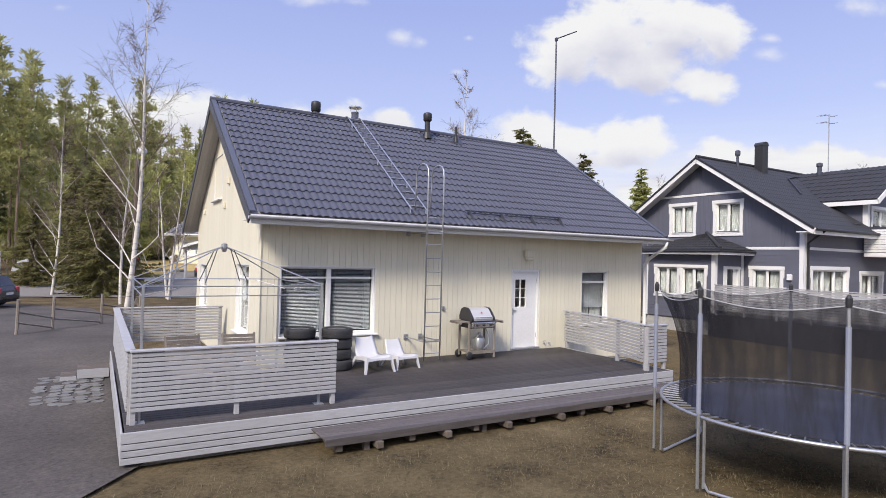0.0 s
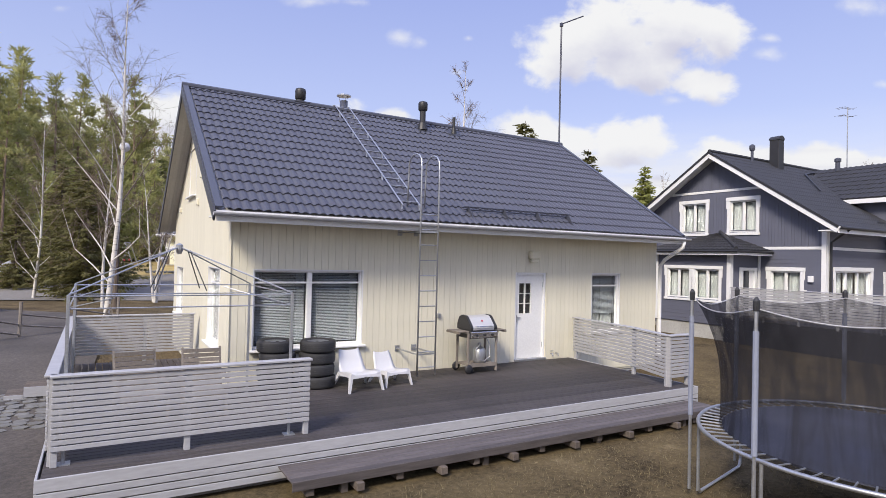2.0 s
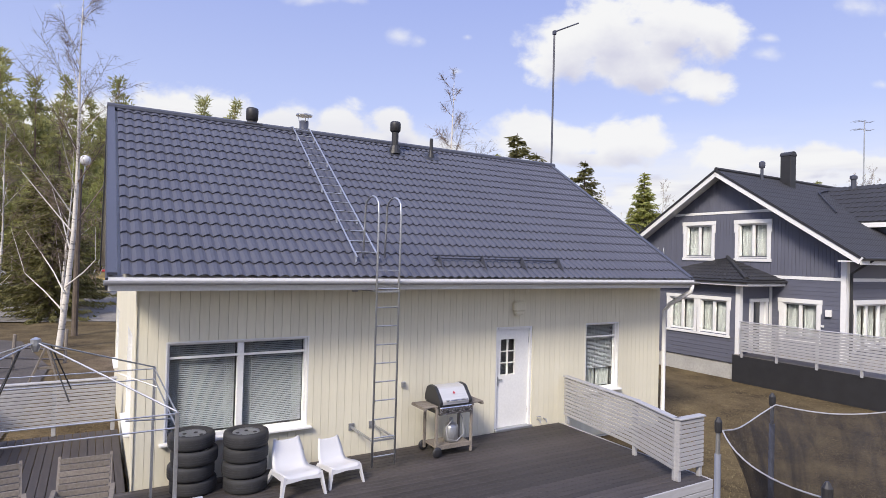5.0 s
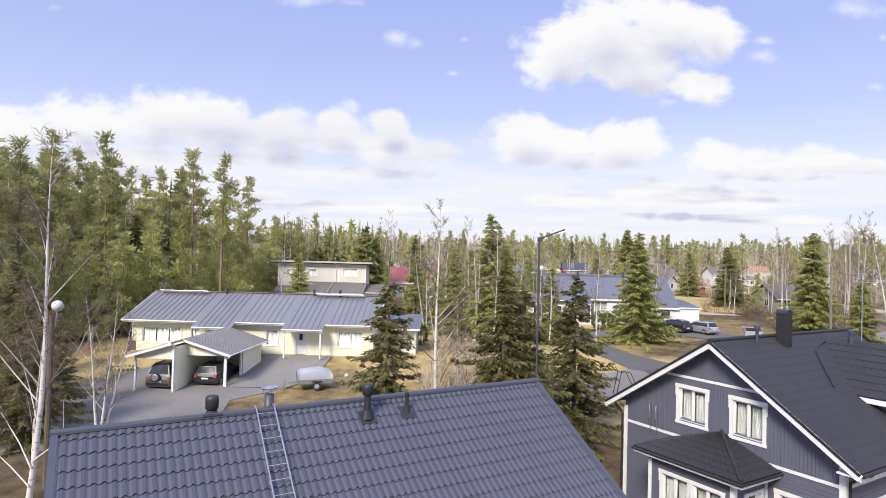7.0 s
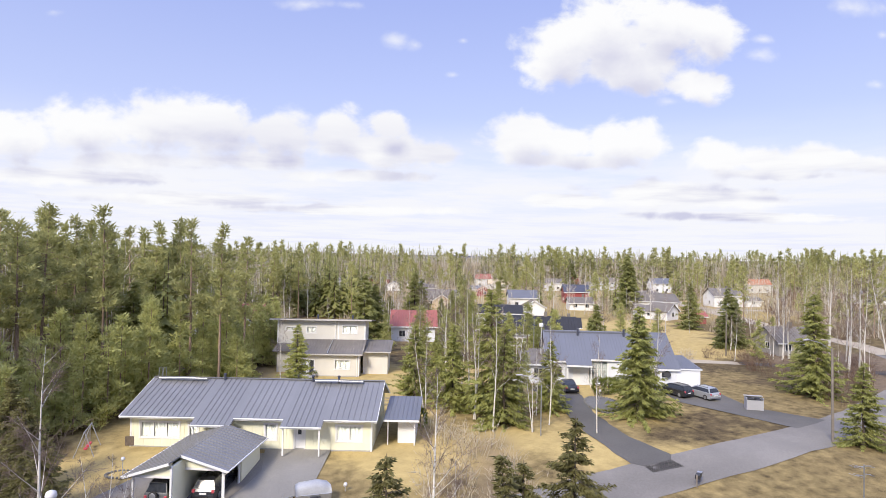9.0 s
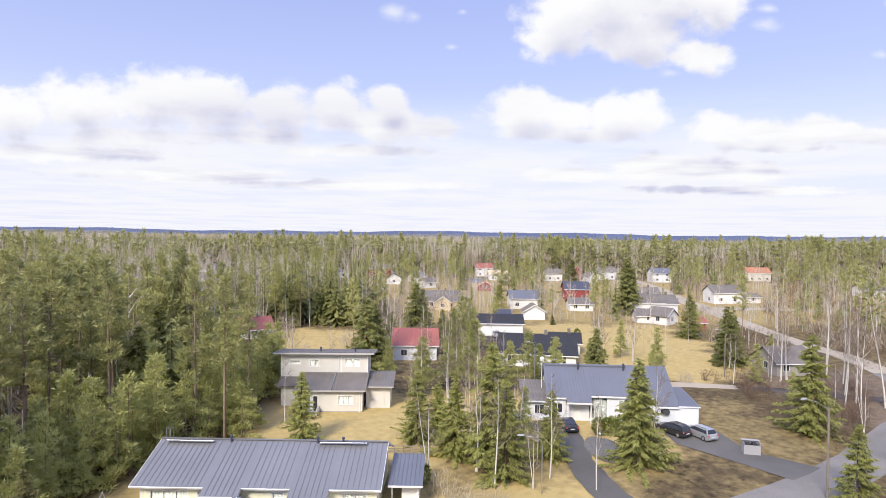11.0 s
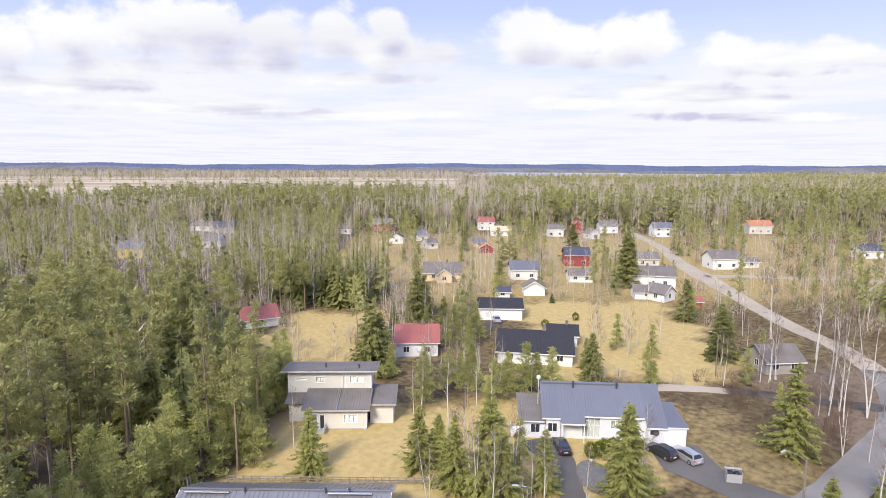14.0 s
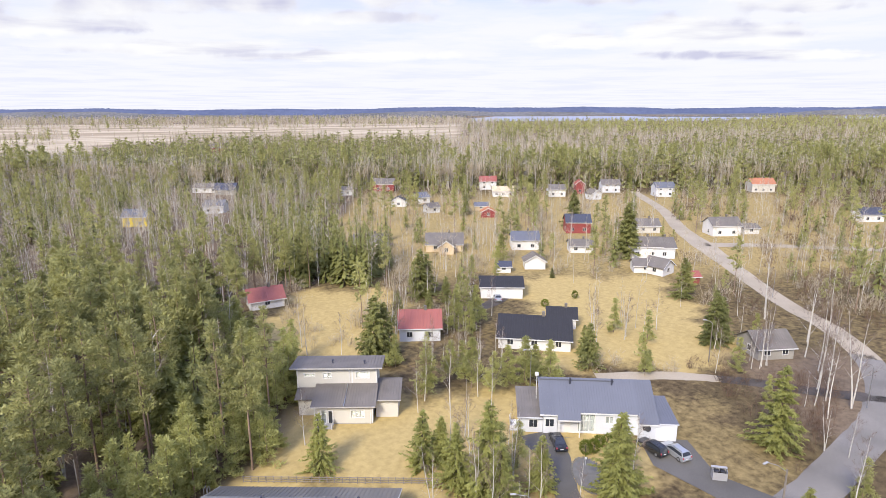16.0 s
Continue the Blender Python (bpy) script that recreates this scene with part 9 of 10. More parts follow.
def birch_arrays(rng, h, detail, stems=1, tilt=None, low=()):
    """A bare birch: white trunk and rising white limbs, hung with fine twigs."""
    trunk, twigs = [], []
    for s in range(stems):
        lean = rng.normal(0, 0.035 * h, 2) * (2.2 if stems > 1 else 1)
        off = rng.normal(0, 0.15, 2) * (stems > 1)
        lean = lean if tilt is None else np.array(tilt) * h
        hh = h * rng.uniform(0.82, 1.0) if s else h
        P = lambda t: np.array((off[0] + lean[0] * t + 0.012 * h * np.sin(t * 5), off[1] + lean[1] * t + 0.012 * h * np.cos(t * 4), hh * t))
        r0 = hh * (0.0072 if tilt else 0.0085 if detail >= 2 else (0.0072 if detail >= 1 else 0.0046))
        steps = (0, 0.15, 0.3, 0.45, 0.6, 0.75, 0.9, 1.0) if detail >= 1 else (0, 0.35, 0.7, 1.0)
        trunk.append(cone_tube([P(t) - (0, 0, 0.3 * (t == 0)) for t in steps], [max(0.006, r0 * (1.2 - 1.18 * t)) for t in steps], 7 if detail >= 2 else 4 if detail >= 1 else 3))
        limbs = int((22 if detail >= 2 else 18 if detail >= 1 else 9) * (1 if stems == 1 else 0.7))
        for i in range(limbs):
            t = 0.24 + 0.72 * (i + rng.uniform()) / limbs
            a = rng.uniform(0, 2 * np.pi)
            L = hh * 0.25 * (1.10 - t) * rng.uniform(0.7, 1.35)
            up = rng.uniform(0.9, 2.2)
            d = np.array((np.cos(a), np.sin(a), up))
            d /= np.linalg.norm(d)
            pts = [P(t), P(t) + d * L * 0.5 + (0, 0, -0.02 * L), P(t) + d * L + np.array((np.cos(a), np.sin(a), 0.9)) * L * 0.14]
            where = trunk if i % 3 < 2 else twigs
            if detail >= 1:
                where.append(cone_tube(pts, [r0 * 0.26 * (1.1 - t) + 0.008, r0 * 0.17 * (1.1 - t) + 0.005, 0.003], 3 if detail < 2 else 4))
            else:
                where.append(sprays(rng, pts[0][None], d[None], L, 0.11))
            n = int(9 * detail) if detail >= 2 else (10 if detail >= 1 else 8)
            f = rng.uniform(0.25, 1.0, (n, 1))
            c0 = pts[0] + (pts[2] - pts[0]) * f
            dd = rng.normal(0, 0.65, (n, 3)) + d * 1.0
            dd /= np.linalg.norm(dd, axis=1, keepdims=True)
            l2 = L * rng.uniform(0.25, 0.5, (n, 1))
            if detail >= 2:
                for q in range(n):
                    twigs.append(cone_tube([c0[q], c0[q] + dd[q] * l2[q] - (0, 0, 0.05 * l2[q, 0])], [0.007, 0.003], 3))
                    v = rng.normal(0, 0.6, (5, 3)) + dd[q] + (0, 0, -0.35)
                    twigs.append(sprays(rng, c0[q] + dd[q] * l2[q] * rng.uniform(0.2, 1.0, (5, 1)), v, l2[q, 0] * 0.7, 0.011))
            else:
                twigs.append(sprays(rng, c0, dd, float(L * 0.42), 0.028 if detail >= 1 else 0.06))
                e = c0 + dd * l2 * 0.7
                for _ in range(3 if detail >= 1 else 1):
                    twigs.append(sprays(rng, e, rng.normal(0, 0.7, (n, 3)) + dd + (0, 0, 0.25), float(L * 0.30), 0.022 if detail >= 1 else 0.06))
        for pts in low:
            pts = [np.array(q) for q in pts]
            trunk.append(cone_tube(pts, [0.034, 0.024, 0.017, 0.005], 6))
            for q in range(14):
                c0 = pts[2] + (pts[3] - pts[2]) * rng.uniform(-0.8, 1.0)
                e = c0 + rng.normal(0, 0.35, 3) + (0, 0, 0.55)
                twigs.append(cone_tube([c0, e], [0.010, 0.003], 3))
                twigs.append(sprays(rng, c0 + (e - c0) * rng.uniform(0.2, 1, (4, 1)), rng.normal(0, 0.6, (4, 3)) + (0, 0, 0.3), 0.5, 0.011))
    return join(trunk), join(twigs)


def brush_arrays(rng, h, w, n=60):
    """A thicket of bare rods."""
    c = np.stack([rng.normal(0, w * 0.25, n), rng.normal(0, w * 0.25, n), np.zeros(n)], -1)
    d = np.stack([rng.normal(0, 0.33, n), rng.normal(0, 0.33, n), np.ones(n)], -1)
    a = sprays(rng, c, d, h * 0.85, 0.05)
    c2 = c + d * h * rng.uniform(0.3, 0.75, (n, 1))
    b = sprays(rng, np.repeat(c2, 2, 0), np.repeat(d, 2, 0) + rng.normal(0, 0.5, (2 * n, 3)), h * 0.35, 0.06)
    return join([a, b])


def tree_kind(name, mats, arrays):
    """Meshes (trunk, crown) of one tree form."""
    (tv, tt), (cv, ct) = arrays
    return (name, arrays_mesh("trunk", tv, tt, [mats[0]]), arrays_mesh("crown", cv, ct, [mats[1]]))


def plant(kind, x, y, size=1.0, turn=0.0, label="", group="", dz=0.0):
    """Sets up one tree as a thing with trunk and crown."""
    name, trunk, crown = kind
    m = Matrix.Translation((x, y, float(height(x, y)) + dz)) @ Matrix.Rotation(turn, 4, "Z") @ Matrix.Scale(size, 4)
    t = thing(name, m, label, name.replace("_", " ") if name != "brush" else "bush", group)
    part("trunk", trunk, None, t)
    part("crown", crown, None, t)
    return t


def scatter(name, templates, spots, label, mats, category="woodland"):
    """Many far trees in one mesh of kind stuff. templates: (trunk arrays, crown arrays); spots: (x, y, size, turn, pick)."""
    V, T, I, k = [], [], [], 0
    spots = np.asarray(spots, float)
    for p, ((tv, tt), (cv, ct)) in enumerate(templates):
        sel = spots[spots[:, 4].astype(int) == p]
        if not len(sel):
            continue
        v = np.concatenate([tv, cv])
        t = np.concatenate([tt, ct + len(tv)])
        idx = np.concatenate([np.zeros(len(tt), int), np.ones(len(ct), int)])
        c, s = np.cos(sel[:, 3]), np.sin(sel[:, 3])
        X = (v[None, :, 0] * c[:, None] - v[None, :, 1] * s[:, None]) * sel[:, 2:3] + sel[:, 0:1]
        Y = (v[None, :, 0] * s[:, None] + v[None, :, 1] * c[:, None]) * sel[:, 2:3] + sel[:, 1:2]
        Z = v[None, :, 2] * sel[:, 2:3] + height(sel[:, 0], sel[:, 1])[:, None]
        V.append(np.stack([X, Y, Z], -1).reshape(-1, 3))
        T.append((t[None] + (np.arange(len(sel)) * len(v))[:, None, None]).reshape(-1, 3) + k)
        I.append(np.tile(idx, len(sel)))
        k += len(sel) * len(v)
    me = arrays_mesh(name, np.concatenate(V), np.concatenate(T), mats, np.concatenate(I))
    return tagged(new(name, me), label, category, kind="stuff")


RNG = np.random.default_rng(11)
BARE = "bare birch with white bark and fine brown twigs"
SPRUCES = [tree_kind("spruce_tree", (SPRUCE_BARK, SPRUCE_GREEN), spruce_arrays(RNG, 10.0, 1.5, 0.33)) for _ in range(4)]
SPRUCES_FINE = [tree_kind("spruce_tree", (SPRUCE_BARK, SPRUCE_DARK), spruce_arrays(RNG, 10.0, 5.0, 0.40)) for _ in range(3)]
SPRUCES_MID = [tree_kind("spruce_tree", (SPRUCE_BARK, SPRUCE_MIX), spruce_arrays(RNG, 10.0, 2.9, 0.345)) for _ in range(4)]
PINES = [tree_kind("pine_tree", (PINE_BARK, PINE_GREEN), pine_arrays(RNG, 16.0, 1.0)) for _ in range(5)]
PINES_BACK = [tree_kind("pine_tree", (PINE_BARK, PINE_GREEN), pine_arrays(RNG, 16.0, 0.5)) for _ in range(4)]
YOUNG = [tree_kind("pine_tree", (PINE_BARK, LIGHT_GREEN), pine_arrays(RNG, 9.0, 1.0, 0.04, 0.23, True)) for _ in range(5)]
YOUNG_BACK = [tree_kind("pine_tree", (PINE_BARK, LIGHT_GREEN), pine_arrays(RNG, 9.0, 0.5, 0.04, 0.23, True)) for _ in range(3)]
GARDEN_PINES = [tree_kind("pine_tree", (PINE_BARK, LIGHT_GREEN), pine_arrays(RNG, 10.0, 1.2, 0.14, 0.26, True)) for _ in range(4)]
SE = np.array((0.860, -0.511, 0.0))       # across the view
OLD_BIRCH = tree_kind("birch_tree", (BIRCH_BARK, TWIG), birch_arrays(RNG, 15.0, 2.2, 1, (0.046, -0.027), [
    [(0.1, -0.06, 1.5), SE * -0.7 + (0.1, 0, 2.2), SE * -1.4 + (0, 0.1, 2.9), SE * -2.0 + (0, 0.2, 4.6)],
    [(0.14, -0.08, 2.2), SE * -0.3 + (0, 0.3, 3.0), SE * -0.9 + (0, 0.6, 3.8), SE * -1.5 + (0, 0.8, 4.6)],
    [(0.16, -0.08, 2.4), SE * 0.9 + (0, -0.1, 3.0), SE * 1.35 + (0, -0.2, 3.5), SE * 1.3 + (0, -0.2, 4.8)]]))
BIRCHES = [tree_kind("birch_tree", (BIRCH_BARK, TWIG), birch_arrays(RNG, 13.0, 1.0, 1 + (k == 2))) for k in range(4)]
BIRCHES_FINE = [tree_kind("birch_tree", (BIRCH_BARK, TWIG), birch_arrays(RNG, 12.0, 2.2, 1 + (k == 2) * 2)) for k in range(3)]


def grounds():
    """Trees of the gardens and roadsides, one by one: kind, s, u, size (1 = drawn height), label."""
    sp, spm, spf, pi, gp, yo, bi, bif = SPRUCES, SPRUCES_MID, SPRUCES_FINE, PINES, GARDEN_PINES, YOUNG, BIRCHES, BIRCHES_FINE
    lab_s, lab_p = "dark green spruce with drooping boughs down to the ground", "green pine with a bare reddish trunk"
    rows = [
        (spf[0], -1.7, 28.6, 0.95, lab_s), (spf[1], 3.6, 27.5, 1.0, lab_s), (spf[0], 4.7, 28.6, 0.93, lab_s), (spf[2], 8.4, 34.1, 0.98, lab_s),
        (bif[0], 0.7, 29.0, 1.10, BARE), (OLD_BIRCH, -14.66, 23.2, 1.0, BARE), (OLD_BIRCH, -23.6, 31.5, 0.72, BARE), (bif[0], 1.8, 31.0, 0.72, BARE),
        (spf[1], -21.3, 32.6, 0.80, lab_s), (pi[0], -36.5, 46.0, 0.95, lab_p), (pi[3], -40.0, 50.0, 1.05, lab_p), (yo[1], -34.0, 48.5, 0.9, lab_p), (yo[3], -38.0, 44.0, 0.8, lab_p),
        (spm[0], -15.9, 70.0, 0.88, lab_s), (spm[1], -2.1, 70.5, 0.90, lab_s), (spm[3], 0.4, 72.0, 0.72, lab_s), (spm[2], 2.3, 66.5, 0.95, lab_s), (spm[0], 6.3, 64.2, 1.38, lab_s), (spm[3], 7.4, 60.5, 1.05, lab_s),
        (spm[1], 13.1, 66.0, 0.80, lab_s), (spm[2], 22.2, 64.1, 1.22, lab_s), (spm[0], 23.3, 66.6, 1.08, lab_s), (spm[1], 48.0, 74.8, 1.32, lab_s), (spm[3], 40.4, 55.7, 0.80, lab_s),
        (sp[3], 55.4, 111.7, 1.15, lab_s), (sp[1], 57.6, 113.4, 0.95, lab_s), (sp[2], 27.6, 101.0, 0.90, lab_s), (sp[3], 28.1, 107.0, 0.60, lab_s), (sp[2], 46.5, 46.0, 0.65, lab_s),
        (gp[0], 5.5, 93.0, 0.94, lab_p), (gp[1], 9.0, 91.5, 0.74, lab_p), (gp[2], 11.5, 93.0, 0.78, lab_p), (gp[3], 14.6, 92.8, 0.95, lab_p), (gp[0], 19.1, 93.6, 0.84, lab_p), (gp[0], 16.8, 95.5, 0.70, lab_p), (gp[1], 1.8, 95.5, 0.78, lab_p),
        (gp[2], -2.2, 90.0, 0.90, lab_p), (gp[1], 36.9, 97.5, 0.48, lab_p), (gp[3], 38.0, 99.0, 0.43, lab_p), (pi[1], 5.7, 119.8, 0.72, lab_p), (gp[0], 3.0, 118.0, 0.94, lab_p), (gp[0], 7.8, 122.0, 0.90, lab_p),
        (sp[3], -12.4, 103.5, 1.35, lab_s), (sp[2], -10.8, 105.5, 1.15, lab_s), (sp[0], -5.3, 141.8, 1.25, lab_s), (sp[1], -3.6, 143.5, 1.1, lab_s), (sp[0], 60.5, 140.4, 1.05, lab_s), (gp[2], 62.0, 142.0, 0.86, lab_p),
        (pi[2], 18.9, 174.4, 1.0, lab_p), (gp[3], 18.0, 172.8, 0.94, lab_p), (sp[2], 58.6, 180.8, 1.80, lab_s), (sp[3], 59.6, 183.0, 1.6, lab_s), (sp[1], 31.0, 158.0, 0.30, lab_s), (pi[2], 24.0, 200.0, 0.9, lab_p), (sp[3], 52.5, 230.0, 1.5, lab_s),
        (bi[0], -2.4, 88.5, 0.95, BARE), (bi[1], 1.8, 86.0, 0.98, BARE), (bi[3], 8.3, 87.0, 0.80, BARE), (bi[2], -10.1, 107.2, 1.30, BARE), (bi[0], -26.0, 106.5, 0.82, BARE), (bi[1], -19.3, 106.5, 0.72, BARE), (bi[3], -19.3, 76.1, 0.72, BARE),
        (bi[0], 4.0, 66.0, 1.05, BARE), (bi[1], 6.2, 58.5, 0.95, BARE), (bi[2], 9.6, 66.0, 0.85, BARE), (bi[3], 12.0, 61.0, 0.85, BARE), (bi[0], 24.5, 65.0, 0.9, BARE), (bi[1], -3.5, 85.0, 0.75, BARE), (bi[2], 4.6, 62.5, 0.9, BARE),
        (bi[3], 6.5, 90.0, 0.8, BARE), (bi[0], -28.0, 110.0, 0.9, BARE), (bi[2], -9.0, 112.0, 1.1, BARE), (bi[3], 16.2, 58.5, 0.75, BARE),
        (bi[0], 60.8, 86.6, 1.0, BARE), (bi[1], 60.7, 83.0, 1.22, BARE), (bi[2], 66.2, 86.0, 1.35, BARE), (bi[3], 59.8, 100.9, 1.0, BARE), (bi[2], 60.9, 101.6, 0.95, BARE), (bi[0], 67.5, 94.0, 1.1, BARE), (bi[1], 49.8, 61.0, 0.9, BARE),
        (bi[3], 63.5, 88.5, 1.25, BARE), (bi[0], 64.6, 92.0, 1.3, BARE), (bi[2], 52.8, 55.0, 0.85, BARE), (bi[3], 70.0, 105.0, 1.25, BARE), (bi[0], 75.0, 112.0, 1.2, BARE), (bi[2], 73.0, 125.0, 1.3, BARE), (bi[1], 69.0, 99.0, 1.15, BARE),
        (bi[3], 30.0, 170.0, 1.0, BARE), (bi[1], -14.0, 150.0, 1.2, BARE), (bi[2], 45.0, 200.0, 1.0, BARE),
        (bif[1], -17.2, 27.5, 0.72, BARE), (spf[0], -26.5, 40.0, 0.85, lab_s), (spf[2], -22.8, 36.5, 0.75, lab_s), (spf[1], -30.0, 43.5, 0.9, lab_s), (spf[2], -28.0, 36.0, 0.6, lab_s), (bif[2], -16.6, 31.5, 0.70, BARE), (bi[0], -37.5, 43.0, 0.85, BARE),
    ]
    for i, (kind, s, u, size, label) in enumerate(rows):
        plant(kind, *place(s, u), size, 0.0 if kind is OLD_BIRCH else i * 2.399, label, "garden and roadside trees")
    rng = np.random.default_rng(61)
    free = np.array(HOUSE_SPOTS, float)
    for s0, s1, u0, u1, n in ((-1, 12, 58, 84, 14), (20, 66, 97, 120, 24), (-12, 8, 96, 118, 10), (48, 60, 62, 100, 8), (-11, 17, 100, 168, 44)):
        for i in range(n):
            s, u = rng.uniform(s0, s1), rng.uniform(u0, u1)
            if ((abs(s - free[:, 0]) < free[:, 2] * 0.8) & (abs(u - free[:, 1]) < free[:, 2] * 0.8)).any() or abs(s - 16.5) < 3.2 and u < 80:
                continue
            kind = yo[i % 4] if i % 4 == 1 else sp[i % 4] if i % 9 == 3 and u0 == 100 else bi[i % 4]
            plant(kind, *place(s, u), rng.uniform(0.5, 0.85), i * 1.7, lab_p if kind in yo else lab_s if kind in sp else BARE, "garden and roadside trees")


grounds()



def woods():
    rng = np.random.default_rng(23)
    # free ground round the houses, and in front of the far ones
    spots_ = np.array(HOUSE_SPOTS, float)

    def clear(s, u, leafless=False):
        round_it = (abs(s - spots_[:, 0]) < spots_[:, 2]) & (abs(u - spots_[:, 1]) < spots_[:, 2])
        before = (spots_[:, 1] > 120) & (u < spots_[:, 1]) & (u > spots_[:, 1] * 0.72) & (abs(s - spots_[:, 0] * u / spots_[:, 1]) < 0.45 * spots_[:, 2])
        return bool((round_it if leafless else round_it | before).any())
    edge = lambda u: np.interp(u, FOREST_EDGE_U, FOREST_EDGE_S)
    # the near wood: single trees
    n, tries, taken = 0, 0, []
    while n < 330 and tries < 20000:
        tries += 1
        u = 38 + 112 * rng.uniform() ** 0.85
        s = rng.uniform(-0.80 * u - 12, -24)
        if s > edge(u) - 1.0 or clear(s, u) or (u < 52 and s > -38) or any((s - a) ** 2 + (u - b) ** 2 < 8.5 for a, b in taken):
            continue
        taken.append((s, u))
        n += 1
        d = edge(u) - s
        r = rng.uniform()
        if d < 13 and 52 < u < 118 and r < 0.90 or r < 0.30 and u < 118:
            kind, size, label = (YOUNG[n % 5] if u < 98 else YOUNG_BACK[n % 3]), rng.uniform(0.72, 1.30), "bushy light green young pine"
        elif u > 118 and d > 8 and r < 0.55:
            kind, size, label = BIRCHES[n % 4], rng.uniform(0.9, 1.25), BARE
        elif r < 0.78 or d < 12:
            kind, size, label = (PINES[n % 5] if u < 88 else PINES_BACK[n % 4]), rng.uniform(1.1, 1.45) * (1.0 if u < 105 else 0.78), "tall pine with a bare reddish trunk"
        elif r < 0.86:
            kind, size, label = SPRUCES[n % 4], rng.uniform(1.0, 1.4), "green spruce standing in the wood"
        else:
            kind, size, label = BIRCHES[n % 4], rng.uniform(1.1, 1.5), BARE
        plant(kind, *place(s, u), size, rng.uniform(0, 6.28), label, "trees of the near wood")
    # a belt of young pines along the edge
    n = 0
    while n < 84:
        u = rng.uniform(50, 112) if n % 2 else rng.uniform(52, 82)
        s = edge(u) - rng.uniform(0.5, 9.0)
        if clear(s, u) or any((s - a) ** 2 + (u - b) ** 2 < 3.2 for a, b in taken):
            n += 0.02
            continue
        taken.append((s, u))
        n += 1
        plant(YOUNG[int(n) % 4], *place(s, u), rng.uniform(0.55, 1.05), rng.uniform(0, 6.28), "bushy light green young pine", "trees of the near wood")
    # woods further off, and the bare trees between the houses, in sheets of trees
    mid = [tier_spruce(rng, 14.0) for _ in range(4)], [pine_arrays(rng, 16.0, 0.2) for _ in range(4)], [birch_arrays(rng, 15.0, 0.6) for _ in range(5)]
    spots = [[], [], []]
    tries = 0
    quota = [2900, 900]
    while max(quota) > 0 and tries < 90000:
        tries += 1
        u = rng.uniform(62, 410)
        s = rng.uniform(-0.82 * u - 10, 0.82 * u + 10)
        inner = s < edge(min(u, 339)) - 10 and u < 170
        if inner and rng.uniform() < 0.55:
            continue
        if inner and any((s - a) ** 2 + (u - b) ** 2 < 4.0 for a, b in taken):
            continue
        wood = inner or s < edge(min(u, 339)) - 2 and u > 150 or u > 342
        if quota[0 if wood else 1] <= 0 or not wood and rng.uniform() > (0.80 if u > 160 else 0.45):
            continue
        if clear(s, u, True) or (not wood and (s < -20 and u < 150 or u < 118 or (8 < s < 62 and u < 160 and rng.uniform() > 0.2) or abs(s - np.interp(u, (110, 128, 147, 172, 198, 239, 282, 330), (78, 81, 83, 86, 88, 92, 99, 106))) < 6)):
            continue
        r = rng.uniform()
        drift = math.sin(s * 0.035 + 2) * math.cos(u * 0.028) * 0.5 + 0.5
        bare = s < -42 and 168 < u < 345 or 110 < u < 150
        few = 0.28 if bare else 0.42 if u > 325 else 0.30
        k = (0 if r < few else (1 if r < few + (0.24 if bare else 0.44) * drift else 2)) if wood else (2 if r < 0.52 else (0 if r < 0.72 else 1))
        if k < 2 and clear(s, u):
            k = 2
        x, y = place(s, u)
        size = (rng.uniform(0.9, 1.35) if wood else rng.uniform(0.38, 1.12)) * (0.85 if s < -42 and u < 345 else 1.22 if u > 330 else 1.0)
        quota[0 if wood else 1] -= 1
        spots[k].append((x, y, size, rng.uniform(0, 6.28), rng.integers(0, len(mid[k]))))
    for _ in range(90):
        s, u = rng.uniform(-47, -15), rng.uniform(150, 177)
        if not clear(s, u, True):
            spots[0].append((*place(s, u), rng.uniform(0.85, 1.25), rng.uniform(0, 6.28), rng.integers(0, 3)))
    scatter("spruce_wood", mid[0], spots[0], "dark green spruces in the woods behind the village", [SPRUCE_BARK, SPRUCE_GREEN])
    scatter("pine_wood", mid[1], spots[1], "green pines in the woods behind the village", [PINE_BARK, PINE_GREEN])
    scatter("birch_wood", mid[2], spots[2], "bare pale birches among the houses and woods", [BIRCH_BARK, BRUSH])
    # thickets of bare rods
    rods_ = [(cone_tube([(0, 0, -0.2), (0.1, 0, 2.2)], [0.04, 0.01], 3), brush_arrays(rng, 3.2, 2.4, 18)) for _ in range(3)]
    spots = [[], []]
    tries = 0
    while len(spots[0]) + len(spots[1]) < 2900 and tries < 90000:
        tries += 1
        u = rng.uniform(34, 340)
        s = rng.uniform(-0.80 * u, 0.80 * u)
        belt = (66 < u < 97 and 48 < s < 84) or (110 < u < 119 and -34 < s < 6) or (98 < u < 104 and 24 < s < 56) or (34 < u < 62 and s < -36) or (100 < u < 155 and -46 < s < -34) or (17 < u < 60 and 0 < s < 9 and rng.uniform() < 0.3)
        if not belt and (u < 118 or rng.uniform() > 0.5 or (8 < s < 62 and u < 160) or (s < -20 and u < 150)):
            continue
        if clear(s, u) or abs(s - np.interp(u, (59, 65, 72, 80, 88, 97, 118, 147, 172, 198, 239, 282, 330), (38, 48, 57, 66, 72, 76, 79, 83, 86, 88, 92, 99, 106))) < 6:
            continue
        x, y = place(s, u)
        # Near right: only the darkened russet rods, whose colour carries cloud shade.
        spots[1 if (s > 46 and u < 125 or s > 60 and rng.uniform() < 0.45) else 0].append((x, y, rng.uniform(0.5, 1.5) * (0.6 if u < 120 else 1.0), rng.uniform(0, 6.28), rng.integers(0, 3)))
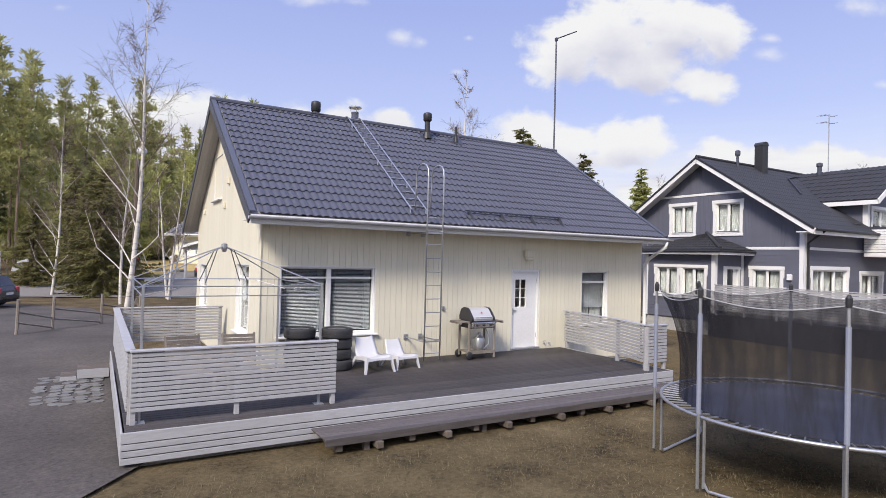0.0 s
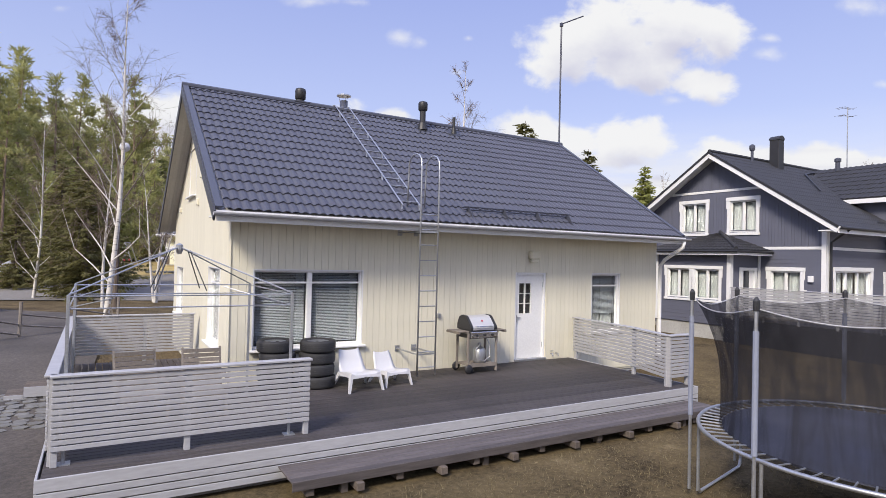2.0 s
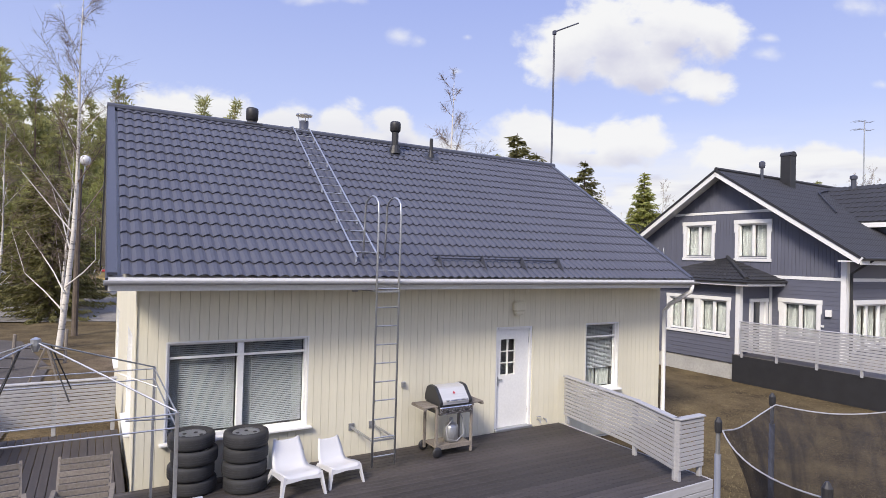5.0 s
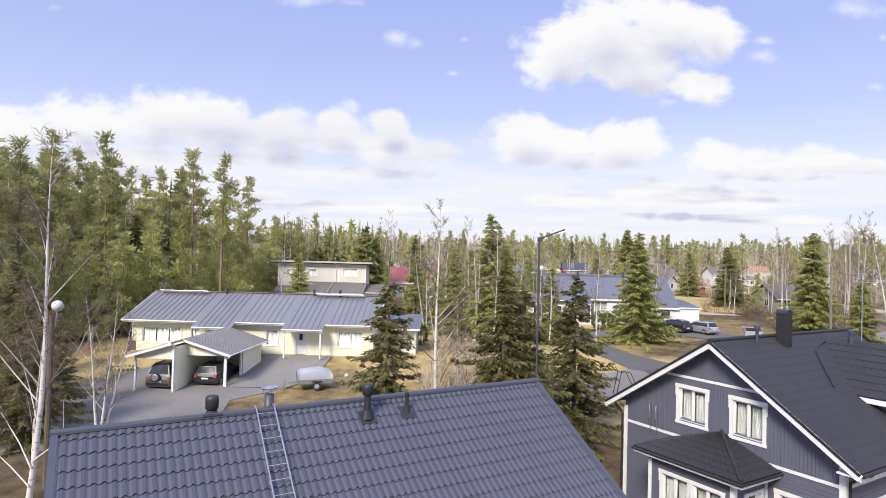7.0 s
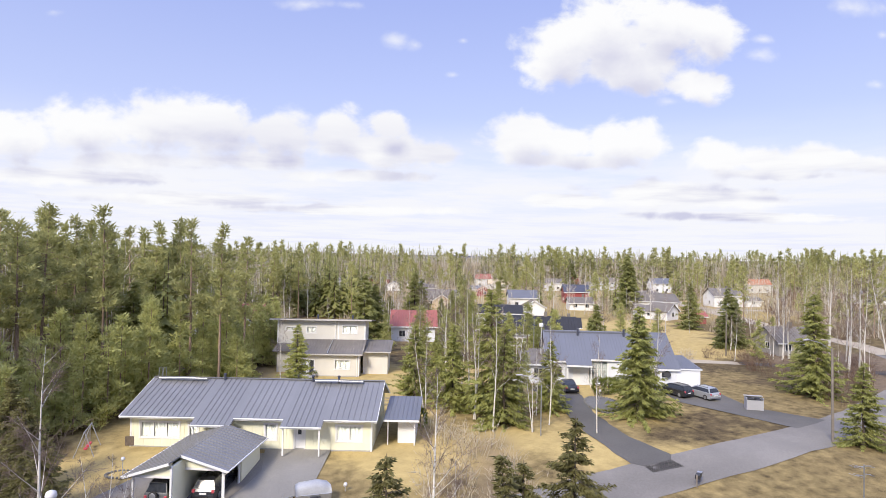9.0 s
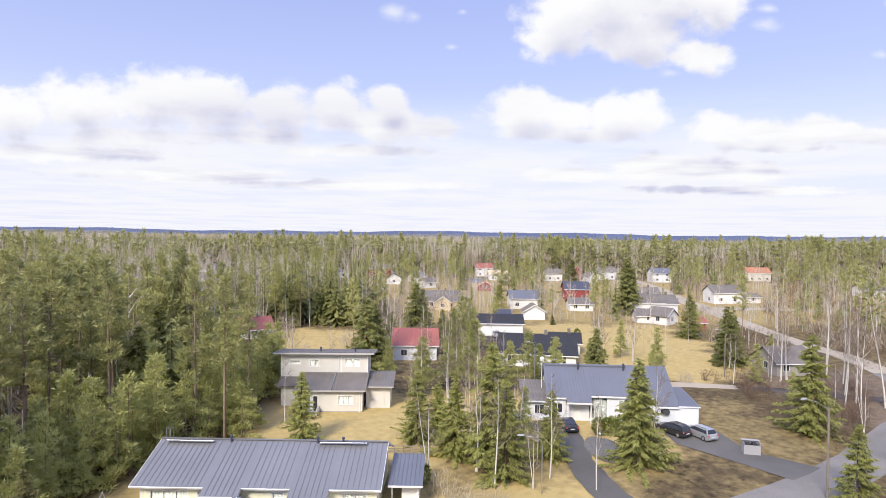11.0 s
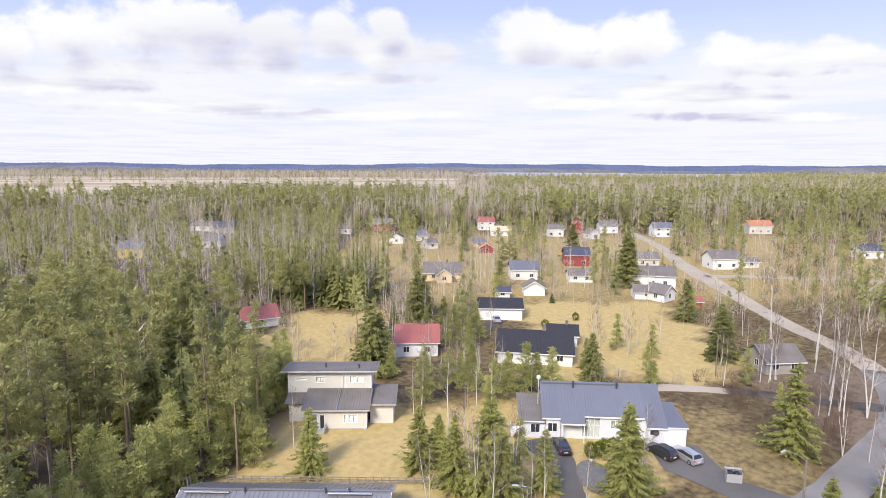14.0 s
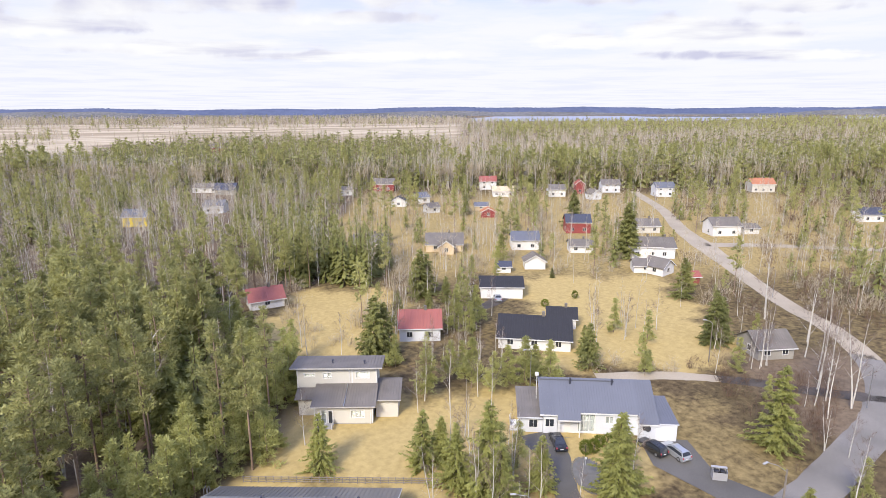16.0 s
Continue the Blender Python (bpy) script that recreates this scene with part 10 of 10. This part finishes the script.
    scatter("thicket", rods_, spots[0], "grey-brown thickets of bare shrubs", [TWIG, BRUSH], "thicket")
    scatter("russet_thicket", rods_, spots[1], "russet thickets of bare shrubs", [TWIG, RUSSET], "thicket")
    # far woods, as small spiky trees
    def tiny(h, w, n, low):
        c = np.stack([rng.normal(0, w * 0.14, n), rng.normal(0, w * 0.14, n), rng.uniform(low * h, h * 0.80, n)], -1)
        c[:, :2] *= (1.25 - c[:, 2:] / h)
        d = np.stack([rng.normal(0, 0.7, n), rng.normal(0, 0.7, n), rng.uniform(0.0, 0.7, n)], -1)
        return cone_tube([(0, 0, -0.5), (0, 0, h * 0.9)], [0.16, 0.04], 3), sprays(rng, c, d, h * 0.15, w * 0.26)
    def rods(h):
        c = np.stack([rng.normal(0, 1.0, 12), rng.normal(0, 1.0, 12), rng.uniform(0.2 * h, 0.6 * h, 12)], -1)
        return cone_tube([(0, 0, -0.5), (rng.normal(0, .4), 0, h * 0.95)], [0.14, 0.03], 3), sprays(rng, c, np.array([(0, 0, 1.0)]) + rng.normal(0, 0.25, (12, 3)), h * 0.34, 0.30)
    far = [[tiny(16, 5, 26, 0.25), tier_spruce(rng, 17.0, 0.15, 7, 6), tier_spruce(rng, 15.0, 0.17, 6, 6)], [rods(14) for _ in range(3)], [tiny(11, 6, 16, 0.05) for _ in range(3)]]
    spots = [[], [], []]
    tries = 0
    while sum(map(len, spots)) < 14000 and tries < 120000:
        tries += 1
        u = 345 + 2300 * rng.uniform() ** 1.9
        s = rng.uniform(-0.80, 0.80) * u
        q = s / u + 0.012 * math.sin(u * 0.02)
        farm = abs(u - 930) < 45 and abs(q + 0.66) < 0.035
        open_field = (q < -0.57 and 450 < u < 1480) or (q < 0.04 and 780 < u < 1480) or (q < -0.45 and u < 1800 and math.sin(u * 0.011) > 0.3)
        clump = math.sin(s * 0.017 + u * 0.006) + math.sin(u * 0.023 - s * 0.004) > 1.35
        if open_field and not farm and rng.uniform() > (0.35 if clump else 0.010) or (0.03 < q < 0.52 and u > 2100):
            continue
        drift = math.sin(s * 0.012 + 1) * math.cos(u * 0.011 + 0.5) + 0.5 * math.sin(s * 0.03 + u * 0.02)
        # Past 1480 mostly pale birch, whose colour stands for haze over the woods.
        bare = 0.60 + 0.25 * drift if u < 1480 else 0.78
        if -0.58 < q < -0.02 and 370 < u < 660:
            bare = 0.10
        elif q <= -0.57 and u < 470 or abs(q - 0.03) < 0.05:
            bare = 0.85
        k = 1 if rng.uniform() < bare else 0
        if q > 0.08 and u > 1000 and rng.uniform() < 0.85:
            k = 2
        x, y = place(s, u)
        spots[k].append((x, y, rng.uniform(0.9, 1.4) * (1 + u / 5000), rng.uniform(0, 6.28), rng.integers(0, 3)))
    scatter("far_young_wood", far[2], spots[2], "far light green young woods towards the lake", [PINE_BARK, LIGHT_GREEN])
    scatter("far_conifer_wood", far[0], spots[0], "far evergreen woods running to the horizon", [PINE_BARK, PINE_GREEN])
    scatter("far_birch_wood", far[1], spots[1], "far bare brown birch woods running to the horizon", [BIRCH_BARK, BRUSH])


woods()


def hedge(s, u, w, d, h, label, name="hedge"):
    """A clipped or rounded evergreen bush of small sprays."""
    rng = np.random.default_rng(int(abs(s * 7 + u * 3)) + 1)
    n = int(420 * max(1.0, w * d * h / 4))
    v = rng.normal(size=(n, 3))
    v /= np.linalg.norm(v, axis=1, keepdims=True)
    c = v * rng.uniform(0.65, 1.0, (n, 1)) * (w / 2, d / 2, h / 2) + (0, 0, h / 2)
    b = thing(name, spot(s, u), label, "bush", "garden bushes")
    part("stem", Mb().tube([(0, 0, -0.2), (0, 0, h * 0.6)], 0.05, 5), SPRUCE_BARK, b)
    cv, ct = sprays(rng, c, v + (0, 0, 0.5), 0.26, 0.13)
    part("crown", arrays_mesh("crown", cv, ct, [HEDGE_GREEN]), None, b)


for s_, u_, w_, h_ in ((20.6, 73.6, 1.7, 2.3), (21.9, 74.0, 1.6, 2.2), (23.0, 75.5, 1.6, 1.8), (24.4, 76.0, 1.8, 1.6), (-1.9, 58.0, 1.4, 2.2), (-1.0, 59.5, 1.3, 2.0), (25.0, 134.0, 1.8, 1.8), (33.5, 140.0, 1.5, 2.0)):
    hedge(s_, u_, w_, w_, h_, "light green rounded thuja bush")


def grass_tufts():
    """Loose dry grass on the near lawn and verges."""
    rng = np.random.default_rng(41)
    c = []
    while len(c) < 52000:
        x, y = rng.uniform(-6, 22), rng.uniform(-9.5, 14)
        if (-2.3 < x < 8.7 and -3.7 < y < 4.2) or (0 < x < 12.2 and 0 < y < 10) or (x > 20 and y < 10) or x < -2.6 + 0.0 * y and y > -3:
            continue
        if (x - 3) ** 2 + (y + 6) ** 2 > rng.uniform(0, 420):
            continue
        c.append((x, y, float(height(x, y)) - 0.015))
    c = np.array(c)
    d = rng.normal(0, 0.55, (len(c), 3)) + (0, 0, 0.75)
    v, t = sprays(rng, c, d, 0.058, 0.008)
    tagged(new("dry_grass", arrays_mesh("dry_grass", v, t, [REED])), "loose dry straw grass on the lawn", "grass", kind="stuff")


grass_tufts()
